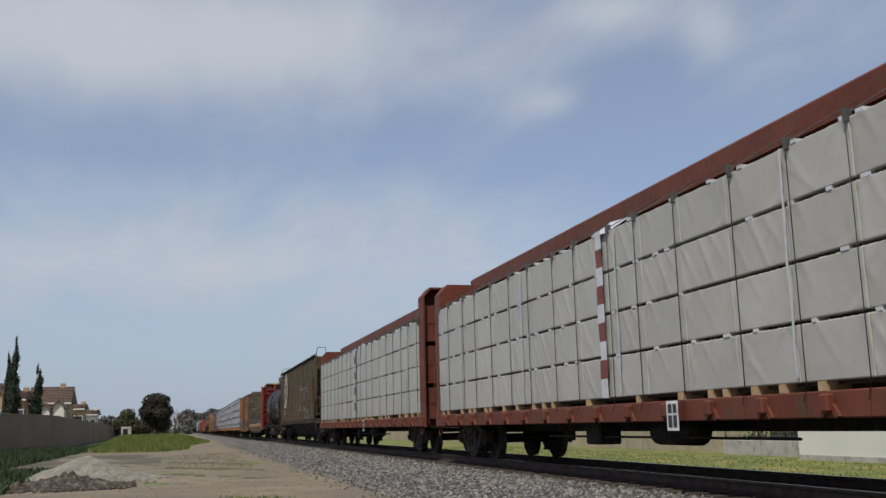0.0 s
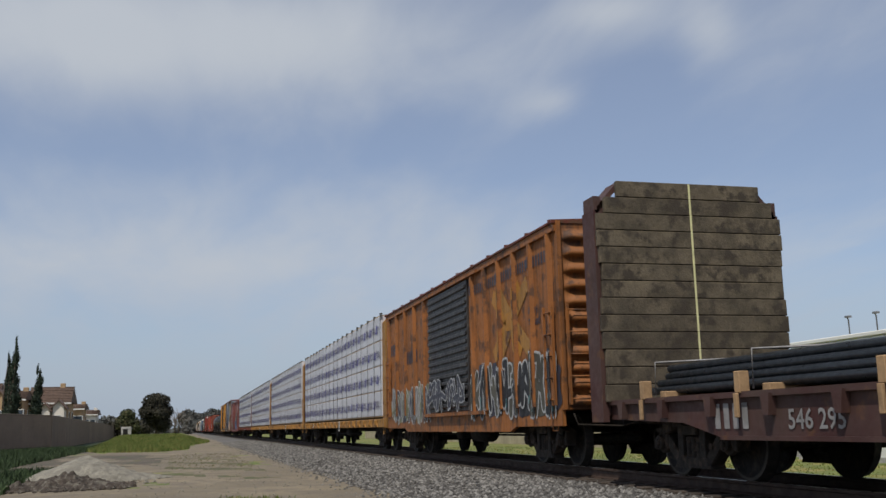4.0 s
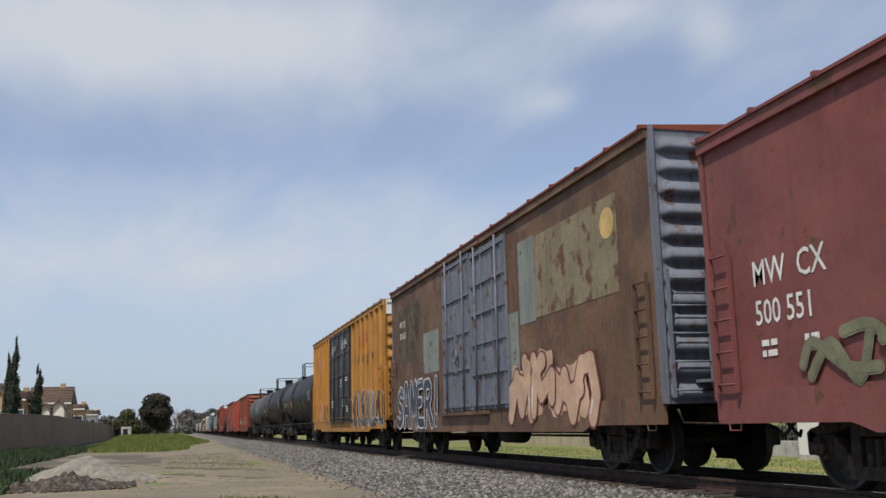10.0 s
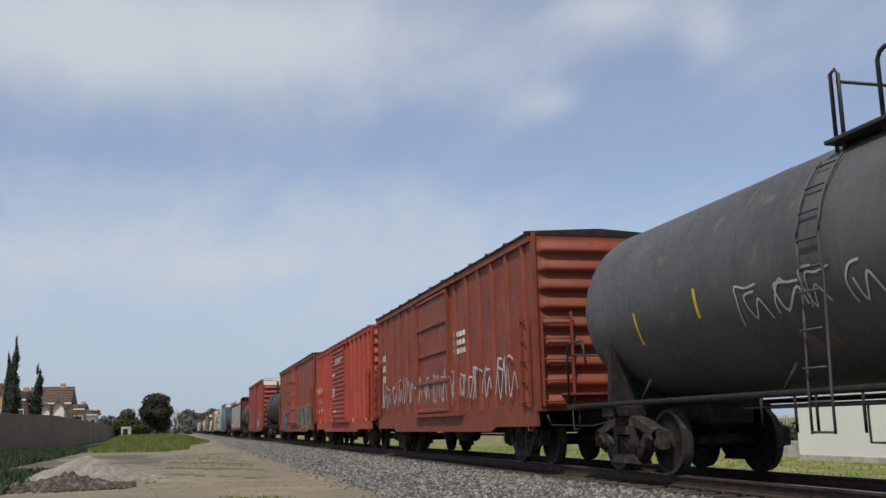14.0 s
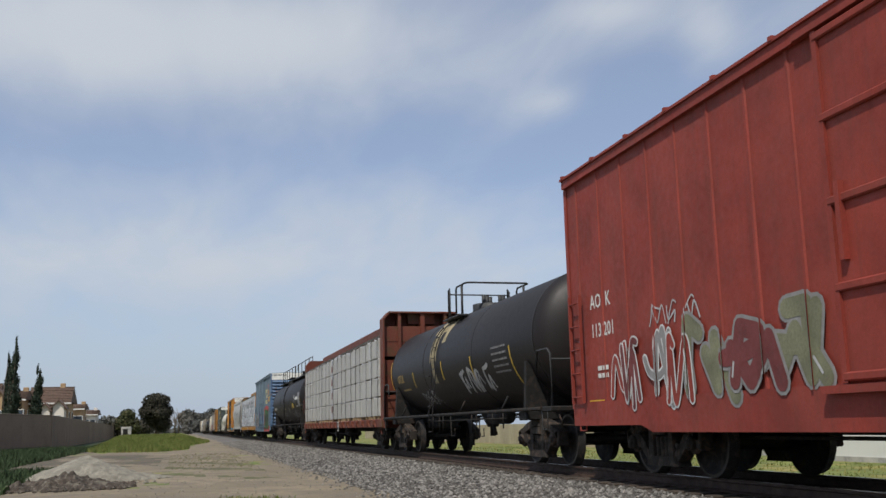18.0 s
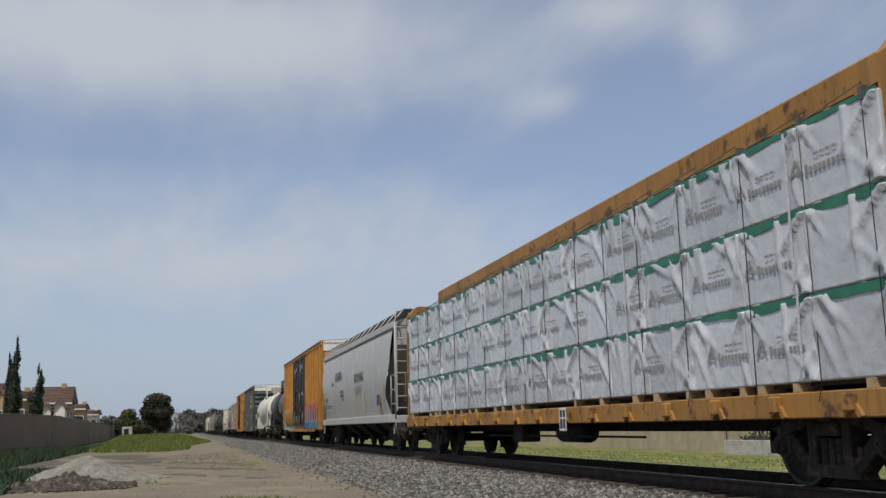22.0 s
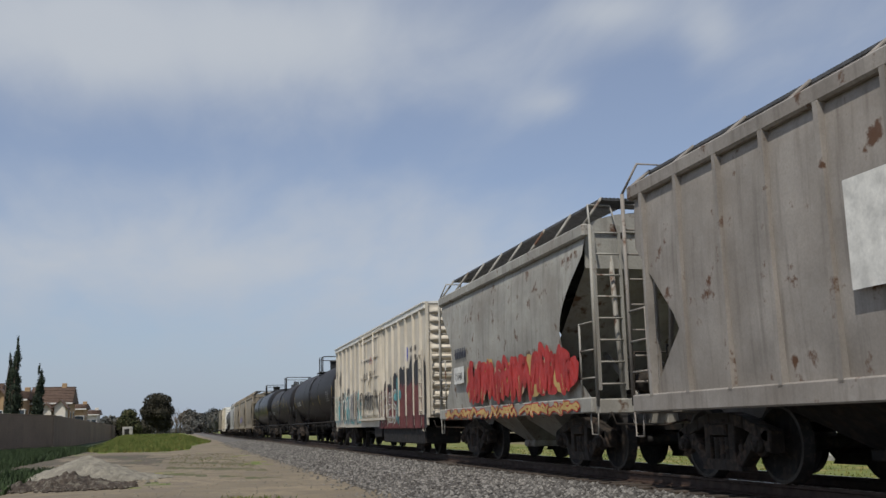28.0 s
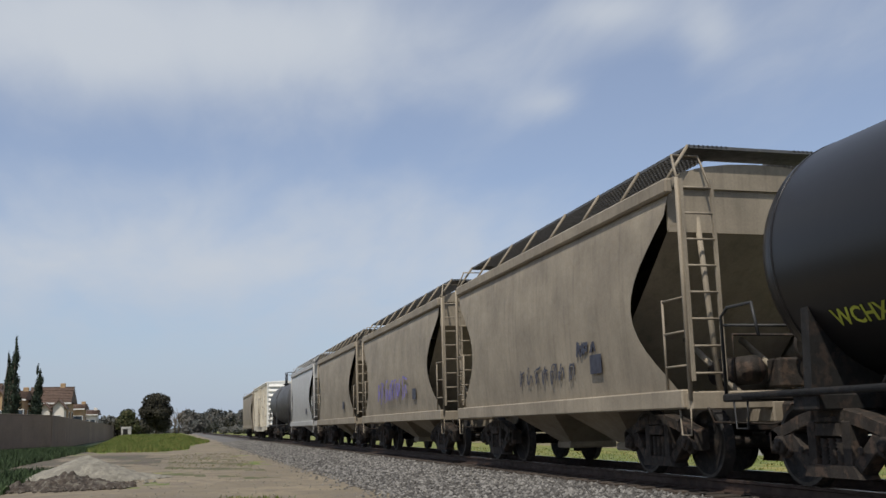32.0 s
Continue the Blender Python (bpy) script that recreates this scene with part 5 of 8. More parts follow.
def bundle_mesh(w, h, d, mat, seed, wavy):
    """A wrapped pack: film pulled into long slanting folds from its upper edge and corners."""
    rnd = random.Random(seed)
    g = Geo()
    nu, nv = len(GRID) - 1, len(GRIDV) - 1
    k0 = len(g.v)
    folds = []
    for k in range(9):
        t = rnd.uniform(-1.25, 1.25)
        u = rnd.choice((.04, .96, rnd.random(), rnd.random()))
        folds.append((u * w, h * rnd.choice((1, 1, .98, rnd.uniform(.3, .9), .05)), math.sin(t), -math.cos(t), rnd.uniform(.022, .05), rnd.uniform(.4, 1.0), rnd.uniform(.25, .7)))
    for j in range(nv + 1):
        for i in range(nu + 1):
            e = i in (0, nu) or j in (0, nv)
            x, z = w * GRID[i], h * GRIDV[j]
            f = .12 * rnd.random()
            for fu, fz, du, dz, fw, amp, run in folds:
                along, off = abs((x - fu) * du + (z - fz) * dz), (x - fu) * dz - (z - fz) * du
                f += amp * math.exp(-(off / fw) ** 2 - (along / run) ** 2)
            g.v.append((.014 if e else -wavy * min(1, f), -w / 2 + x, z + (rnd.uniform(-.4, .4) * wavy if j == nv else 0)))
    for j in range(nv):
        for i in range(nu):
            a = k0 + j * (nu + 1) + i
            g.face((a, a + nu + 1, a + nu + 2, a + 1), 0, True)
    ring = [k0 + i for i in range(nu + 1)] + [k0 + j * (nu + 1) + nu for j in range(1, nv + 1)] + [k0 + nv * (nu + 1) + i for i in range(nu - 1, -1, -1)] + [k0 + j * (nu + 1) for j in range(nv - 1, 0, -1)]
    b0 = len(g.v)
    g.v += [(d, g.v[i][1], g.v[i][2]) for i in ring]
    m = len(ring)
    for i in range(m):
        j = (i + 1) % m
        g.face((ring[i], ring[j], b0 + j, b0 + i), 0)
    g.face([b0 + i for i in range(m)], 0)
    return g.mesh("wrapped_lumber_pack", mat)


def centerbeam(name, label, s0, s1, mat, rows=4, load_top=3.80, wrap="wrap", cols=18, bulk_top=4.56, beam_top=4.66, full=False, wavy=.012, seed=3, printed=None, tarp=True):
    car, L = railcar(name, label, s0, s1, "flat car")
    hl = L / 2
    deck = 1.06
    # frame
    g = Geo()
    g.bevel_box(-.25, .25, -hl + .3, hl - .3, .62, deck - .02, .02)
    for y in spread(-hl + .8, hl - .8, 16):
        g.box(-1.38, 1.38, y - .06, y + .06, .84, deck - .02)
    part("deck_frame", g, M["under"], car)
    for s in (-1, 1):
        g = Geo()
        g.bevel_box(*sorted((s * 1.36, s * 1.46)), -hl + .1, hl - .1, .78, deck, .015)
        part("side_sill", g, mat, car)
    hook = Geo()
    hook.bevel_box(-1.56, -1.45, -.07, .07, .84, 1.03, .02)
    hook.prism_x([(-.16, .80), (-.03, .98), (.03, .98), (.16, .80), (.10, .78), (0, .9), (-.10, .78)][::-1], -1.50, -1.44)
    hm = hook.mesh("winch_bracket", mat)
    nb = cols
    for u in spread(-hl + 1.3, hl - 1.3, nb):
        o = part("winch_bracket", hm, None, car)
        o.location = (0, -u, 0)
    # bulkheads
    wb = 1.40
    for s in (-1, 1):
        bt = bulk_top - (.2 if s > 0 and not full else 0)
        g = Geo()
        prof = [(-wb, deck - .3), (-wb, bt - .15), (-wb + .22, bt + .10), (wb - .22, bt + .10), (wb, bt - .15), (wb, deck - .3)]
        g.prism_y(prof, .52, .56)
        o = part("bulkhead", g, mat, car)
        o.matrix_basis = pose(0, s * hl, 0, 0, 0, 0 if s < 0 else 180) @ Matrix.Diagonal((1, .4 if full and s > 0 else 1, 1, 1))
        for x in (-wb, wb):
            part("flange", Geo().box(*sorted((x, x - math.copysign(.05, x))), .0, .52, deck - .3, bt - .15), mat, o)
        g = Geo()
        g.prism_y([(-wb, bt - .15), (-wb + .22, bt + .10), (-wb + .25, bt + .05), (-wb + .05, bt - .17)], 0, .52)
        g.prism_y([(wb, bt - .15), (wb - .05, bt - .17), (wb - .25, bt + .05), (wb - .22, bt + .10)], 0, .52)
        g.box(-wb + .22, wb - .22, 0, .52, bt + .05, bt + .10)
        part("top_flange", g, mat, o)
        for x, k in ((-.81, .05), (0, .07), (.81, .05)):
            part("post", Geo().box(x - k, x + k, .05, .52, deck - .2, bt + .04), mat, o)
        lv = (deck - .2, 1.68, 2.32, 3.04, 3.80, bt - .36) if full else (deck - .2, 1.84, 3.01, bt - .40)
        for z0, z1 in zip(lv, lv[1:]):      # face plates with an open slot over each
            part("face_plate", Geo().bevel_box(-wb + .05, wb - .05, .14, .17, z0 + .16, z1, .008), mat, o)
            part("ledge", Geo().box(-wb + .05, wb - .05, .10, .50, z0 + .13, z0 + .16), mat, o)
            part("seam", Geo().box(-wb + .06, wb - .06, .125, .14, (z0 + z1) / 2 + .06, (z0 + z1) / 2 + .10), mat, o)
        for x in (-wb - .03, wb + .03):
            part("grab_iron", Geo().tube([(x * .98, .10, 1.5), (x * 1.03, .10, 1.52), (x * 1.03, .10, 2.38), (x * .98, .10, 2.4)], .014, 5), mat, o)
        g = Geo()
        g.lathe_y([(-.1, .22), (-.07, .26), (-.04, .22)], .3, 2.0, 18)
        g.bevel_box(.1, .5, 0, .25, 1.3, 1.8, .03)
        for x in (-1.4, 1.4):
            stirrup(g, x, .35, .9)
        o = part("brake_gear", g, mat, car)
        o.matrix_basis = pose(0, s * hl, 0, 0, 0, 0 if s < 0 else 180)
    # centre beam with top chord
    g = Geo()
    g.box(-.06, .06, -hl + .55, hl - .55, deck, beam_top - .30)
    g.prism_y([(-.46, beam_top - .40), (.46, beam_top - .40), (.46, beam_top - .06), (.38, beam_top), (-.38, beam_top), (-.46, beam_top - .06)][::-1], -hl + .3, hl - .3)
    part("centre_beam", g, mat, car)
    if not full:
        part("beam_web", Geo().box(-.20, .20, -hl + .5, hl - .5, load_top - .5, beam_top - .30), mat, car)
    # load
    z0 = deck + .10
    h = (load_top - z0) / rows
    span = L - (.77 if full else 1.04)
    w = span / cols
    yo = .145 if full else 0      # the load sits towards the rear
    face = 1.44
    ms = [bundle_mesh(w - .006, h - (.032 if full else .04), 1.30, M[wrap], seed + k, wavy) for k in range(4)]
    rnd = random.Random(seed)
    for r in range(rows):
        for c in range(cols):
            o = part("wrapped_lumber_pack", ms[rnd.randrange(4)], None, car)
            o.location = (-face + rnd.uniform(-.004, .004), yo - span / 2 + w * (c + .5), z0 + r * h)
    g = Geo()
    for r in range(rows):
        g.box(-.1, face, yo - span / 2, yo + span / 2, z0 + r * h, z0 + r * h + h - .05)
    part("far_load", g, M[wrap], car)
    for r in range(rows + 1):
        if full:
            part("dunnage_board", Geo().box(-face + .012, face - .10, yo - span / 2 + .02, yo + span / 2 - .02, z0 + r * h - .031, z0 + r * h - .001), M["lumber"], car)
            continue
        # added dark filler, its colour standing for the shade between tiers
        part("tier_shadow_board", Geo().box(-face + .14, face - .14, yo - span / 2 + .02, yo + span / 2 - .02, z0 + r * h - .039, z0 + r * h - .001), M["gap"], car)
        g = Geo()
        for c in range(cols * 2):
            y = yo - span / 2 + w * (c + .5) / 2 + rnd.uniform(-.2, .2)
            k = rnd.uniform(.04, .07)
            if rnd.random() < .75:
                g.box(-face - .012, -face + .3, y - k, y + k, z0 + r * h - (.10 if r == 0 else .042), z0 + r * h)
        part("dunnage", g, M["wrap_white" if r else "lumber"], car)
    g = Geo()
    for c in range(cols + 1):
        y = yo - span / 2 + w * c + (.12 if c == 0 else -.12 if c == cols else 0) + rnd.uniform(-.15, .15)
        pts = [(-1.52, y, .95), (-face - .035, y, z0), (-face - .04, y, load_top - .02), (-face + .06, y, load_top + .04)]
        if not full:
            pts.append((-.46, y + rnd.uniform(-.2, .2), beam_top - .30))
        g.tube(pts, .007, 4)
        g.box(-face - .045, -face + .03, y - .03, y + .03, load_top - .09, load_top + .05)
    part("tie_cable", g, M["strap"], car, "dark steel tie-down cables")
    if tarp:
        g = Geo()
        u = -.2
        y = -u
        rn = random.Random(seed + 9)
        zz = load_top + .02
        for k in range(9):
            za, zb = z0 + (load_top - z0) * k / 9, z0 + (load_top - z0) * (k + 1) / 9
            g.poly([(-face - .05, y + .16 + rn.uniform(-.05, .05), za), (-face - .05, y - .1, za), (-face - .05, y - .1 + rn.uniform(-.04, .04), zb), (-face - .05, y + .16, zb)], k % 2)
        g.poly([(-face - .05, y + .2, zz - .06), (-face - .05, y - .3, zz - .1), (-face + .35, y - .35, zz + .16), (-face + .3, y + .25, zz + .2)], 0)
        part("loose_wrap", g, [M["wrap_white"], M["maroon"]], car, "torn strip of striped plastic wrap")
    g = Geo()
    for u in spread(-span / 2 + 2.2, span / 2 - 1.5, 5):
        k = 7
        zs = spread(z0 + .05, load_top - .05, k)
        x = -face - .046
        off = [rnd.uniform(-.02, .02) for _ in zs]
        for i in range(k - 1):
            g.poly([(x, -u + off[i] + .02, zs[i]), (x, -u + off[i] - .025, zs[i]), (x, -u + off[i + 1] - .02, zs[i + 1]), (x, -u + off[i + 1] + .025, zs[i + 1])])
    part("wrap_fold", g, M["wrap_white"], car)
    if printed:
        printed(car, rows, cols, z0, h, span, w, face + (wavy + .008 if wavy < .03 else wavy * .5), rnd)
        if full and mat == M["yellow_ochre"]:
            mark(car, "TTZX", -7.75, .83, .25, "ink_white", 1.467)
    # plate
    g = Geo()
    patch((1.9, 2.22), (.66, 1.05), 1.575, g, 0)
    for u0, u1, za, zb in ((1.94, 2.05, .70, .86), (2.08, 2.18, .70, .86), (1.94, 2.05, .89, 1.01), (2.08, 2.18, .89, 1.01)):
        patch((u0, u1), (za, zb), 1.579, g, 1)
    part("notice_plate", g, [M["ink_white"], M["ink_dark"]], car)
    g = Geo()
    g.lathe_y([(-1.4, .001), (-1.38, .19), (-.2, .19), (-.18, .001)], -.8, .62, 14)
    g.tube([(-1.0, -4, .55), (-1.0, 4, .55)], .02, 5)
    g.bevel_box(-1.1, -.7, 1.4, 2.0, .42, .80, .03)
    part("brake_rigging", g, M["under"], car)
    running_gear(car, L, 2.2)
    return car, L


def print_arrows(car, rows, cols, z0, h, span, w, out, rnd):
    """Blue mill sign (a plain tree-and-arrow shape) and two lines of bars, over and over along each tier."""
    g, t = Geo(), Geo()
    base, turn = out, 0
    for r in range(rows):
        u = -span / 2 - .22 + rnd.uniform(.05, .3)
        z = z0 + r * h
        while u < span / 2 - .62:
            sx, sy = .50, .33
            turn += 1
            out = base + .0012 * (turn % 3)
            a, b = u, z + h * .26 + rnd.uniform(-.02, .02)
            q = lambda pts, gg: gg.poly([(-out - .0002 - .0001 * (len(gg.f) % 6), -(a + x * sx), b + y * sy) for x, y in pts])
            q([(.30, .04), (.66, .0), (.66, .60), (.30, .62)], g)
            q([(.14, .60), (.80, .62), (.50, 1.0)], g)
            q([(.0, .12), (.28, .02), (.28, .16), (.10, .24)], g)
            q([(.0, .12), (.10, .24), (.10, .52), (.0, .48)], g)
            q([(.70, .16), (.98, .62), (1.06, .56), (.70, .02)], g)
            q([(.84, .66), (1.10, .86), (1.06, .60), (.96, .62)], g)
            for k, wd, n in ((0, .52, 6), (1, .60, 7)):
                zz = b + sy * (.60 - .40 * k)
                x = a + sx * 1.12
                for m in range(n if u < span / 2 - 1.2 else 0):
                    tall = m == 0 or (k and m in (3, 4))
                    patch((x + m * wd / n, x + (m + .66) * wd / n), (zz, zz + (.125 if tall else .085)), out, t)
            if u < span / 2 - 1.2:
                patch((a + sx * 1.3, a + sx * 1.9), (b + sy * .06, b + sy * .10), out, t)
            u += rnd.choice((1.16, 1.2, 1.22, 1.18, .86))
    part("wrap_print", g, M["ink_blue"], car, "blue printed mill signs")
    part("wrap_lettering", t, M["ink_print"], car)


def print_green(car, rows, cols, z0, h, span, w, out, rnd):
    """Green edge of the wrap on each tier, with small dark marks."""
    g, t = Geo(), Geo()
    for r in range(rows):
        z = z0 + (r + 1) * h - .05
        for c in range(cols):      # a torn wedge of green over each pack
            h0, h1 = rnd.choice((.0, .02, .05, .09, .11)), rnd.choice((.0, .03, .06, .10))
            for k in range(5):
                y0, y1 = -span / 2 + w * (c + k / 5), -span / 2 + w * (c + (k + 1) / 5)
                g.poly([(-out + .012, y0, z - h0 - (h1 - h0) * k / 5 - .012 * (k % 2)), (-out + .012, y0, z + .04), (-out + .012, y1, z + .04), (-out + .012, y1, z - h0 - (h1 - h0) * (k + 1) / 5 - .012 * ((k + 1) % 2))])
        u = -span / 2 + rnd.uniform(.2, .6)
        while u < span / 2 - 1.2:
            b = z0 + r * h + h * .36
            for k, (p, q2) in enumerate((((0, 0), (.10, .19)), ((.20, 0), (.10, .19)), ((.04, .05), (.17, .05)))):
                strip(t, [(u + p[0], b + p[1]), (u + q2[0], b + q2[1])], .035, out + .0004 * k, 0)
            for m in range(9):
                patch((u + .26 + m * .075, u + .315 + m * .075), (b, b + (.10 if m == 0 else .065)), out, t)
            for m in range(4):
                patch((u + .42 + m * .1, u + .5 + m * .1), (b + .17, b + .195), out, t)
            u += rnd.choice((1.1, 1.25, 1.5, 2.1))
    part("wrap_edge", g, M["wrap_green"], car, "green folded wrap edge")
    part("wrap_lettering", t, M["ink_grey"], car)


# ================= the train, front to rear =================
def train():
    # two brown centre-beam cars with white-wrapped lumber
    centerbeam("centerbeam_car", "brown centre-beam car with grey-wrapped lumber", 2.7, 25.0, M["brown"], 4, 3.80, seed=3)
    c, L = centerbeam("centerbeam_car", "brown centre-beam car with grey-wrapped lumber", 26.35, 47.8, M["brown"], 4, 3.80, seed=5)
    # olive hopper
    c, L = hopper("hopper_car", "rusty olive ribbed hopper car with faded white disc", 48.9, 67.4, M["olive"], 4.40, 4.50, cut=1.7, top_in=.35, style="slope", ribs=19, bays=4,
                  board=None, bulge=.0, sill_h=1.26, rib_mat=M["olive_rib"], sill_mat=M["olive_sill"])
    o = 1.46 + .058
    g = Geo()
    g.poly([(-o, -(-5.4 + 1.05 * math.cos(t)), 3.25 + 1.05 * math.sin(t)) for t in (2 * math.pi * k / 28 for k in range(28))][::-1])
    part("painted_disc", g, M["faded_white"], c, "faded white disc")
    g = Geo()
    for k, (u, z, w, h) in enumerate(((-5.85, 2.75, .2, .85), (-5.6, 2.6, .6, .32), (-5.2, 3.1, .35, .45), (-5.85, 3.45, .5, .16))):
        patch((u, u + w), (z, z + h), o + .004, g)
    part("disc_figure", g, M["olive"], c)
    mark(c, "70 87", -6.6, 1.68, .42, "ink_white", o, .8)
    data_bars([(-6.6, 2.12, 1.5, 1, .28)], o, "ink_white", c)
    g = Geo()      # thin white outline of a large unfinished piece
    for k, line in enumerate((
            ((2.69, 2.06), (2.36, 3.02), (2.74, 2.92), (2.91, 3.14), (3.44, 2.87), (3.72, 2.47), (3.75, 2.40)),
            ((3.44, 2.87), (4.04, 2.96), (4.23, 2.45), (4.61, 2.43), (4.69, 2.98), (5.07, 2.98), (5.21, 2.88), (5.45, 2.99), (5.51, 2.85)),
            ((5.67, 2.64), (5.56, 2.88), (5.69, 3.14), (5.97, 3.14), (6.11, 3.04), (6.27, 2.53), (6.28, 2.29)),
            ((2.40, 1.91), (2.81, 1.81), (2.44, 1.86), (2.77, 2.05), (3.11, 1.95), (3.42, 1.76), (3.69, 1.80), (3.96, 1.93), (4.43, 1.94), (4.90, 1.78), (5.27, 1.88), (5.72, 1.75)),
            ((3.30, 2.33), (3.09, 2.09), (3.24, 1.91)), ((5.01, 1.71), (5.48, 1.71), (5.47, 1.39), (5.00, 1.40), (5.01, 1.71)), ((5.90, 1.74), (6.32, 1.73), (6.28, 1.38), (5.86, 1.38), (5.87, 1.69)))):
        ribbon(g, smooth_line(line, k > 4), .026, o + .002 + .002 * k, lambda z: 0, False)
    part("graffiti_tag", g, M["g_silver"], c, "thin white sprayed outline")
    # black tank car
    c, L, R, zc = tank("tank_car", "dusty black tank car with white lettering", 68.9, 81.0, "tank", 1.44, 2.60, dome=False, plat=(-1.3, 1.4),
                       strips=((-2.2, 2.40, .5), (-.12, 2.40, .45), (2.0, 2.40, .5), (5.0, 2.0, 1.0)), number="PRGX 10695", num_u=-4.5, sq=.9,
                       bars=((-4.2, 2.18, 1.6, 3, .06, "ink_grey"), (3.5, 3.0, 1.1, 6, .06, "ink_white"), (.6, 2.2, 1.0, 5, .05, "ink_grey")), ladder_u=-.4)
    graffiti(.7, 4.2, 1.45, 1.95, 1.40, ("ink_grey", "tank_grey", "g_silver", "g_silver"), c, 9, 11, .14, R=R, zc=zc)
    bulkhead_flat()
    # orange boxcar
    c, L = boxcar("boxcar", "faded orange boxcar with dark door and silver graffiti", 102.3, 117.4, 4.40, M["orange"], M["brown"], M["orange"], "corrugated", M["black_door"],
                  posts=spread(-7.2, -2.4, 5) + spread(2.3, 7.2, 6), ribs=11, door_u=(-1.85, 1.9), post_w=.07, post_d=.09)
    x_sign(c, 3.9, 2.2, 1.9, 1.3, ("yellow", "yellow_ochre"), HW + .012)
    mark(c, "any\nroad", 6.1, 2.85, .26, "ink_dark")
    data_bars([(2.1, 3.72, 5.0, 1, .22), (-7.0, 3.0, 1.0, 1, .34), (-5.0, 2.6, 1.6, 1, .36)], HW + .012, "ink_dark", c)
    graffiti(2.2, 7.3, .85, 2.2, HW + .012, ("g_silver", "g_black", "ink_dark", "g_grime", "ink_dark", "g_teal"), c, 10, 22, .34, True)
    graffiti(-6.6, -2.0, .85, 2.0, HW + .012, ("g_white", "ink_grey", "ink_dark", "g_olive", "g_silver"), c, 11, 23, .16, True)
    graffiti(-1.7, 1.8, 1.1, 2.05, HW + .105, ("g_silver", "black_door", "ink_dark", "ink_grey"), c, 6, 25, .2)
    # four centre-beam cars with printed wrap
    for s0, s1, m, sd in ((118.1, 140.4, "yellow_ochre", 11), (141.3, 162.0, "yellow_ochre", 12), (163.2, 184.6, "yellow_ochre", 13), (185.5, 207.0, "brown", 14)):
        centerbeam("centerbeam_car", ("yellow" if m != "brown" else "brown") + " centre-beam car stacked with white printed lumber wrap", s0, s1, M[m], 4, 4.56, "wrap_white", 18,
                   4.42, 4.62, True, .014, sd, print_arrows, False)
    # maroon boxcar
    c, L = boxcar("boxcar", "maroon insulated boxcar with plug door and graffiti", 208.5, 226.8, 4.35, M["maroon"], M["maroon"], M["maroon"], "plug", M["maroon"], ribs=10, door_u=(-2.5, 1.2))
    mark(c, "500 551", -8.2, 1.85, .40, "ink_white", sq=.85)
    mark(c, "MW  CX", -8.2, 2.30, .42, "ink_white", sq=.85)
    data_bars([(-8.1, 1.6, .3, 2, .07), (-7.3, 1.6, .3, 2, .07), (-.6, 3.45, .7, 4, .07)], HW + .012, "ink_white", c)
    g = Geo()
    g.poly([(-HW - .012, -(7.5 + .28 * math.cos(t)), 3.48 + .28 * math.sin(t)) for t in (2 * math.pi * k / 24 for k in range(24))][::-1])
    part("painted_disc", g, M["ink_white"], c, "small white disc")
    g = Geo()
    g.poly([(-HW - .010, -u, z) for u, z in ((2.0, 1.6), (4.0, 1.6), (3.6, 2.2), (3.35, 2.9), (3.05, 2.95), (2.85, 2.68), (2.5, 2.6), (2.2, 2.15))][::1])
    part("painted_figure", g, M["g_silver"], c, "pale sprayed hill shape")
    ground_piece(c, 1.45, 6.0, .92, (1.95, 2.15, 1.9, 2.1, 1.95, 1.85, 1.6, 1.2), HW + .034, "g_lavender", "violet sprayed background")
    scrawl(1.6, 5.8, 1.0, 1.9, HW + .036, "g_blue", c, 14, 37, .06)
    scrawl(1.6, 5.8, .98, 1.95, HW + .058, "g_teal", c, 10, 38, .035)
    graffiti(1.55, 5.9, .98, 1.95, HW + .037, ("g_blue", "g_silver", "g_purple", "g_teal", "g_silver", "g_silver"), c, 17, 31, .17, fatness=.10)
    graffiti(4.1, 6.6, 1.75, 3.05, HW + .062, ("g_silver", "g_grime", "g_black", "g_grime", "g_silver"), c, 4, 35, .17, fatness=.26)
    scrawl(7.25, 7.8, 2.1, 2.8, HW + .012, "g_silver", c, 3, 36, .03)
    data_bars([(6.55, 1.45, .36, 2, .10), (7.4, 1.5, .22, 5, .045)], HW + .012, "ink_grey", c)
    graffiti(-7.0, -2.7, .95, 1.8, HW + .012, ("g_olive", "maroon", "g_olive", "g_silver"), c, 6, 33, .17)
    # rusty boxcar
    c, L = boxcar("boxcar", "rust-stained grey boxcar with blue double plug doors", 228.2, 246.2, 5.02, M["rusty"], M["oxide"], M["steel_blue"], "plug", M["steel_blue"], ribs=12, door_u=(-2.55, -.05))
    d2 = part("door", Geo().bevel_box(-HW - .055, -HW, -2.5, -.02, 1.12, 4.70, .012), M["steel_blue"], c)
    for k in range(6):
        z = 1.24 + k * .67
        part("door_rib", Geo().box(-HW - .10, -HW - .05, -2.46, -.06, z - .04, z + .04), M["steel_blue"], d2)
    for u in (.1, .9, 1.7, 2.4):
        part("door_stile", Geo().box(-HW - .09, -HW - .05, -u - .03, -u + .03, 1.12, 4.7), M["steel_blue"], d2)
    for u in (.5, 2.05):
        part("lock_bar", Geo().tube([(-HW - .125, -u, 1.05), (-HW - .125, -u, 4.76)], .024, 6), M["steel_blue"], d2)
    mark(c, "RW CX", -7.9, 3.75, .26, "ink_white", sq=.85)
    mark(c, "500 263", -7.9, 3.4, .26, "ink_white", sq=.85)
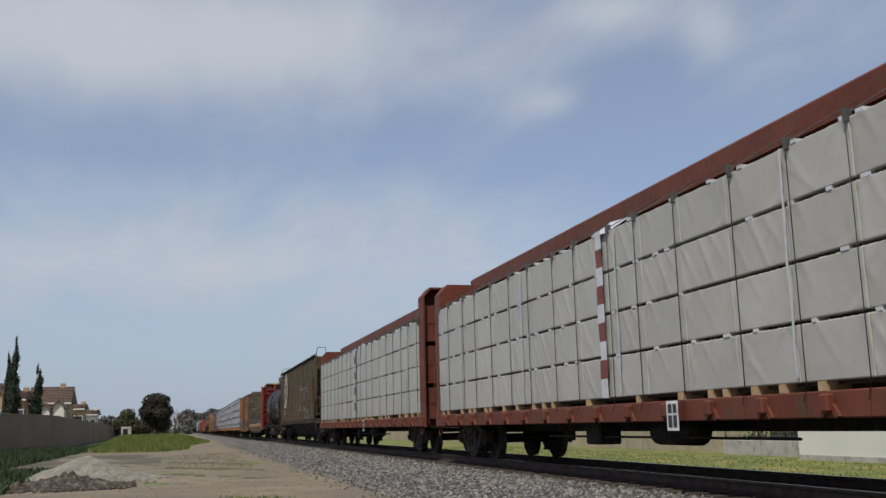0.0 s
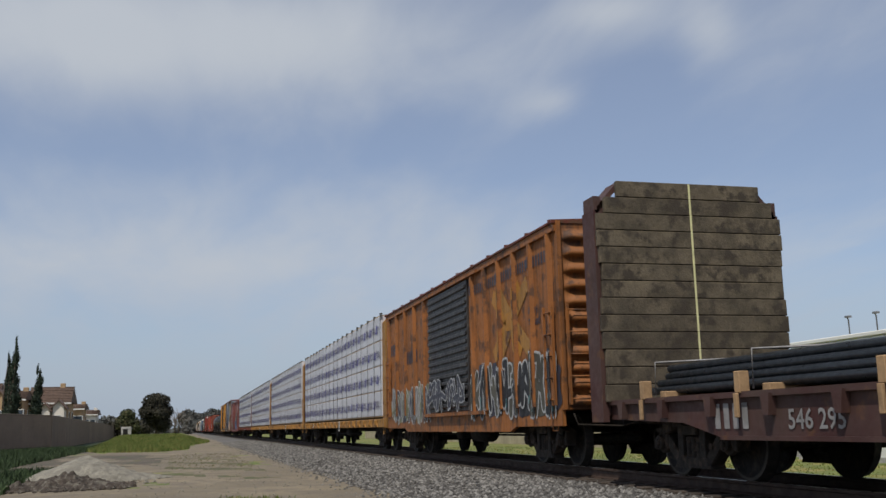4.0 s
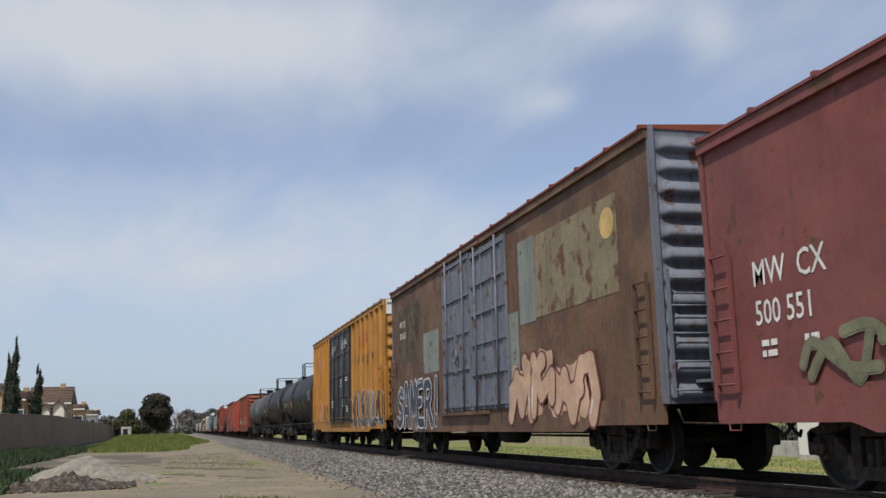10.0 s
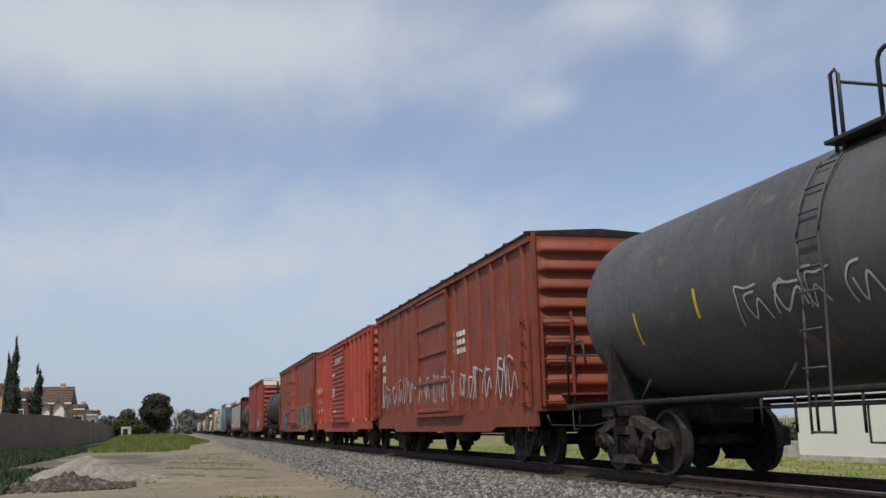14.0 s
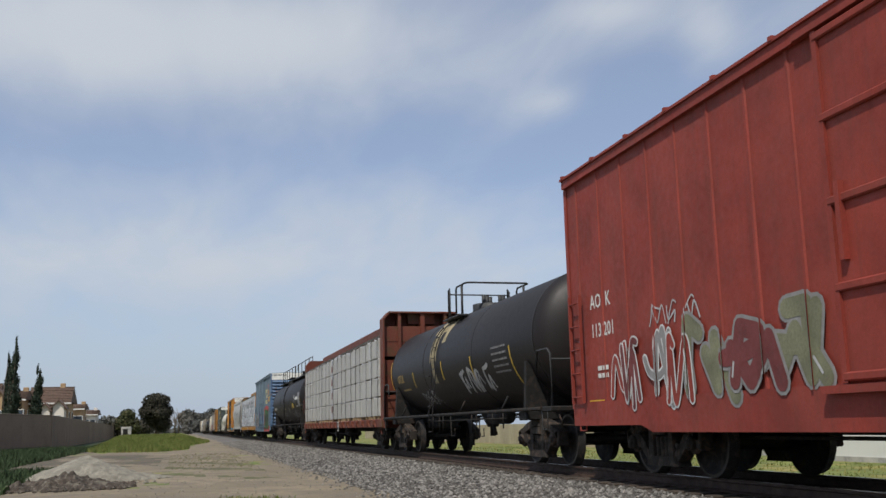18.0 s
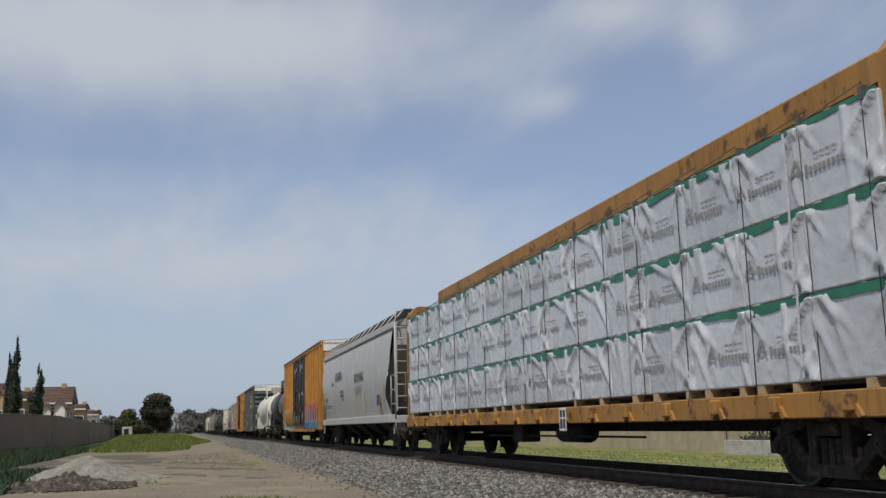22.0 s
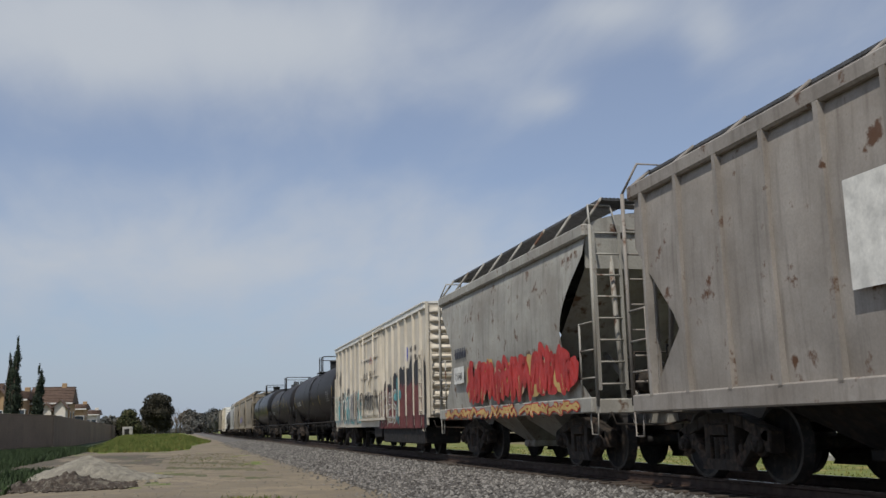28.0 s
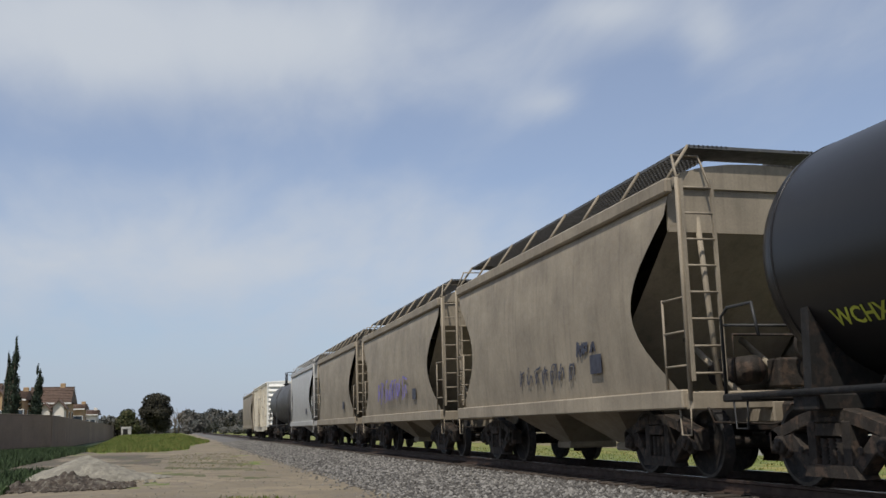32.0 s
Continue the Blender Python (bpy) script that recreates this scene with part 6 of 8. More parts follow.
    g = Geo()
    patch((-8.1, -5.4), (2.65, 4.3), HW + .006, g)
    part("paint_patch", g, M["olive"], c, "olive repaint patch")
    g = Geo()
    patch((4.1, 7.8), (2.75, 4.3), HW + .006, g)
    part("paint_patch", g, M["pale_olive"], c, "faded pale olive patch streaked with rust")
    g = Geo()
    patch((3.2, 4.1), (2.7, 4.35), HW + .007, g)
    part("paint_patch", g, M["pale_teal"], c, "pale teal repaint strip")
    g = Geo()
    patch((-4.9, -3.2), (2.2, 3.3), HW + .006, g), patch((2.5, 3.1), (1.1, 3.0), HW + .006, g)
    part("paint_patch", g, M["pale_teal"], c, "pale worn repaint patches")
    g = Geo()
    g.poly([(-HW - .012, -(7.45 + .27 * math.cos(t)), 3.88 + .25 * math.sin(t)) for t in (2 * math.pi * k / 24 for k in range(24))][::-1])
    part("painted_disc", g, M["g_gold"], c)
    graffiti(-8.3, -3.0, .72, 2.1, HW + .012, ("g_white", "g_black", "ink_dark", "g_silver"), c, 8, 41, .20, word="SAMER!")
    graffiti(2.7, 6.4, .72, 2.3, HW + .012, ("g_maroon", "g_peach", "g_peach", "g_white"), c, 4, 42, .55, True)
    yellow_box(247.6, 265.7, "66  2315", 51, ("g_white", "ink_dark", "ink_grey", "ink_dark", "g_silver"), 0)
    # three black tank cars
    st = ((-7.85, 2.48, .95), (-4.0, 2.48, .46), (-1.85, 2.48, .46), (1.27, 2.48, .48), (3.67, 2.5, .48), (7.2, 2.3, 1.1))
    for s0, s1, num in ((266.5, 283.4, "101778"), (284.1, 300.9, "101046")):
        tank("tank_car", "long black tank car with white number and yellow strips", s0, s1, "tank", 1.44, 2.60, strips=st, number="SKSX " + num, num_u=-6.82, sq=.98,
             bars=((-6.9, 2.38, 1.5, 2, .06, "ink_grey"), (1.45, 2.60, .7, 5, .05, "ink_grey"), (3.1, 2.45, .8, 2, .05, "ink_grey")),
             panel=((-2.8, 2.55, .62, .42, "ink_orange"), (6.0, 2.75, .9, .5, "ink_grey")))
        plate_rows(CARS[-1][0])
    c, L, R, zc = tank("tank_car", "faded grey tank car streaked with white", 302.0, 318.3, "tank_grey", 1.415, 2.57, strips=((-5.4, 2.4, .5), (-3.6, 2.6, .4), (.3, 2.7, .45), (3.4, 2.4, .9)),
                       panel=((2.2, 2.6, 1.1, .7, "ink_grey"),), bars=((2.3, 3.15, .9, 5, .06, "ink_white"),))
    scrawl(-2.6, 2.0, 1.9, 2.4, 1.4, "g_silver", c, 7, 8, .03, "", R, zc)
    # red boxcars
    c, L = boxcar("boxcar", "worn oxide red boxcar with scribbled sides", 319.6, 335.0, 4.45, M["oxide"], M["under"], M["oxide"], "panel", M["oxide"], posts=spread(-7.2, -2.2, 6) + spread(2.2, 7.2, 6),
                  ribs=9, door_u=(-1.7, 1.6), post_d=.06)
    scrawl(-7.0, 7.0, 1.3, 2.2, HW + .07, "g_silver", c, 16, 5, .05)
    data_bars([(-6.9, 2.9, .8, 3, .2), (2.2, 2.9, .8, 3, .12)], HW + .012, "ink_white", c)
    c, L = boxcar("boxcar", "bright red boxcar with corrugated door", 336.4, 350.9, 4.40, M["bright_red"], M["bright_red"], M["bright_red"], "corrugated", M["bright_red"],
                  posts=spread(-6.9, -2.4, 6) + spread(2.2, 6.9, 6), ribs=10, door_u=(-1.85, 1.5), post_d=.09, post_w=.10)
    mark(c, "14 04", -6.1, 1.92, .34, "ink_white", HW + .012)
    mark(c, "CLOSE AND LOCK DOORS\nBEFORE MOVING CAR", -.7, 3.62, .15, "ink_white", HW + .105)
    data_bars([(-6.2, 2.4, .5, 1, .26), (-5.3, 2.4, .5, 1, .26), (-1.4, 3.0, .7, 1, .1), (-1.4, 2.4, .6, 3, .08), (-1.2, 1.45, .8, 1, .08), (-6.0, 1.6, .35, 2, .06), (-5.0, 1.6, .35, 2, .06)], HW + .108, "ink_white", c)
    g = Geo()
    for u in (-6.2, -4.3, -2.2, .6, 3.4, 6.2):
        patch((u, u + .4), (1.02, 1.16), HW + .04, g)
    part("reflective_strip", g, M["ink_yellow"], c)
    c, L = boxcar("boxcar", "oxide red boxcar with orange door and olive graffiti", 352.4, 370.4, 4.64, M["oxide"], M["under"], M["oxide"], "panel", M["bright_red"], posts=spread(-8.5, -4.6, 3) + spread(2.2, 8.6, 5), post_d=.03, post_w=.06,
                  ribs=8, door_u=(-1.45, 1.0), band=False)
    part("door", Geo().bevel_box(-HW - .045, -HW, 1.55, 4.0, 1.12, 4.34, .012), M["oxide"], c)
    for k in range(6):
        z = 1.2 + k * .62
        part("door_rib", Geo().bevel_box(-HW - .09, -HW - .04, 1.57, 3.98, z - .04, z + .04, .012), M["oxide"], c)
    graffiti(1.8, 8.6, .72, 2.15, HW + .012, ("g_silver", "g_grime", "g_olive", "g_grime", "g_white"), c, 13, 61, .40, True)
    graffiti(-6.4, -4.2, .72, 1.95, HW + .04, ("g_white", "g_blue", "g_black", "g_blue", "g_silver"), c, 5, 62, .30, True)
    data_bars([(-7.9, 1.95, .5, 2, .16), (-7.1, 1.95, .5, 2, .16)], HW + .012, "ink_grey", c)
    tank("tank_car", "black tank car with yellow strips on a brown-dusted frame", 371.7, 385.3, "tank_dusty", 1.34, 2.49,
         strips=((-6.15, 2.2, .8), (-3.43, 2.42, .46), (-2.05, 2.42, .46), (.27, 2.42, .48), (2.46, 2.42, .48), (4.8, 2.42, .48)), bars=((-5.0, 2.30, 1.3, 1, .22, "ink_grey"),))
    c, L = boxcar("boxcar", "red high boxcar with white end band and silver graffiti", 386.3, 404.2, 5.02, M["red"], M["red"], M["red"], "panel", M["red"],
                  posts=spread(-8.5, -2.4, 8) + spread(2.3, 8.5, 8), ribs=9, band=True, door_u=(-1.85, 1.8), post_d=.02, post_w=.04)
    mark(c, "113 201", -8.1, 2.14, .30, "ink_white", sq=.9)
    mark(c, "AO  K", -8.1, 2.60, .32, "ink_white", sq=.9)
    data_bars([(5.9, 2.15, .2, 7, .07), (6.25, 2.15, .2, 7, .07), (6.7, 2.2, .5, 4, .07), (5.95, 1.4, .4, 3, .07), (-7.9, 1.6, .4, 2, .07)], HW + .012, "ink_white", c)
    graffiti(3.0, 5.9, .75, 1.95, HW + .012, ("g_black", "ink_grey", "g_silver", "g_white"), c, 6, 71, .2)
    scrawl(1.9, 4.4, 1.0, 2.1, HW + .012, "g_silver", c, 3, 73, .03)
    graffiti(-7.4, -4.9, .95, 2.1, HW + .012, ("g_white", "g_maroon", "red", "ink_grey", "g_white"), c, 6, 73, .14)
    graffiti(-5.0, -1.9, .95, 2.2, HW + .012, ("ink_grey", "g_olive", "g_maroon", "g_olive", "g_silver"), c, 4, 74, .3)
    scrawl(-6.0, -4.6, 2.05, 2.45, HW + .012, "g_silver", c, 3, 75, .03)
    g = Geo()
    patch((6.8, 7.3), (1.25, 1.6), HW + .012, g)
    part("notice_plate", g, M["ink_black"], c)
    g = Geo()
    patch((7.6, 8.1), (.90, 1.04), HW + .04, g), patch((-8.3, -7.7), (1.0, 1.14), HW + .012, g)
    part("reflective_strip", g, M["ink_yellow"], c)
    c, L, R, zc = tank("tank_car", "black tank car with a tan spill and silver lettering", 405.4, 420.95, "tank", 1.34, 2.49, dome=False, shell=(-7.3, 7.2), number="UTLX", num_u=-5.8, num_col="g_gold", num_z=-.37, sq=1.0,
                       strips=((-6.75, 2.55, .9), (-3.7, 2.5, .45), (-.4, 2.55, .5), (2.3, 2.4, .6), (5.2, 2.1, 1.0)), bars=((4.0, 3.0, 1.0, 5, .08, "ink_grey"), (-5.4, 2.45, 1.0, 1, .10, "g_gold")))
    g = Geo()
    for a0, a1, u0, u1 in ((0, 80, -1.55, -.85), (35, 86, -1.75, -.1), (20, 70, -.5, -.15), (-25, 10, -1.35, -1.0)):
        n = 10
        for k in range(n):
            q = [math.radians(a0 + (a1 - a0) * (k + e) / n) for e in (0, 1)]
            r = R + .005
            g.poly([(-r * math.cos(q[0]), -u0, zc + r * math.sin(q[0])), (-r * math.cos(q[0]), -u1, zc + r * math.sin(q[0])), (-r * math.cos(q[1]), -u1, zc + r * math.sin(q[1])), (-r * math.cos(q[1]), -u0, zc + r * math.sin(q[1]))])
    part("spill_stain", g, M["spill"], c, "tan spill running down from the manway")
    scrawl(1.15, 3.6, 1.5, 2.2, 1.4, "g_silver", c, 4, 16, .09, "", R, zc)
    scrawl(-3.4, -1.9, 1.35, 1.8, 1.4, "g_silver", c, 3, 9, .04, "", R, zc)
    centerbeam("centerbeam_car", "brown centre-beam car with crumpled grey-wrapped lumber", 420.9, 443.0, M["brown"], 4, 3.80, seed=23, wavy=.03)
    # long pressure tank
    c, L, R, zc = tank("tank_car", "long black pressure tank car with full-length top railing", 444.1, 463.3, "tank", 1.46, 2.62, plat=(-2.0, 1.0), rail=None, ladder_u=-.2,
                       strips=((-5.9, 2.4, .35), (-3.0, 2.4, .35), (-.6, 2.45, .4), (3.3, 2.45, .5), (5.95, 2.4, .5), (8.3, 2.3, .8)), number="HOMX 199041", num_u=-8.1, sq=.98, num_z=-.52,
                       panel=((3.95, 2.52, .8, .28, "ink_yellow"), (6.1, 2.95, 1.2, .17, "ink_white"), (7.3, 2.55, .9, .8, "ink_grey")),
                       bars=((-8.0, 2.3, 1.8, 2, .06, "ink_grey"),))
    top = zc + R
    g = Geo()
    for x in (-.72, .72):
        zl = zc + math.sqrt(R * R - .6 ** 2)
        g.tube([(x, -8.6, zl), (x, -8.6, zl + .95), (x, -1.0, zl + .95), (x, -.95, zl + .6)], .024, 6)
        g.tube([(x, .2, zl + .5), (x, .2, zl + .95), (x, 8.6, zl + .95), (x, 8.6, zl)], .024, 6)
        for y in (-6.9, -5.0, -3.2, -1.4, .6, 2.4, 4.2, 5.9, 7.4):
            g.tube([(x, y, zl), (x, y, zl + .95)], .028, 6)
        g.box(x - .06, x + .30, -8.7, 8.7, zl - .03, zl + .02) if x > 0 else g.box(x - .30, x + .06, -8.7, 8.7, zl - .03, zl + .02)
    part("handrail", g, M["dark"], c, "full-length top railing and walkway")
    g = Geo()
    for y in (1.6, 1.0, .4, -.2):
        g.prism_y([(-.3, top - .2), (-1.05, top - .55), (-1.05, top - .15), (-.5, top + .05)], y - .06, y + .06)
    g.box(-1.08, -.3, -.3, 1.7, top + .0, top + .05)
    part("valve_guard", g, M["dark"], c)
    part("lettering", on_tank(letters("LIQUEFIED\nPETROLEUM\nGAS", .16, M["ink_white"], .75, .004), 5.25, 2.66, R, zc), None, c)
    part("lettering", on_tank(letters("NON-ODORIZED", .15, M["ink_white"], .75, .003), 6.1, 2.1, R, zc), None, c)
    scrawl(1.3, 2.1, 1.78, 2.2, 1.4, "ink_grey", c, 2, 17, .05, "", R, zc)
    scrawl(2.5, 6.2, 1.45, 1.95, 1.4, "ink_grey", c, 6, 19, .06, "", R, zc)
    scrawl(-2.4, -.9, 1.6, 1.85, 1.4, "ink_grey", c, 5, 20, .03, "", R, zc)
    # blue boxcar
    c, L = boxcar("boxcar", "weathered blue boxcar with white end band and bright graffiti", 464.7, 480.5, 5.05, M["blue"], M["blue"], M["blue_end"], "plug", M["blue"], ribs=14, band=True, door_u=(-2.7, 1.9), notch=2.3)
    blocks(c, 5.47, 2.95, "ink_red", "ink_yellow", .38)
    data_bars([(3.0, 3.68, 2.1, 1, .30), (3.7, 3.26, 1.4, 1, .30), (3.0, 2.84, 2.1, 1, .30)], HW + .012, "ink_cream", c)
    g = Geo()
    patch((2.1, 7.3), (.66, 2.4), HW + .033, g)
    g.poly([(-HW - .033, -2.1, 2.4), (-HW - .033, -7.3, 2.4), (-HW - .033, -6.9, 2.62), (-HW - .033, -6.0, 2.55), (-HW - .033, -4.6, 2.66), (-HW - .033, -2.8, 2.58)])
    part("graffiti", drape(g, c), M["g_red"], c, "red graffiti background")
    graffiti(2.5, 6.8, .80, 2.45, HW + .036, ("g_black", "g_lgreen", "g_green", "g_dgreen", "g_dgreen", "g_green", "g_white"), c, 8, 81, .60, word="IIIIIII", bands=True, fatness=.58)
    graffiti(-7.7, -2.9, .95, 2.35, HW + .012, ("g_silver", "ink_grey", "g_teal", "g_grime", "g_purple", "ink_grey", "g_blue", "g_white"), c, 12, 82, .30, True)
    g = Geo()
    for k, (u, z, w2, h2) in enumerate(((-2.5, 1.3, .5, .5), (-1.9, 1.15, .4, .95), (-1.2, 1.75, .7, .35), (-.2, 1.8, .5, .4), (.6, 1.3, .6, .6), (1.3, 1.9, .5, .3), (-.6, 1.15, .3, .4))):
        patch((u, u + w2), (z, z + h2), HW + .058 + .0004 * k, g, k % 3)
    part("graffiti", g, [M["g_teal"], M["g_blue"], M["ink_grey"]], c, "teal and dark blue sprayed blocks on the door")
    scrawl(1.2, 1.8, 1.2, 1.6, HW + .062, "g_teal", c, 2, 86, .03)
    # yellow centre-beam car
    centerbeam("centerbeam_car", "yellow centre-beam car with crumpled silver wrap and green edges", 482.2, 503.8, M["yellow_ochre"], 3, 3.95, "wrap_silver", 16, 4.42, 4.85, False, .06, 33, print_green, False)
    # grey hopper
    c, L = hopper("hopper_car", "clean grey covered hopper car with black lettering", 505.1, 521.5, M["hopper_grey"], 4.0, 4.50, 1.0, .35, "low", 0, 4, 1.12, bulge=.15)
    o = 1.635
    mark(c, "GROWING", 1.15, 2.48, .46, "ink_black", o, .88, .008)
    mark(c, "together", 1.2, 2.10, .46, "ink_grey", o, .95)
    data_bars([(-3.6, 2.75, 1.7, 1, .34)], o, "ink_dark", c)
    mark(c, "96067", -6.75, 1.93, .28, "ink_black", o - .03)
    mark(c, "AGHX", -6.9, 2.3, .34, "ink_black", o - .03)
    data_bars([(-6.5, 1.72, 1.8, 2, .05), (-2.2, 2.2, .7, 2, .10), (-4.6, 2.6, .4, 1, .12)], o, "ink_dark", c)
    g = Geo()
    for u, z in ((-7.0, 1.35), (.9, 1.25), (3.3, 1.25), (6.85, 1.35)):
        g.poly([(-o - .01, -u, z), (-o - .01, -u - .09, z), (-o, -u + .10, z + .9 - .3 * (abs(u) < 3)), (-o, -u + .18, z + .9 - .3 * (abs(u) < 3))])
    part("reflective_strip", g, M["ink_yellow"], c)
    g = Geo()
    patch((5.85, 6.35), (1.5, 1.85), o + .005, g)
    part("notice_plate", g, M["ink_dark"], c)
    yellow_box(522.4, 540.7, "66  3492", 55, ("g_dgreen", "g_pink", "g_purple", "g_cyan", "g_green"), 1)
    # grey and white tank cars
    c, L, R, zc = tank("tank_car", "grey tank car with a black band and yellow notice", 541.8, 554.9, "tank_mid", 1.29, 2.44, dome=False,
                       strips=((-2.6, 2.4, .42), (-.25, 2.45, .45), (2.4, 2.5, .5), (5.6, 2.2, .8)), panel=((1.5, 2.62, .75, .26, "ink_yellow"), (1.6, 2.35, .4, .2, "ink_black")),
                       number="JRSX 11172", num_u=-5.3, num_col="ink_grey", bars=((-5.0, 2.1, 1.6, 2, .06, "ink_grey"),))
    g = Geo().lathe_y([(-1.1, R), (-1.1, R + .012), (1.7, R + .012), (1.7, R)], 0, zc, 56)
    part("tank_band", g, M["tank"], c, "black painted band")
    c, L, R, zc = tank("tank_car", "dirty white tank car with dome and white railings", 555.9, 569.5, "tank_white", 1.31, 2.46, gear="big",
                       strips=((-3.9, 2.4, .5), (-2.2, 2.5, .5), (1.6, 2.6, .6), (5.0, 2.1, 1.1)), panel=((1.0, 2.6, .75, .34, "ink_yellow"), (3.7, 2.75, 1.2, .75, "ghost")),
                       number="DCLX 4143", num_u=-5.4, num_col="ink_dark")
    # green boxcar
    c, L = boxcar("boxcar", "dark green boxcar with pale squares and silver graffiti", 571.3, 586.2, 5.0, M["green"], M["green_door"], M["green_end"], "panel", M["green_door"],
                  posts=spread(-7.0, -3.6, 6) + spread(2.7, 6.7, 6), ribs=8, band=True, door_u=(-3.1, 2.35), post_d=.05, post_w=.06, notch=2.2)
    part("door_stile", Geo().box(-HW - .12, -HW - .05, .35, .5, 1.12, 4.7), M["green_door"], c)
    data_bars([(3.55, 3.82, 1.62, 1, .33), (4.1, 3.36, 1.05, 1, .33), (3.55, 2.88, 1.6, 1, .33)], HW + .058, "ink_cream", c)
    blocks(c, 5.44, 2.95, "ink_pink", "ink_cream", .40)
    ground_piece(c, 1.75, 7.05, .70, (1.75, 2.15, 1.95, 2.3, 2.15, 2.4, 2.1, 2.3), HW + .034, "g_chrome", "silver sprayed background")
    graffiti(2.0, 6.6, .95, 2.2, HW + .036, ("g_black", "g_chrome", "g_silver", "g_chrome", "g_white"), c, 6, 91, .5, fatness=.32)
    scrawl(2.2, 6.9, .72, .95, HW + .06, "g_black", c, 12, 95, .03)
    scrawl(2.6, 6.4, 1.15, 2.0, HW + .062, "g_black", c, 7, 96, .045)
    ground_piece(c, -5.6, 1.75, .70, (1.75, 1.95, 1.8, 1.9, 1.55, 1.7, 1.85, 1.6), HW + .112, "g_moss", "moss green sprayed background")
    graffiti(-5.2, -2.2, .85, 2.05, HW + .115, ("g_white", "g_black", "g_maroon", "g_silver"), c, 5, 93, .28, fatness=.22)
    for k, (u, z, w2, h2, m) in enumerate(((-1.9, 1.3, .3, .35, "g_blue"), (-1.2, 1.5, .45, .2, "g_lime"), (-.4, 1.2, .35, .3, "g_silver"), (.4, 1.35, .5, .3, "g_silver"), (1.0, 1.5, .5, .35, "g_grime"))):
        g = Geo()
        g.poly([(-HW - .114 - .0004 * k, -(u + w2 * (.5 + .5 * math.cos(t) * (1 + .2 * math.sin(3 * t + k)))), z + h2 * (.5 + .5 * math.sin(t))) for t in (math.pi * m2 / 6 for m2 in range(12))][::-1])
        part("paint_patch", g, M[m], c)
    graffiti(6.0, 7.3, .95, 2.3, HW + .012, ("g_olive", "g_blue", "g_lime", "g_silver", "g_olive"), c, 4, 93, .25)
    graffiti(-7.3, -6.2, .95, 2.0, HW + .012, ("g_olive", "g_blue", "g_lime", "g_olive"), c, 3, 94, .3)
    mark(c, "67836", -6.3, 1.66, .26, "ink_white", HW + .055)
    front = next(o for o in c.children if o.name.startswith("end_wall"))
    for k, (u0, u1, z0, z1, m, n) in enumerate(((-.95, .5, 3.75, 3.98, "g_black", 4), (-1.15, .9, 3.15, 3.4, "g_black", 7), (-1.25, -.7, 2.1, 2.25, "g_lime", 3), (-.6, .1, 1.6, 1.8, "ink_white", 3))):
        scrawl(u0, u1, z0, z1, .135, m, front, n, 97 + k, .025).matrix_basis = pose(0, 0, 0, 0, 0, 90)
    # yellow boxcar with rails
    c, L = boxcar("boxcar", "yellow boxcar with side rails and dark double doors", 587.9, 603.2, 5.0, M["yellow"], M["yellow"], M["yellow"], "double", M["black_door"],
                  posts=spread(-7.3, -3.2, 7) + spread(1.9, 7.2, 8), ribs=8, band=True, door_u=(-2.8, 1.55), post_d=.09,
                  horiz=[(z, a, b) for z in (1.75, 2.9, 4.1) for a, b in ((-7.4, -2.9), (1.7, 7.4))], notch=2.2)
    data_bars([(2.1, 3.05, 4.1, 1, .22)], HW + .012, "ink_dark", c, low=True)
    g = Geo()
    patch((3.6, 4.3), (3.95, 4.05), HW + .012, g), patch((3.85, 4.0), (3.55, 4.0), HW + .012, g), patch((4.4, 4.9), (3.95, 4.05), HW + .012, g)
    part("painted_sign", drape(g, c), M["ink_red"], c)
    x_sign(c, -6.7, 3.1, .9, 1.0, ("ink_rblue", "ink_red"), HW + .012)
    # hoppers
    c, L = hopper("hopper_car", "grey ribbed covered hopper car with a small placard", 604.2, 618.0, M["hopper_ribbed"], 4.15, 4.5, 1.2, .4, "angle", 13, 3, 1.12, bulge=.04)
    g = Geo()
    patch((-1.7, -1.0), (2.0, 3.1), 1.58, g)
    part("placard", g, M["ink_white"], c, "white placard")
    c, L = hopper("hopper_car", "cement-stained hopper car with red and gold graffiti", 619.2, 629.2, M["hopper_cement"], 3.95, 4.50, 1.2, .30, "curve", 0, 2, 1.14, bulge=.08)
    mark(c, "11141", -3.18, 1.84, .26, "ink_black", 1.588)
    g = Geo()
    patch((-3.28, -2.42), (1.76, 2.15), 1.58, g)
    part("placard", g, M["ink_white"], c, "white number board")
    data_bars([(-3.2, 2.35, .9, 1, .24)], 1.57, "ink_dark", c)
    graffiti(-2.1, 4.2, 1.2, 2.25, 1.565, ("g_red", "g_gold", "g_red", "g_peach", "g_red", "g_gold"), c, 16, 101, .17, True)
    graffiti(-4.2, 4.2, .92, 1.18, 1.56, ("g_red", "g_gold", "g_red", "g_white"), c, 16, 102, .3)
    # reefer
    c, L = boxcar("refrigerator_car", "dirty white refrigerator car with graffiti along its base", 630.7, 647.3, 4.22, M["white_car"], M["white_band"], M["white_car"], "plug", M["white_car"],
                  posts=spread(-7.5, -2.25, 6) + [1.95, 2.3, 2.94, 3.85, 4.8, 5.8, 6.8, 7.7], ribs=12, door_u=(-1.7, 1.65), reefer=True, post_d=.07, post_w=.06, sill=.80, lift=.82)
    g = Geo()
    patch((-6.15, -4.25), (1.52, 1.92), HW + .052, g)
    part("number_board", drape(g, c), M["white_band"], c, "pale board behind the number")
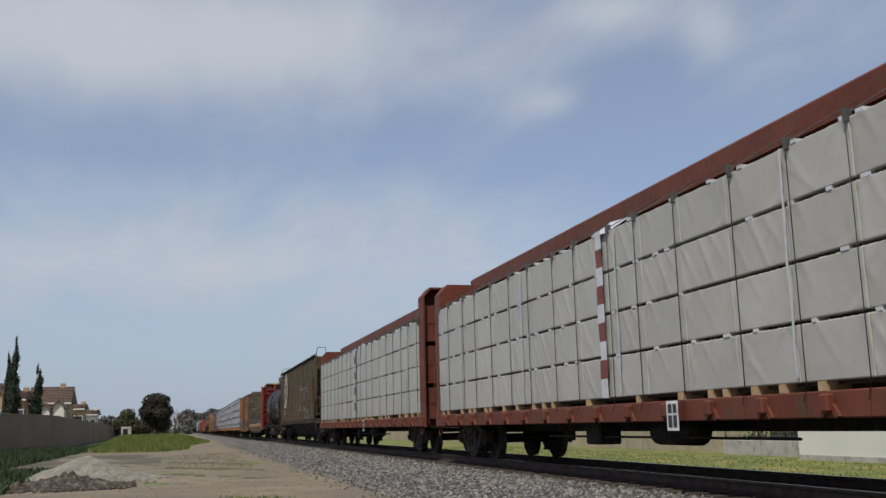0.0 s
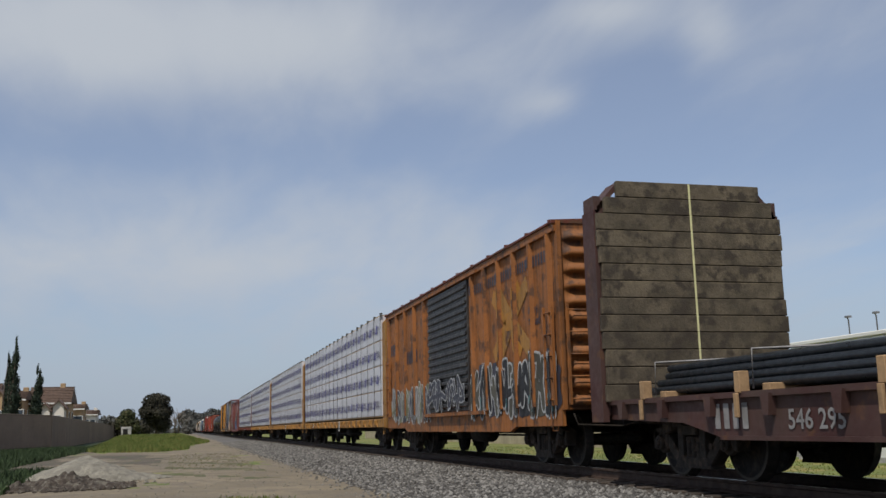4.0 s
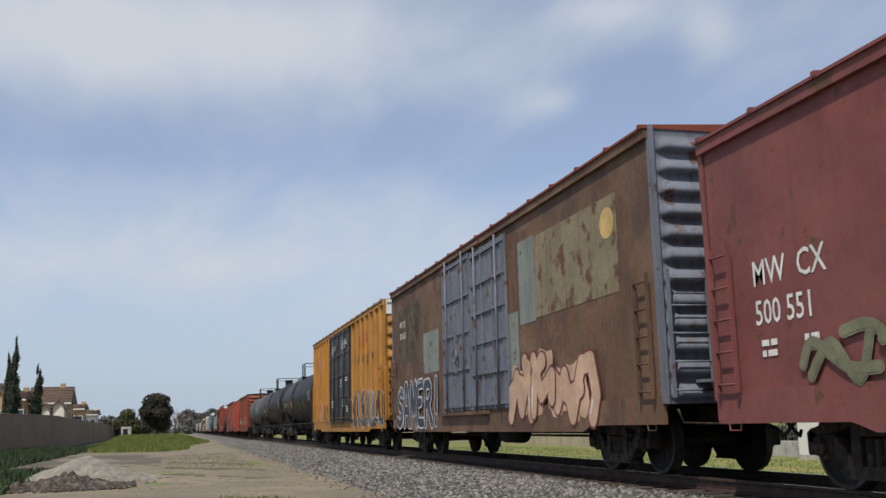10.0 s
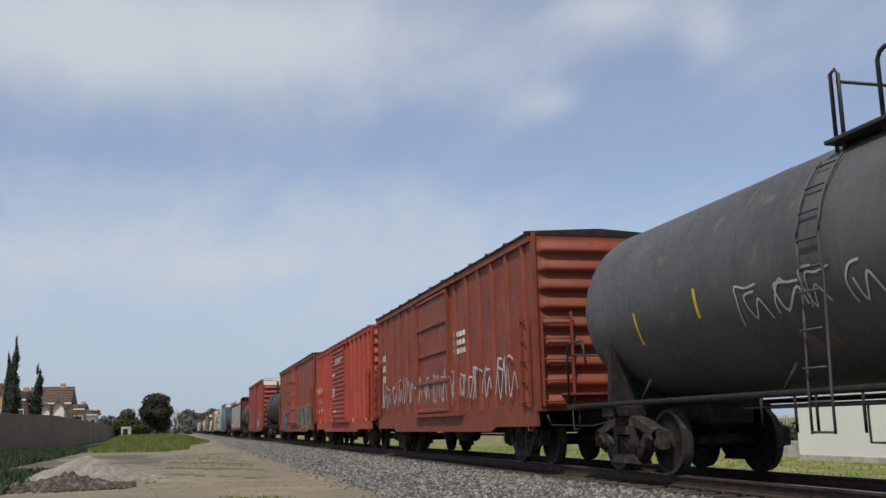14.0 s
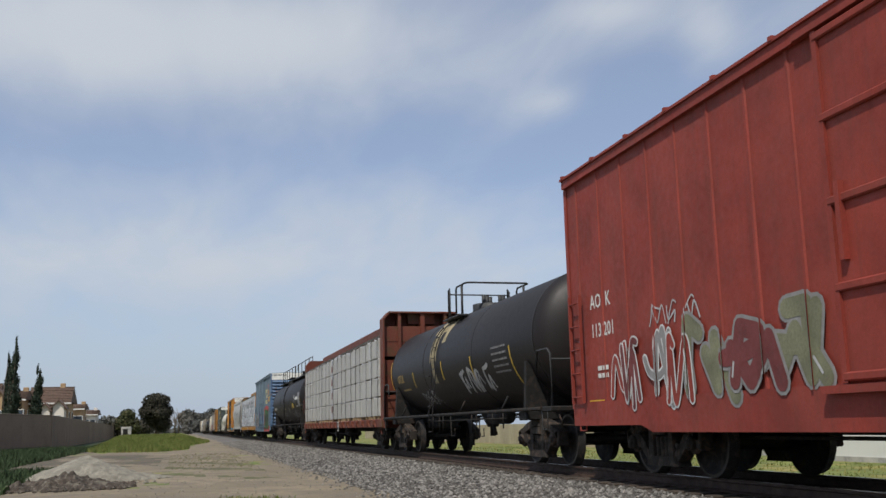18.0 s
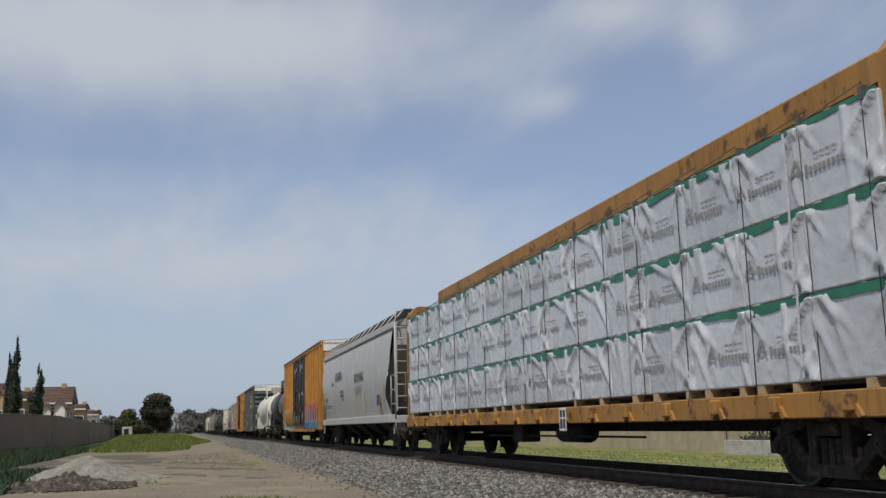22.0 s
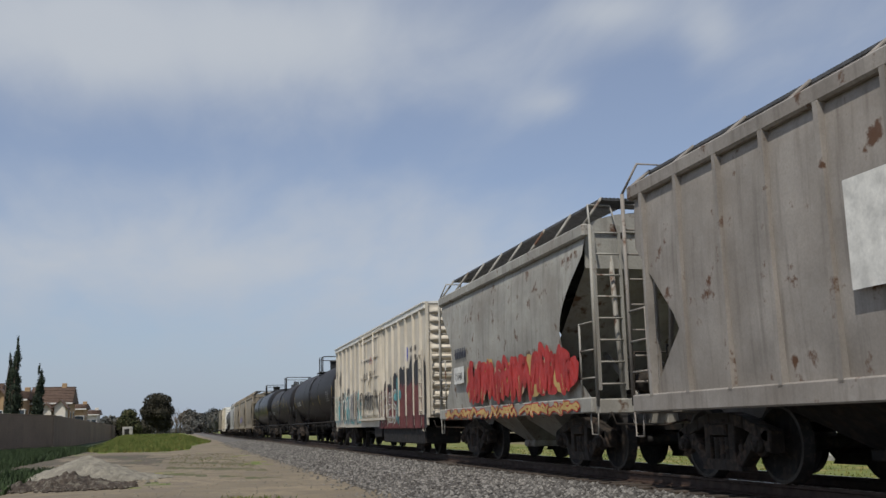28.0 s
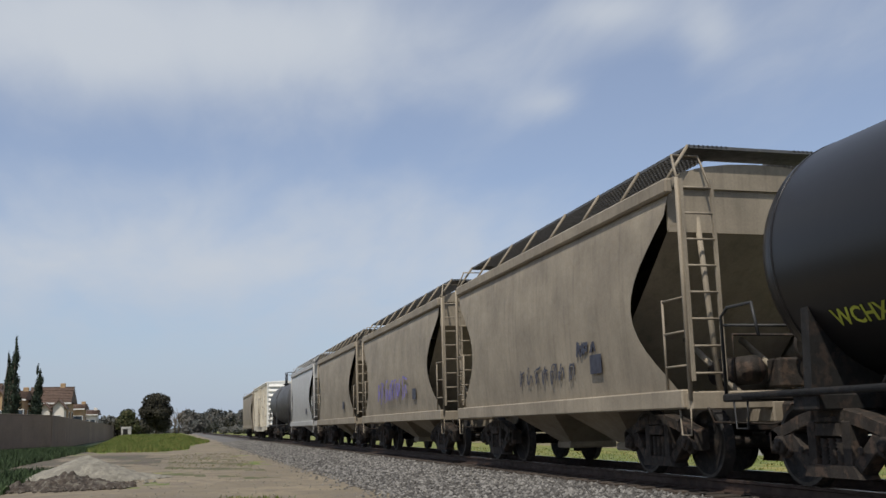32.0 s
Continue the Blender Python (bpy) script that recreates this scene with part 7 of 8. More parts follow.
    mark(c, "AR  MN", -6.05, 2.08, .40, "ink_dark", HW + .012, .95, .006)
    mark(c, "761  917", -6.05, 1.60, .32, "ink_dark", HW + .056)
    data_bars([(6.3, 2.95, .8, 2, .15)], HW + .012, "ink_dark", c)
    g = Geo()
    g.poly([(-HW - .012, -5.5, 2.75), (-HW - .012, -5.75, 2.62), (-HW - .012, -6.0, 2.8), (-HW - .012, -6.0, 3.12), (-HW - .012, -5.5, 3.12)])
    part("painted_shield", g, M["ink_rblue"], c, "blue and red shield")
    g = Geo()      # black cloud and red ground behind the letters
    rnd = random.Random(4)
    for k in range(22):
        u, r = 1.8 + 6.2 * k / 21, rnd.uniform(.26, .42)
        zt = 1.75 + .5 * smooth(0, 16, k) + rnd.uniform(-.1, .12)
        g.poly([(-HW - .032 - .00012 * k, -(u + r * math.cos(t) * .8), zt + r * math.sin(t)) for t in (math.pi * m / 8 for m in range(16))][::-1], 0)
        patch((u - r * .8, u + r * .8), (.74, zt), HW + .03206 + .00012 * k, g, 0)
    for k in range(14):
        u, r = 2.1 + 5.6 * k / 13, rnd.uniform(.28, .40)
        g.poly([(-HW - .036 - .00012 * k, -(u + r * math.cos(t)), 1.62 + rnd.uniform(-.05, .1) + r * math.sin(t)) for t in (math.pi * m / 8 for m in range(16))][::-1], 1)
        patch((u - r, u + r), (.74, 1.62), HW + .03606 + .00012 * k, g, 1)
    part("graffiti", drape(g, c), [M["g_black"], M["g_maroon"]], c, "black and dull red sprayed ground")
    graffiti(1.8, 4.5, .9, 1.95, HW + .038, ("g_white", "hopper_tan", "g_silver"), c, 4, 112, .13, word="ORES")
    graffiti(4.2, 5.1, .95, 2.1, HW + .05, ("g_teal", "g_teal", "g_white"), c, 1, 116, .20, word="T")
    graffiti(-8.1, -2.1, .84, 2.3, HW + .012, ("g_white", "g_grime", "g_teal", "hopper_tan", "ink_grey", "g_teal", "g_white"), c, 14, 114, .42, True)
    part("fuel_tank_box", Geo().bevel_box(-1.42, -.4, -7.8, -1.95, .30, .80, .03), M["under"], c, "black box slung under the floor")
    part("equipment_box", Geo().bevel_box(-1.40, -.5, -1.5, -.2, .45, .80, .03), M["under"], c)
    scrawl(-1.9, 1.6, 1.3, 2.1, HW + .10, "ink_black", c, 7, 113, .07)
    scrawl(-1.2, 1.2, 2.5, 2.75, HW + .10, "ink_black", c, 8, 114, .035)
    scrawl(.2, 1.0, 2.9, 3.3, HW + .10, "g_red", c, 2, 115, .03)
    scrawl(-8.1, -6.7, 2.3, 3.3, HW + .012, "ink_black", c, 4, 30, .04)
    # black tank cars
    st = ((-7.6, 2.4, .9), (-3.7, 2.45, .5), (.6, 2.5, .5), (3.4, 2.5, .5), (7.9, 2.3, 1.0))
    c, L, R, zc = tank("tank_car", "black tank car with faded green patch", 648.4, 666.6, "tank", 1.38, 2.53, plat=(-.65, 1.4), strips=st, number="TILX 251509", num_u=-6.35, sq=.9, bars=((-6.1, 2.3, 1.4, 2, .05, "ink_grey"), (5.9, 3.0, 1.0, 5, .06, "ink_grey")))
    scrawl(-1.2, .0, 3.2, 3.7, 1.3, "ink_grey", c, 2, 3, .03, "", R, zc)
    tank("tank_car", "black tank car with white number", 667.6, 683.75, "tank", 1.34, 2.49, strips=((-5.45, 2.9, .45), (-3.82, 2.9, .5), (-2.23, 2.9, .5), (-.7, 2.9, .5), (.9, 2.9, .5), (2.7, 2.9, .5), (5.1, 2.2, 1.1)), number="ACFX 72137", num_u=-6.4, num_z=-.58, num_s=.27, ladder_u=.6,
         dome=False, bars=((-6.1, 2.2, 1.7, 2, .05, "ink_grey"),), sq=1.1)
    c, L, R, zc = tank("tank_car", "glossy black tank car with yellow lettering", 684.4, 702.0, "tank_gloss", 1.45, 2.61, strips=((-1.4, 2.75, .4), (1.9, 2.75, .4), (7.0, 2.1, 1.2)), head=.85,
                       panel=((5.5, 2.62, 1.25, .5, "g_olive"),), number="WCHX", num_u=-6.78, num_col="g_lime", num_z=-.87, num_s=.28, sq=.95)
    # tan hoppers
    for s0, s1, m, sd in ((702.6, 713.8, "hopper_tan", 1), (715.1, 726.8, "hopper_tan", 2), (728.1, 739.4, "hopper_tan", 3), (741.0, 751.9, "hopper_grey", 4)):
        c, L = hopper("hopper_car", "weathered tan covered hopper car with two bays" if m != "hopper_grey" else "grey covered hopper car with two bays", s0, s1, M[m], 3.98, 4.55, 1.25, .35, "curve", 0, 2, 1.14, bulge=.09)
        if sd == 1:
            scrawl(-1.0, 1.9, 1.45, 1.85, 1.535, "ink_dark", c, 7, 50, .035)
            scrawl(2.0, 2.8, 1.85, 2.1, 1.555, "ink_dark", c, 3, 51, .06)
        if sd == 2:
            scrawl(-2.4, 2.0, 1.5, 2.3, 1.60, "g_purple", c, 7, 52, .06)
        g = Geo()
        patch((2.5, 2.95), (1.55, 1.85), 1.545, g)
        part("notice_plate", g, M["ink_dark"], c)
    tank("tank_car", "black tank car near the end of the train", 753.4, 768.5, "tank_grey", 1.46, 2.66, plat=(-1.5, 1.5))
    boxcar("boxcar", "white boxcar with ribbed white end", 770.5, 785.0, 4.55, M["cream"], M["white_band"], M["white_band"], "plug", M["cream"], posts=spread(-6.8, 6.8, 9), ribs=9, door_u=(-1.5, 1.5))
    hopper("hopper_car", "tan covered hopper car at the end of the train", 787.0, 803.0, M["hopper_tan"], 4.3, 4.6, 1.2, .4, "curve", 0, 3, 1.12)


def plate_rows(car):
    """Rows of small dark writing on the grey data plate."""
    g = Geo()
    rnd = random.Random(3)
    for i in range(6):
        x = .06
        while x < .80:
            k = rnd.uniform(.05, .16)
            g.poly([(x, .06 + i * .07, 0), (x + k, .06 + i * .07, 0), (x + k, .10 + i * .07, 0), (x, .10 + i * .07, 0)])
            x += k + .03
    part("stencil_lettering", on_tank(g.mesh("stencil_lettering", M["ink_dark"]), 6.0, 2.28, 1.44, 2.60, .010), None, car)


def blocks(c, u, z, m1, m2, s):
    """Painted squares in steps, each on the side and over its posts."""
    p = s * 1.27
    for m, i, j in ((m1, 0, 0), (m1, 0, 1), (m1, 0, 2), (m2, 1.25, 0), (m2, 1.25, 1), (m2, 2.55, 0)):
        g = Geo()
        patch((u + i * s * 1.12, u + i * s * 1.12 + s), (z + j * p, z + j * p + s * 1.05), HW + .012, g, 0)
        part("painted_square", drape(g, c), M[m], c)


def yellow_box(s0, s1, num, seed, cols, kind):
    c, L = boxcar("boxcar", "yellow high boxcar with black double doors and graffiti", s0, s1, 5.02, M["yellow"], M["yellow_ochre"], M["yellow"], "double", M["black_door"],
                  posts=spread(-8.7, -3.5, 7) + spread(2.9, 8.6, 7), ribs=9, band=True, door_u=(-2.95, 2.4), post_d=.09, post_w=.09)
    mark(c, "next\nload", -8.2, 3.86, .22, "ink_dark")
    mark(c, "any\nroad", -5.6, 4.0, .22, "ink_dark")
    mark(c, num, -8.1, 2.05, .30, "ink_dark", sq=.9)
    mark(c, "TBOX", -8.1, 2.5, .34, "ink_dark")
    mark(c, "Railcar Pooling Experts", 3.2, 3.2, .46, "ink_dark", sq=1.02, bold=.010)
    x_sign(c, -7.5, 3.25, 1.35, 1.05, ("ink_rblue", "ink_red"), HW + .012)
    mark(c, "CLOSE AND LOCK\nBOTH DOORS BEFORE\nMOVING CAR", .55, 4.25, .14, "ink_white", HW + .115)
    mark(c, "CLOSE THIS DOOR\nBEFORE CLOSING\nMAIN DOOR", -2.2, 4.2, .13, "ink_white", HW + .115)
    data_bars([(.3, 2.7, .25, 3, .07), (1.5, 2.75, .6, 2, .06), (-2.2, 1.9, .4, 3, .07), (.8, 1.9, .5, 3, .07), (1.7, 1.6, .4, 3, .05)], HW + .115, "ink_white", c)
    g = Geo()
    for u0, u1, za, zb in ((4.45, 5.55, 4.02, 4.2), (4.62, 4.84, 3.66, 4.02), (5.02, 5.24, 3.72, 4.02), (4.85, 5.02, 4.2, 4.3)):
        patch((u0, u1), (za, zb), HW + .012, g)
    for k in range(2):
        strip(g, [(5.45 + .2 * k, 4.42), (5.75 + .2 * k, 4.05)], .07, HW + .013, 0)
        strip(g, [(5.75 + .2 * k, 4.05), (5.45 + .2 * k, 3.68)], .07, HW + .014, 0)
    part("painted_sign", drape(g, c), M["ink_red"], c)
    if kind == 0:
        graffiti(2.7, 8.9, .75, 2.2, HW + .014, cols, c, 10, seed, .24, True)
        graffiti(-6.2, -3.2, .95, 2.05, HW + .014, ("g_peach", "g_red", "g_peach", "g_green", "g_white"), c, 4, seed + 1, .3, True)
    else:
        graffiti(2.35, 7.9, .72, 2.2, HW + .014, cols, c, 8, seed, .34, True, word="BUNKG", bands=True, fatness=.27)
        g = Geo()
        patch((-8.8, -2.5), (.74, 2.0), HW + .033, g)
        part("paint_patch", drape(g, c), M["g_silver"], c)
        graffiti(-7.8, -2.8, .8, 1.95, HW + .014, ("g_lime", "g_black", "g_black", "g_lime"), c, 13, seed + 2, .22, fatness=.10)
        scrawl(-2.6, -.4, 1.12, 1.6, HW + .12, "g_silver", c, 7, seed + 3, .035)
        scrawl(.1, 2.2, 1.12, 1.55, HW + .12, "g_olive", c, 8, seed + 4, .03)
        g = Geo()
        for k, (u, z, w2, h2) in enumerate(((-2.0, 1.75, .12, .35), (-1.2, 1.6, .10, .6), (-.6, 1.8, .3, .12), (.2, 1.7, .14, .5), (.7, 1.95, .22, .16), (1.2, 1.65, .10, .45), (1.8, 1.8, .2, .3))):
            g.bevel_box(-HW - .15, -HW - .05, -u - w2, -u, z, z + h2, .01)
        part("door_hardware", g, M["truck"], c, "worn latches and hand holds")


def bulkhead_flat():
    car, L = railcar("bulkhead_flat_car", "dark red bulkhead flat car loaded with black pipes", 82.6, 100.65, "flat car")
    hl = L / 2
    m = M["flat_brown"]
    deck = 1.09
    for s in (-1, 1):
        g = Geo()
        x0, x1 = sorted((s * 1.38, s * 1.50))
        g.prism_x([(-hl, deck), (-hl, .84), (-hl + 2.6, .76), (-hl + 3.6, .56), (hl - 3.6, .56), (hl - 2.6, .76), (hl, .84), (hl, deck)], x0, x1)
        g.box(*sorted((s * 1.34, s * 1.56)), -hl, hl, deck - .05, deck + .02)
        g.box(*sorted((s * 1.34, s * 1.56)), -hl + 3.6, hl - 3.6, .55, .60)
        part("side_sill", g, m, car)
    pk = Geo().prism_x([(-.09, deck - .02), (.09, deck - .02), (.05, deck - .26), (-.05, deck - .26)][::-1], -1.60, -1.49).mesh("stake_pocket", m)
    for u in spread(-hl + .9, hl - .9, 14):
        o = part("stake_pocket", pk, None, car)
        o.location = (0, -u, 0)
    g = Geo()
    for k in range(40):
        y = -hl + .5 + (L - 1.0) * k / 40
        g.box(-1.36, 1.36, y, y + (L - 1.0) / 40 - .015, deck - .06, deck)
    part("deck", g, M["wood_grey"], car)
    underframe(car, L, deck - .06, .5)
    # bulkheads: wooden inside, ribbed steel outside
    top, w = 4.58, 1.64
    for s in (-1, 1):
        g = Geo()
        bmat = M["red"] if s < 0 else m
        b = part("bulkhead", g.box(-w + .05, w - .05, .40, .44, deck, top - .32), bmat, car, "red ribbed steel bulkhead")
        b.matrix_basis = pose(0, s * hl, 0, 0, 0, 0 if s < 0 else 180)
        for x in (-w + .06, -.55, 0, .55, w - .06):
            part("post", Geo().box(x - .06, x + .06, .02, .42, deck - .2, top - (.25 if abs(x) > 1 else .05)), bmat, b)
        for z in (1.55, 1.95, 2.4, 2.85, 3.3, 3.75, 4.1):
            part("rib", Geo().box(-w + .1, w - .1, .10, .42, z - .06, z + .06), bmat, b)
        part("top_flange", Geo().prism_y([(-w, top - .48), (-w + .42, top), (w - .42, top), (w, top - .48), (w - .05, top - .54), (w - .45, top - .08), (-w + .45, top - .08), (-w + .05, top - .54)], 0, .44), bmat, b)
        part("flange", Geo().box(-w - .02, -w + .08, .0, .44, deck - .3, top - .48), bmat, b)
        part("flange", Geo().box(w - .08, w + .02, .0, .44, deck - .3, top - .48), bmat, b)
        g = Geo()
        n = 13
        for k in range(n):
            z0, z1 = deck + (top - deck) * k / n, deck + (top - deck) * (k + 1) / n - .012
            ww = w - .02 + .03 * math.sin(k * 5.1) if k < n - 2 else w - .14 if k < n - 1 else w - .36
            g2 = Geo().bevel_box(-ww, ww, .45, .53, z0, z1, .008)
            o = part("board", g2, M["wood_grey"], b)
        g = Geo()
        g.poly([(-.015, .535, deck + .3), (-.015, .535, top - .02), (.02, .535, top - .02), (.02, .535, deck + .3)])
        part("chalk_line", g, M["ink_cream"], b, "pale stripe down the middle")
        g = Geo()
        ladder(g, -w + .35, -.02, 1.3, 3.9, 8, .44, end=True)
        o = part("end_ladder", g, M["red"], car)
        o.matrix_basis = pose(0, s * hl, 0, 0, 0, 0 if s < 0 else 180)
    part("lettering", on_end(letters("CAUTION", .16, M["ink_yellow"], 1, .003), -.9, top - .11, -hl - .005), None, car)
    # pipes
    g = Geo()
    rnd = random.Random(4)
    for r in range(4):
        for k in range(22 - r):
            x = -1.28 + .058 * r + .117 * k
            y0 = -hl + .9 + rnd.uniform(0, .5)
            part("pipe", Geo().tube([(x, y0, deck + .12 + r * .102), (x, hl - 1.3 - rnd.uniform(0, .6), deck + .12 + r * .102)], .054, 7), M["pipe"], car)
    for u in spread(-hl + 1.6, hl - 1.6, 7):
        g = Geo().bevel_box(-1.58, -1.44, -u - .06, -u + .06, deck + .0, deck + .26, .01)
        g.bevel_box(-1.62, -1.58, -u - .04, -u + .035, deck - .28, deck, .008)
        part("timber_stake", g, M["wood"], car, "pale timber stake")
        part("timber_bearer", Geo().bevel_box(-1.5, 1.4, -u - .55, -u - .40, deck, deck + .1, .01), M["wood"], car)
        part("strap", Geo().tube([(-1.36, -u, deck + .05), (-1.34, -u, deck + .52), (0, -u, deck + .58), (1.34, -u, deck + .52)], .016, 5), M["ink_grey"], car)
    mark(car, "546 295", -4.1, .68, .30, "ink_grey", 1.512)
    data_bars([(-5.6, .68, .8, 1, .30), (-1.6, .9, .8, 3, .05), (1.4, .9, .7, 3, .05), (3.4, .9, .7, 3, .05)], 1.512, "ink_grey", car)
    g = Geo()
    patch((7.2, 7.8), (.78, .98), 1.512, g), patch((-.3, .2), (.80, .97), 1.512, g)
    part("reflective_strip", g, M["ink_yellow"], car)
    running_gear(car, L, 2.1)


train()
for _o in (*TRUCK.children_recursive, TRUCK):
    bpy.data.objects.remove(_o)


# ================= ground and track =================
def berm(x, y):
    left = smooth(-6.6 - (y - 63) * .035, -4.6 - (y - 63) * .035, x)
    e = left * (1 - smooth(-3.0 + 2.2 * smooth(60, 100, y) + .5 * math.sin(y * .21), 1.2 + .6 * math.sin(y * .13) + 1.2 * smooth(70, 110, y), x))
    return .78 * smooth(57 + 1.2 * math.sin(x * .9), 112, y) * e * (1 - smooth(240, 330, y)) * smooth(-13.2, -10.5, x)


def ground_z(x, y):
    z = -.40
    if x > 2.6:
        z = -.40 + .20 * smooth(2.8, 5.4, x)
    if x > 10:
        z = -.20 - .75 * smooth(10.2, 13.5, x)
    z += berm(x, y)
    if y < 160:
        z += .022 * noise.noise((x * .5, y * .35, 0)) * (1 - smooth(3.0, 4.6, x)) + .008 * noise.noise((x * 2.1, y * 1.7, 3))
    return z


def ground_kind(x, y):
    n = noise.noise((x * .6, y * .25, 7)) * .8 + noise.noise((x * 2.3, y * 1.4, 1)) * .5
    if x > 11.3 + .3 * n:
        return 3
    if abs(x - TRACK_X) < 1.42 + .12 * n:
        return 6
    if x > 3.6 + .45 * n:
        return 2
    if x > -13.6 and x < -5.2 - (y - 40) * .03 + 1.5 * n and y > 34 and berm(x, y) < .05:
        return 7 if noise.noise((x * .4, y * .15, 9)) + .3 * n > .3 or x > -6.2 - (y - 40) * .03 else 4
    if berm(x, y) > .03 + .06 * n:
        return 1
    if 14 < y <= 34 and x < -3.9 + .8 * n:
        return 4
    if 37 < y < 57 and x < -1.0 + .8 * n and x > -7 and noise.noise((x * .5, y * .22, 4)) + .3 * n > -.12:
        return 7
    if 25 < y < 50 and -.7 < x < 2.4:      # worn wet ruts that run aslant over the dirt
        f = (y - 36) / 11 + (x - .8) * .25
        if abs(f) < 1.1 and math.sin(y * 1.15 + x * 1.9 + .8 * n) + .5 * noise.noise((x * 2.2, y * .7, 5)) > .35 + .5 * abs(f):
            return 8
    if x < -13.6 or y > 260 and x < -2:
        return 5
    return 0


def make_ground():
    xs = [-3000, -600, -150, -60, -30, -18] + [-15 + .3 * i for i in range(62)] + [3.6 + .25 * i for i in range(9)] + [6, 7, 8, 9, 10] + [10.4 + .4 * i for i in range(10)] + [15, 17, 20, 24, 30, 60, 150, 600, 3000]
    ys = [-3000, -500, -100, -30, -5, 5, 9] + [12 + .4 * i for i in range(60)] + [36 + .8 * i for i in range(60)] + [84 + 3 * i for i in range(40)] + [210, 240, 280, 340, 430, 600, 900, 1600, 4000]
    g = Geo()
    for y in ys:
        for x in xs:
            g.v.append((x, y, ground_z(x, y)))
    n = len(xs)
    for j in range(len(ys) - 1):
        for i in range(n - 1):
            a = j * n + i
            g.face((a, a + 1, a + n + 1, a + n), ground_kind((xs[i] + xs[i + 1]) / 2, (ys[j] + ys[j + 1]) / 2), True)
    solo("ground", g, [M["dirt"], M["grass"], M["ballast"], M["grass_far"], M["weed"], M["ground"], M["bed"], M["earth"], M["stain"]],
         "tan dirt track beside grey ballast, grass and weeds", "ground", "structure")


make_ground()


def make_track():
    t = thing("railway_track", "rusty rails on dark ties in grey ballast", "railway track", kind="structure")
    prof = [(-.075, -.17), (.075, -.17), (.075, -.155), (.012, -.135), (.012, -.045), (.037, -.035), (.037, -.006), (.028, 0), (-.028, 0), (-.037, -.006), (-.037, -.035), (-.012, -.045), (-.012, -.135), (-.075, -.155)]
    for s in (-1, 1):
        r = part("rail", Geo().prism_y(prof[::-1], -120, 900), M["rail"], t)
        r.location = (TRACK_X + s * .755, 0, 0)
        q = part("rail_head", Geo().box(-.026, .026, -120, 900, .0005, .002), M["rail_top"], r, "polished running surface")
    tm = Geo().bevel_box(-1.3, 1.3, -.11, .11, -.33, -.165, .012).mesh("tie", M["tie"])
    rnd = random.Random(2)
    for k in range(190):
        o = part("tie", tm, None, t)
        o.matrix_basis = pose(TRACK_X + rnd.uniform(-.03, .03), 5 + k * .5, 0, 0, 0, rnd.uniform(-.6, .6))
    pm = Geo().bevel_box(-.17, .17, -.09, .09, -.168, -.158, .003).mesh("tie_plate", M["rail"])
    for k in range(0, 80):
        o = part("tie_plate", pm, None, t)
        o.location = (TRACK_X - .755, 5 + k * .5, 0)


make_track()


def scatter_stones(name, label, mat, count, area, size, seed, h=ground_z, flat=.7):
    """Loose stones: small uneven six-sided lumps."""
    rnd = np.random.RandomState(seed)
    base = np.array([(1, 0, 0), (-1, 0, 0), (0, 1, 0), (0, -1, 0), (0, 0, 1), (0, 0, -.6)], float)
    tri = [(0, 2, 4), (2, 1, 4), (1, 3, 4), (3, 0, 4), (2, 0, 5), (1, 2, 5), (3, 1, 5), (0, 3, 5)]
    V, Fc = [], []
    for k in range(count):
        x, y = area(rnd)
        s = size * rnd.uniform(.55, 1.5)
        b = base * rnd.uniform(.6, 1.2, (6, 1)) * s
        a = rnd.uniform(0, 6.28)
        ca, sa = math.cos(a), math.sin(a)
        z = h(x, y) + s * .25
        n = len(V)
        V += [(x + p[0] * ca - p[1] * sa, y + p[0] * sa + p[1] * ca, z + p[2] * flat) for p in b]
        Fc += [(n + i, n + j, n + l) for i, j, l in tri]
    me = bpy.data.meshes.new(name)
    me.from_pydata(V, [], Fc)
    me.materials.append(mat)
    tagged(new(name, me), label, "gravel", kind="stuff")


def stone_material():
    m = bpy.data.materials.new("mixed grey stones")
    m.use_nodes = True
    nt = m.node_tree
    b = nt.nodes["Principled BSDF"]
    b.inputs["Roughness"].default_value = .95
    ge, r = nt.nodes.new("ShaderNodeNewGeometry"), nt.nodes.new("ShaderNodeValToRGB")
    nt.links.new(ge.outputs["Random Per Island"], r.inputs[0])
    r.color_ramp.elements[0].color, r.color_ramp.elements[1].color = (.045, .041, .036, 1), (.25, .235, .21, 1)
    e = r.color_ramp.elements.new(.5)
    e.color = (.108, .10, .09, 1)
    nt.links.new(r.outputs[0], b.inputs["Base Color"])
    return m


M["stones"] = stone_material()


def near_area(r):
    y = 9 + 85 * r.uniform() ** 1.9
    return 6.45 - 3.1 * r.uniform() ** .9 + .3 * r.normal() * (r.uniform() < .3), y


scatter_stones("ballast_stones", "loose grey crushed ballast stones", M["stones"], 27000, near_area, .036, 5)
scatter_stones("roadside_gravel", "scattered pale gravel on packed dirt", M["pile"], 1600, lambda r: (r.uniform(-2.5, 4.0) + r.uniform(0, 1) * 1.0, 13 + 45 * r.uniform() ** 1.5), .022, 6)


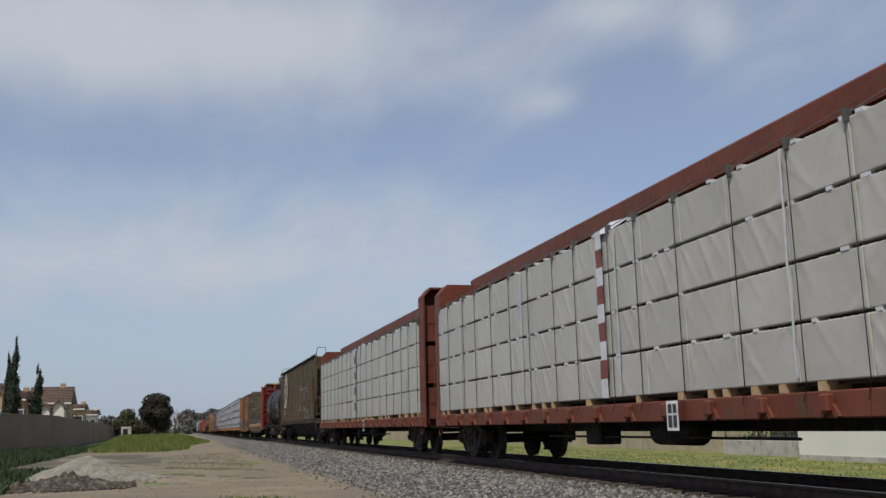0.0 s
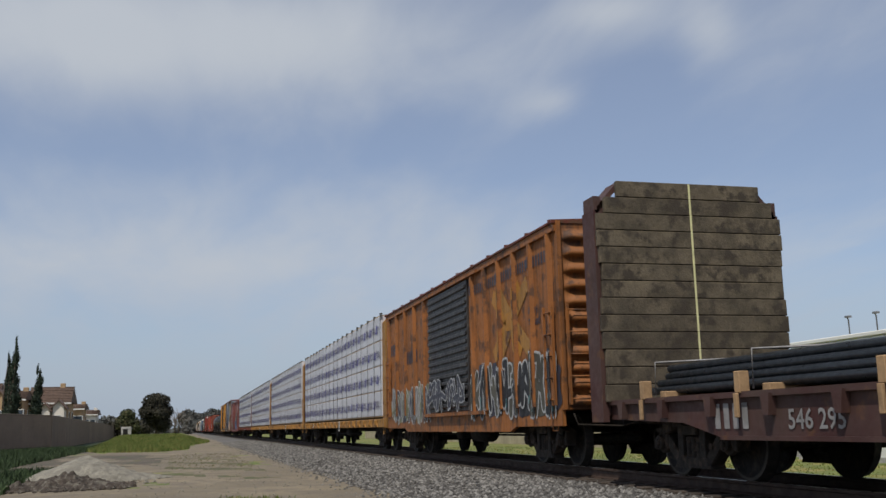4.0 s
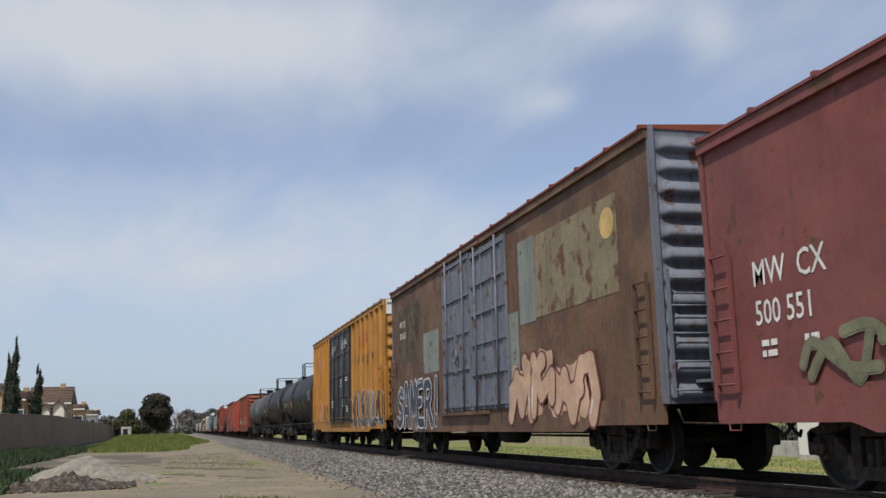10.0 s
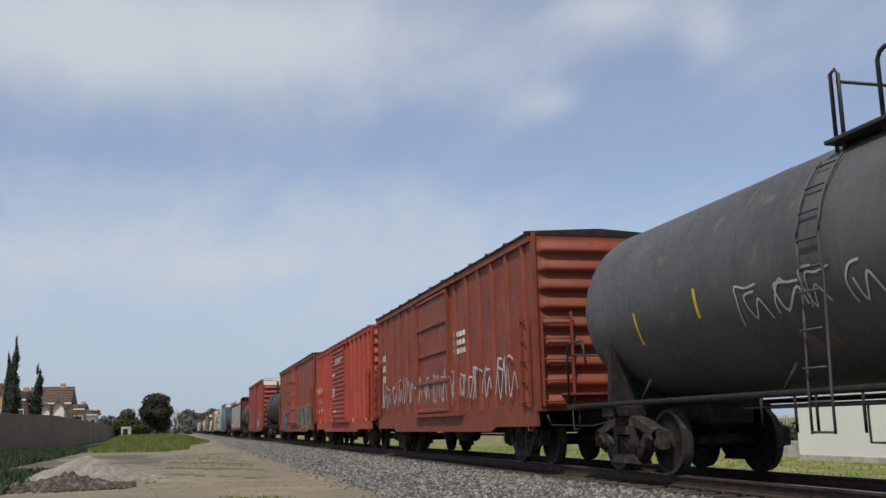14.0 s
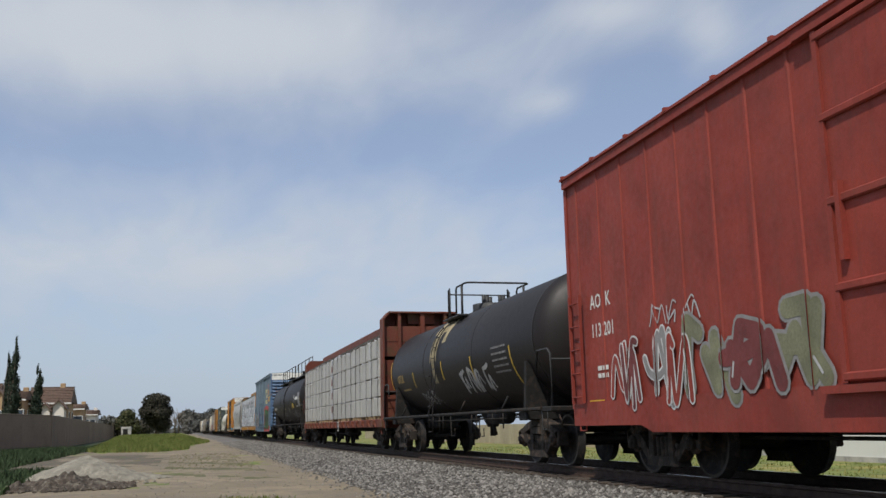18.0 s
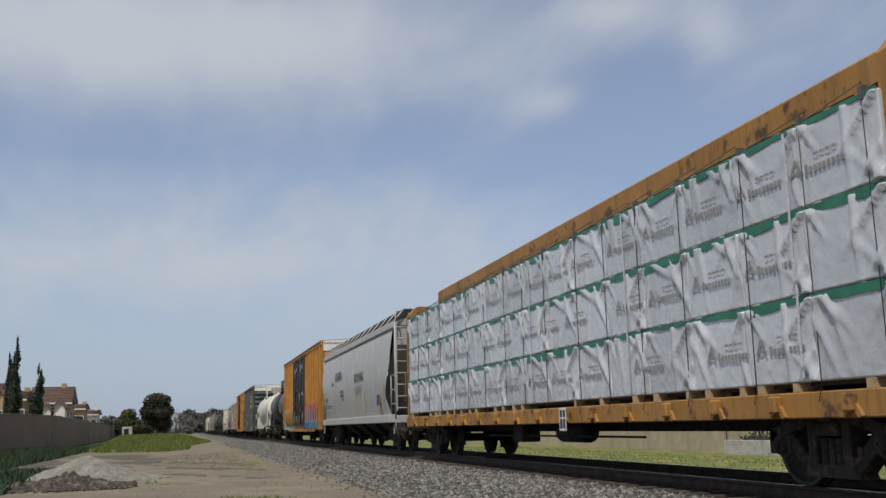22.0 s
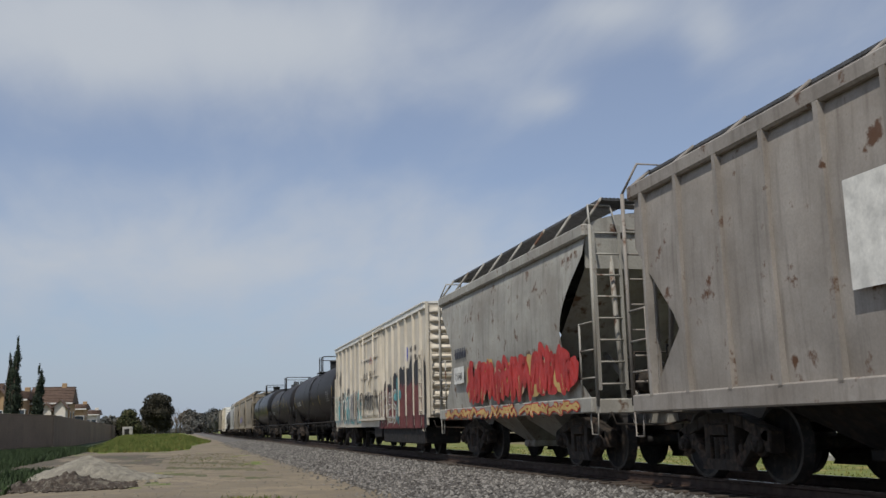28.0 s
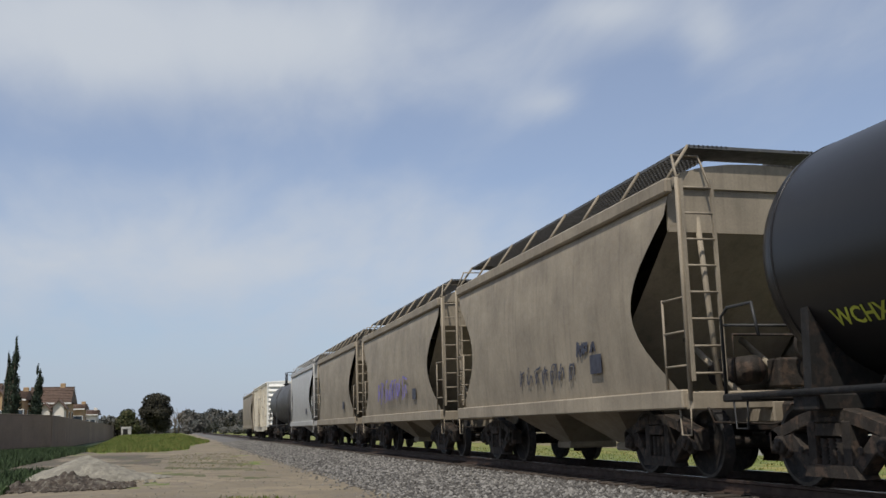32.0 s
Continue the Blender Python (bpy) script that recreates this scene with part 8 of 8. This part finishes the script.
# ================= heaps =================
def heap(name, label, cx, cy, rx, ry, h, mat, seed, rough):
    g = Geo()
    n = 46
    for j in range(n + 1):
        for i in range(n + 1):
            u, v = -1.15 + 2.3 * i / n, -1.15 + 2.3 * j / n
            r = math.hypot(u, v) * (1 + .18 * noise.noise((u * 1.5, v * 1.5, seed)))
            z = h * max(0, 1 - r) ** .85 if r < 1 else 0
            x, y = cx + u * rx, cy + v * ry
            z += (rough * noise.noise((x * 3, y * 3, seed)) + rough * .6 * noise.noise((x * 9, y * 9, seed))) * (1 if r < 1 else 0) - (.06 if r >= 1 else 0)
            g.v.append((x, y, ground_z(x, y) + z))
    for j in range(n):
        for i in range(n):
            a = j * (n + 1) + i
            g.face((a, a + 1, a + n + 2, a + n + 1), 0, False)
    solo(name, g, mat, label, "heap")


heap("gravel_mound", "pale heap of gravel on the dirt", -2.45, 27.4, 1.55, 1.5, .64, M["pile"], 3, .05)
heap("gravel_mound", "low spill of pale gravel on the dirt", -1.35, 27.6, 1.0, 1.0, .20, M["pile"], 13, .04)
heap("rubble_mound", "dark heap of broken asphalt and soil", -2.55, 23.6, 1.2, 1.0, .30, M["pile_dark"], 8, .16)
heap("rubble_mound", "low dark rubble beside the gravel heap", -2.0, 23.2, 1.1, .6, .16, M["pile_dark"], 9, .08)
scatter_stones("rubble_lumps", "broken dark lumps round the heaps", M["pile_dark"], 620, lambda r: (r.uniform(-4.0, -1.1), r.uniform(22.3, 25.0)), .07, 9)
scatter_stones("pale_lumps", "pale stones at the foot of the heap", M["pile"], 260, lambda r: (r.uniform(-4.5, -.6), r.uniform(24.6, 28.8)), .05, 10)


# ================= plants =================
def blades(name, label, mat, count, area, hgt, wid, seed, cat="grass"):
    r = np.random.RandomState(seed)
    V, Fc = [], []
    for k in range(count):
        x, y = area(r)
        a, h, w = r.uniform(0, 6.28), hgt * r.uniform(.5, 1.3), wid * r.uniform(.6, 1.3)
        dx, dy = math.cos(a) * w, math.sin(a) * w
        lx, ly = r.normal() * h * .35, r.normal() * h * .35
        z = ground_z(x, y) - .02
        n = len(V)
        V += [(x - dx, y - dy, z), (x + dx, y + dy, z), (x + lx, y + ly, z + h)]
        Fc.append((n, n + 1, n + 2))
    me = bpy.data.meshes.new(name)
    me.from_pydata(V, [], Fc)
    me.materials.append(mat)
    tagged(new(name, me), label, cat, kind="stuff")


def berm_area(r):
    while True:
        x, y = r.uniform(-11.5, 3), 56 + 60 * r.uniform() ** 1.3
        if berm(x, y) > .02:
            return x, y


blades("grass_berm", "fresh green grass on the low bank", M["grass"], 36000, berm_area, .24, .03, 3)
blades("weeds", "dark green weeds along the block wall", M["weed"], 32000, lambda r: (-13.3 + 7.2 * r.uniform() ** 1.2, 26 + 57 * r.uniform() ** 1.3), .30, .035, 4, "weeds")
blades("weeds", "low weeds around the rubble heap", M["weed"], 5000, lambda r: (r.uniform(-8.0, -3.6), r.uniform(21, 34)), .22, .04, 14, "weeds")
blades("grass_tufts", "sparse dry grass tufts on the dirt track", M["ground"], 1500, lambda r: (r.uniform(-.6, 2.4), r.uniform(33, 54)), .045, .035, 5)
blades("grass_tufts", "small green tuft at the edge of the dirt", M["grass"], 500, lambda r: (.95 + .35 * r.normal(), 17.2 + .5 * r.normal()), .09, .02, 6)
blades("grass_strip", "mown yellow green grass beyond the railway", M["grass_far"], 9000, lambda r: (r.uniform(12.4, 24.5), r.uniform(14, 75)), .09, .04, 7)


def leaf_cloud(V, Fc, r, lobes, count, size):
    """Small leaf faces through the outer part of each lobe."""
    tot = sum(l[3] * l[4] * l[5] for l in lobes)
    for cx, cy, cz, rx, ry, rz in lobes:
        # a lumpy shaded heart under the leaves
        n, f = len(V), .74
        for a in range(5):
            t = math.pi * (a + .5) / 5
            for b in range(8):
                q = f * r.uniform(.8, 1.12)
                V.append((cx + rx * q * math.sin(t) * math.cos(b * .7854), cy + ry * q * math.sin(t) * math.sin(b * .7854), cz + rz * q * math.cos(t)))
        for a in range(4):
            for b in range(8):
                Fc.append((n + a * 8 + b, n + (a + 1) * 8 + b, n + (a + 1) * 8 + (b + 1) % 8, n + a * 8 + (b + 1) % 8))
        for _ in range(int(count * rx * ry * rz / tot)):
            d = r.normal(size=3)
            d /= np.linalg.norm(d)
            q = r.uniform(.55, 1.05)
            p = np.array((cx + d[0] * rx * q, cy + d[1] * ry * q, cz + d[2] * rz * q))
            a, b = r.normal(size=3), r.normal(size=3)
            a /= np.linalg.norm(a)
            b -= a * (a @ b)
            b /= np.linalg.norm(b)
            s = size * r.uniform(.6, 1.4)
            n = len(V)
            V += [tuple(p - a * s), tuple(p + b * s * .6), tuple(p + a * s), tuple(p - b * s * .6)]
            Fc.append((n, n + 1, n + 2, n + 3))


def cloud_mesh(name, lobes, count, size, mat, seed):
    r = np.random.RandomState(seed)
    V, Fc = [], []
    leaf_cloud(V, Fc, r, lobes, count, size)
    me = bpy.data.meshes.new(name)
    me.from_pydata(V, [], Fc)
    me.materials.append(mat)
    return me


def tree(name, label, x, y, trunk_h, crown, count, size, mat, seed, z=-.4):
    t = thing(name, label, "tree")
    t.location = (x, y, z)
    rnd = random.Random(seed)
    g = Geo()
    tip = max(c[2] for c in crown)
    g.tube([(0, 0, -.2), (.1, 0, trunk_h * .5), (0, .1, trunk_h), (.1, 0, tip)], [.30, .24, .20, .06], 8)
    for k in range(7):
        a = rnd.uniform(0, 6.28)
        c = crown[rnd.randrange(len(crown))]
        g.tube([(0, 0, trunk_h * rnd.uniform(.6, 1)), (c[0] * .5 + .4 * math.cos(a), c[1] * .5 + .4 * math.sin(a), (trunk_h + c[2]) / 2), (c[0], c[1], c[2])], [.13, .09, .03], 6)
    part("trunk", g, M["bark"], t)
    part("crown", cloud_mesh("crown", crown, count, size, mat, seed), None, t)
    return t


rd = random.Random(12)
lobes = [(rd.uniform(-2.6, 2.6), rd.uniform(-2.6, 2.6), rd.uniform(5.4, 7.7), rd.uniform(1.5, 2.3), rd.uniform(1.5, 2.3), rd.uniform(1.2, 1.8)) for _ in range(13)] + [(0, 0, 6.7, 3.4, 3.4, 2.9)]
tree("broadleaf_tree", "dark round-crowned broadleaf tree on the grass bank", -6.7, 250, 2.4, [tuple(v * .98 for v in q) for q in lobes] + [(1.6, 0, 3.6, 2.0, 2.0, 2.4), (-1.4, .3, 4.2, 2.2, 2.0, 2.0), (0, 0, 8.6, 3.3, 3.0, 2.0)], 15000, .22, M["leaf"], 3)


def cypress(x, y, h, w, seed):
    r = random.Random(seed)
    lo = [(r.uniform(-.12, .12) * w, r.uniform(-.12, .12) * w, h * (.10 + .88 * k / 12), w * (.62 - .035 * k) * (1 - .5 * (k > 10)), w * (.62 - .035 * k), h * .085) for k in range(13)]
    tree("cypress_tree", "tall slim dark cypress behind the block wall", x, y, 1.0, lo, 6000, .11, M["leaf_cypress"], seed)


cypress(-18.9, 120, 11.9, 1.6, 5)
cypress(-19.7, 121, 10.2, 1.0, 6)
cypress(-16.3, 120, 8.7, 1.55, 7)


def bare_tree(x, y, h, seed):
    t = thing("bare_tree", "leafless grey tree in the distance", "tree")
    t.location = (x, y, -.4)
    r = random.Random(seed)
    g, tw = Geo(), Geo()
    g.tube([(0, 0, 0), (.1, 0, h * .3), (0, .1, h * .6)], [.25, .18, .10], 7)
    for k in range(60):
        a, z = r.uniform(0, 6.28), h * r.uniform(.2, .6)
        ln = h * r.uniform(.2, .45)
        e = (math.cos(a) * ln * .75, math.sin(a) * ln * .75, z + ln * .8)
        (g if k < 8 else tw).tube([(0, 0, z), (e[0] * .5, e[1] * .5, z + ln * .5), e], [.07, .05, .02] if k < 8 else [.05, .035, .015], 4)
    part("trunk", g, M["bark"], t)
    part("twig_spray", tw, M["twig"], t)


bare_tree(-1.6, 300, 9.0, 4)
bare_tree(-2.8, 310, 8.0, 5)


def wood(name, label, spots, count, size, mat, seed):
    r = np.random.RandomState(seed)
    V, Fc = [], []
    leaf_cloud(V, Fc, r, spots, count, size)
    me = bpy.data.meshes.new(name)
    me.from_pydata(V, [], Fc)
    me.materials.append(mat)
    tagged(new(name, me), label, "trees", kind="stuff")


rd = random.Random(5)
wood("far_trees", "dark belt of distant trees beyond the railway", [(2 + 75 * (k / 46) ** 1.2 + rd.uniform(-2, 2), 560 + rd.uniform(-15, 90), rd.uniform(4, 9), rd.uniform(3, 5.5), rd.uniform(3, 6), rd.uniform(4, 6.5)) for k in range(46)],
     26000, .75, M["leaf_hazed"], 8)
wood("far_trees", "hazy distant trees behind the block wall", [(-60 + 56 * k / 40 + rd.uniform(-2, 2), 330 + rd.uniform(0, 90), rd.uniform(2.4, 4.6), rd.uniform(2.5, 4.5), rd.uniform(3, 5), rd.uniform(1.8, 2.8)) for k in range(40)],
     14000, .6, M["leaf_hazed"], 9)
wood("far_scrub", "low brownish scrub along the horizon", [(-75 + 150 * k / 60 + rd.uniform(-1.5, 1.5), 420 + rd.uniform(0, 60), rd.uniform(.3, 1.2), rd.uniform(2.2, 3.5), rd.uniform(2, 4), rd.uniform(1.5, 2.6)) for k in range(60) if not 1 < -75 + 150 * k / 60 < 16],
     9000, .5, M["leaf_hazed"], 19)
wood("bushes", "green bushes along the far end of the wall", [(-13 + rd.uniform(-3, 4), 215 + rd.uniform(0, 60), rd.uniform(1, 3.0), rd.uniform(1.2, 2.6), rd.uniform(1.5, 3), rd.uniform(1.2, 2.4)) for k in range(14)],
     5000, .28, M["leaf"], 10)


wood("bushes", "olive green bush at the end of the wall", [(-10.4 + rd.uniform(-1.6, 1.6), 200 + rd.uniform(-2, 2), rd.uniform(1.4, 4.2), rd.uniform(1.0, 1.6), rd.uniform(1.0, 1.6), rd.uniform(1.0, 1.5)) for k in range(12)],
     5000, .22, M["leaf_bush"], 31)


# ================= wall, houses, far side =================
def block_wall():
    w = thing("wall_west", "taupe block wall with capping and pilasters", "wall", kind="structure")
    X = -13.6
    pm = Geo().bevel_box(-.10, .10, 0, 5.9, -.5, 2.22, .01).mesh("panel", M["wall_block"])
    qm = Geo().bevel_box(-.115, .115, -.2, .2, -.5, 2.30, .02).mesh("pilaster", M["wall_block"])
    cm = Geo().bevel_box(-.125, .125, 0, 6.1, 2.22, 2.32, .015).mesh("cap", M["wall_block"])
    jm = Geo()
    for k in range(13):
        jm.box(.1005, .103, 0.2, 5.9, -.4 + .2 * k, -.388 + .2 * k)
    for k in range(14):
        jm.box(.1005, .1025, .2 + .4 * k, .212 + .4 * k, -.5, 2.22)
    jm = jm.mesh("mortar_joint", M["mortar"])
    # the part nearest the railway recedes; at its near end the wall turns away to the west
    for k in range(24):
        y = 84.4 + 6.1 * k
        X = -10.35 - (y - 84.4) * .030
        for nm, me in (("panel", pm), ("pilaster", qm), ("cap", cm), ("mortar_joint", jm)):
            o = part(nm, me, None, w)
            o.matrix_basis = pose(X, y + (.2 if nm in ("panel", "mortar_joint") else 0), 0, 0, 0, 1.7)
    for k in range(6):
        f = -.2 - 6.1 * k
        for nm, me in (("panel", pm), ("pilaster", qm), ("cap", cm), ("mortar_joint", jm)):
            d = f - (6.1 if nm == "cap" else 5.9 if nm != "pilaster" else 6.0)
            o = part(nm, me, None, w)
            o.matrix_basis = pose(-10.35, 84.4, 0, 0, 0, -12) @ pose(0, d, 0)


block_wall()


def house(x, y, wx, wy, h, rh, wall, label, hip=.0):
    t = thing("house", label, "house", "houses behind the wall")
    t.location = (x, y, -.4)
    part("wall", Geo().bevel_box(-wx / 2, wx / 2, -wy / 2, wy / 2, 0, h, .03), wall, t)
    g = Geo()
    e = .5
    a, b = wx / 2 + e, wy / 2 + e
    k = len(g.v)
    ra = wx / 2 + .35        # gabled, the ridge across the view
    g.v += [(-a, -b, h), (a, -b, h), (a, b, h), (-a, b, h), (-ra, 0, h + rh), (ra, 0, h + rh)]
    for f in ((0, 1, 5, 4), (1, 2, 5), (2, 3, 4, 5), (3, 0, 4), (3, 2, 1, 0)):
        g.face([k + i for i in f])
    r = part("roof", g, M["roof_tile"], t)
    n = 10
    for s in (-1, 1):
        for i in range(n):
            f = (i + .5) / n
            part("tile_course", Geo().tube([(-a, s * b * (1 - f), h + rh * f + .05), (a, s * b * (1 - f), h + rh * f + .05)], .05, 4), M["roof_tile"], r)
    part("fascia", Geo().box(-a, a, -b - .05, -b + .03, h - .18, h + .04), M["trim_white"], t)
    for ux, uz in ((-.25, .68), (.25, .68), (-.25, .25), (.25, .25)):
        wn = part("window", Geo().bevel_box(ux * wx - .6, ux * wx + .6, -wy / 2 - .06, -wy / 2 + .02, uz * h - .6, uz * h + .6, .02), M["trim_white"], t)
        part("pane", Geo().box(ux * wx - .5, ux * wx + .5, -wy / 2 - .075, -wy / 2 - .062, uz * h - .5, uz * h + .5), M["glass_dark"], wn)
    for uy in (-.25, .25):
        wn = part("window", Geo().bevel_box(wx / 2 - .02, wx / 2 + .06, uy * wy - .6, uy * wy + .6, .68 * h - .6, .68 * h + .6, .02), M["trim_white"], t)
        part("pane", Geo().box(wx / 2 + .062, wx / 2 + .075, uy * wy - .5, uy * wy + .5, .68 * h - .5, .68 * h + .5), M["glass_dark"], wn)
    part("chimney", Geo().bevel_box(wx * .2, wx * .2 + .7, -.3, .4, h, h + rh + .5, .03), wall, t)


def front_gable(x, y, w, h, depth, wall, label):
    """A narrow wing with a steep gable towards the railway."""
    t = thing("house_wing", label, "house", "houses behind the wall")
    t.location = (x, y, -.4)
    a, r = w / 2, w * .55
    part("wall", Geo().prism_y([(-a, 0), (a, 0), (a, h), (0, h + r), (-a, h)], -depth / 2, depth / 2), wall, t)
    g = Geo()
    for e in (-1, 1):
        g.prism_y([(e * (a + .35), h - .42), (e * (a + .35), h - .20), (0, h + r + .22), (0, h + r)][::e], -depth / 2 - .4, depth / 2)
    part("roof", g, M["roof_tile"], t)
    wn = part("window", Geo().bevel_box(-.45, .45, -depth / 2 - .05, -depth / 2 + .02, h * .55, h * .55 + 1.1, .02), M["trim_white"], t)
    part("pane", Geo().box(-.36, .36, -depth / 2 - .06, -depth / 2 - .052, h * .55 + .09, h * .55 + 1.01), M["glass_dark"], wn)


house(-19.1, 156, 5.2, 7.5, 5.7, 2.5, M["stucco_tan"], "two-storey house with a broad brown tiled roof")
front_gable(-19.2, 150.5, 1.35, 4.7, 3, M["stucco"], "cream wing with a steep brown gable")
front_gable(-17.4, 150.5, 1.5, 5.1, 3, M["stucco"], "white wing with a steep brown gable")
house(-22.6, 150, 1.5, 7, 6.1, 1.3, M["stucco_tan"], "narrow tan stucco house with a brown roof")
house(-27.2, 150, 3.6, 8, 6.6, 1.9, M["stucco"], "cream stucco house with brown tiled roof")
front_gable(-24.6, 146, 1.6, 6.4, 3, M["stucco_tan"], "tan wing with a brown gable")
house(-18.6, 190, 1.7, 8, 5.6, .9, M["stucco_tan"], "tan stucco house further along the wall")
house(-19.6, 226, 2.4, 8, 5.2, 1.0, M["stucco"], "pale stucco house at the end of the row")
house(-36.0, 170, 8.0, 9, 5.6, 2.2, M["stucco_tan"], "tan stucco house in the second row")


def utility_box():
    t = thing("utility_box", "pale utility box with a dark door by the wall", "utility box")
    t.location = (-10.4, 192, -.4)
    part("cabinet", Geo().bevel_box(-.9, .9, -.5, .5, 0, 2.3, .04), M["concrete"], t)
    part("door", Geo().bevel_box(-.55, .3, -.54, -.50, .5, 1.9, .02), M["under"], t)
    part("plinth", Geo().bevel_box(-1.0, 1.0, -.6, .6, 0, .15, .03), M["concrete"], t)


utility_box()


def far_side():
    X, Z = 25.0, -1.0
    b = thing("warehouse", "white warehouse beyond the railway", "building")
    b.location = (X, 0, Z)
    part("wall", Geo().bevel_box(0, 30, -45, 36.3, 0, 4.75, .04), M["bldg_white"], b)
    part("parapet", Geo().bevel_box(-.08, 30.1, -45.1, 36.4, 4.75, 4.92, .03), M["bldg_white"], b)
    part("base_strip", Geo().box(-.03, 0, -45, 36.3, 0, .25), M["concrete"], b)
    for k in range(13):
        part("panel_joint", Geo().box(-.012, -.002, -44 + 6.2 * k, -43.97 + 6.2 * k, .25, 4.75), M["concrete"], b)
    for y, h in ((31.0, .6), (32.6, .62)):
        p = part("roof_lamp", Geo().tube([(.2, y, 4.9), (.2, y, 4.9 + h), (.05, y - .12, 5.0 + h)], .03, 5), M["mesh_wire"], b)
        part("lamp_head", Geo().bevel_box(-.05, .15, y - .3, y - .08, 4.96 + h, 5.04 + h, .02), M["mesh_wire"], p)
    w = thing("wall_east", "low concrete wall with wire fence", "wall", kind="structure")
    for k in range(3):
        part("block", Geo().bevel_box(26.4, 26.7, 36.6 + 2.7 * k, 39.25 + 2.7 * k, Z, Z + .75, .02), M["concrete"], w)
    for y in (36.6, 39.2, 41.9, 44.5):
        part("post", Geo().tube([(26.5, y, Z + .7), (26.5, y, Z + 1.9)], .04, 6), M["mesh_wire"], w)
    g = Geo()
    for k in range(34):
        y = 36.6 + 7.9 * k / 33
        g.tube([(26.5, y, Z + .75), (26.5, y + .001, Z + 1.85)], .008, 3, 0, False)
    for k in range(6):
        g.tube([(26.5, 36.6, Z + .75 + .22 * k), (26.5, 44.5, Z + .75 + .22 * k)], .008, 3, 0, False)
    part("wire", g, M["mesh_wire"], w)
    f = thing("fence", "tan board fence beyond the railway", "fence", kind="structure")
    bm = Geo().bevel_box(-.04, .04, 0, .58, Z, Z + 1.75, .012).mesh("board", M["fence_tan"])
    for k in range(180):
        o = part("board", bm, None, f)
        o.location = (27.6, 44.8 + k * .6, 0)
    wood("shrubs", "dark shrubs behind the wire fence", [(27.6 + rd.uniform(0, 1.5), 37 + 7 * k / 9, Z + rd.uniform(.5, 1.0), .9, .9, rd.uniform(.5, .9)) for k in range(10)], 2600, .10, M["leaf"], 12)


far_side()


# ================= what moves =================
def motions():
    for car, s in CARS:
        walk(car, [(t, pose(TRACK_X, s - SPEED * t, 0)) for t in (0, 8, 16, 24, 32)])
    # all wheelsets turn alike, so the cars share the two axle actions
    shared = {}
    for ob in list(scene.objects):
        if ob.name.split(".")[0] != "wheelset":
            continue
        a = AXLES[0] if ob.location.y < 0 else AXLES[1]
        if a not in shared:
            walk(ob, [(k / FPS, pose(0, a, WHEEL_R, (k * TURN_RATE / FPS) % 360)) for k in range(32 * FPS + 1)])
            shared[a] = ob.animation_data
        else:
            ob.rotation_mode = "QUATERNION"
            ad = ob.animation_data_create()
            ad.action = shared[a].action
            ad.action_slot = shared[a].action_slot


motions()
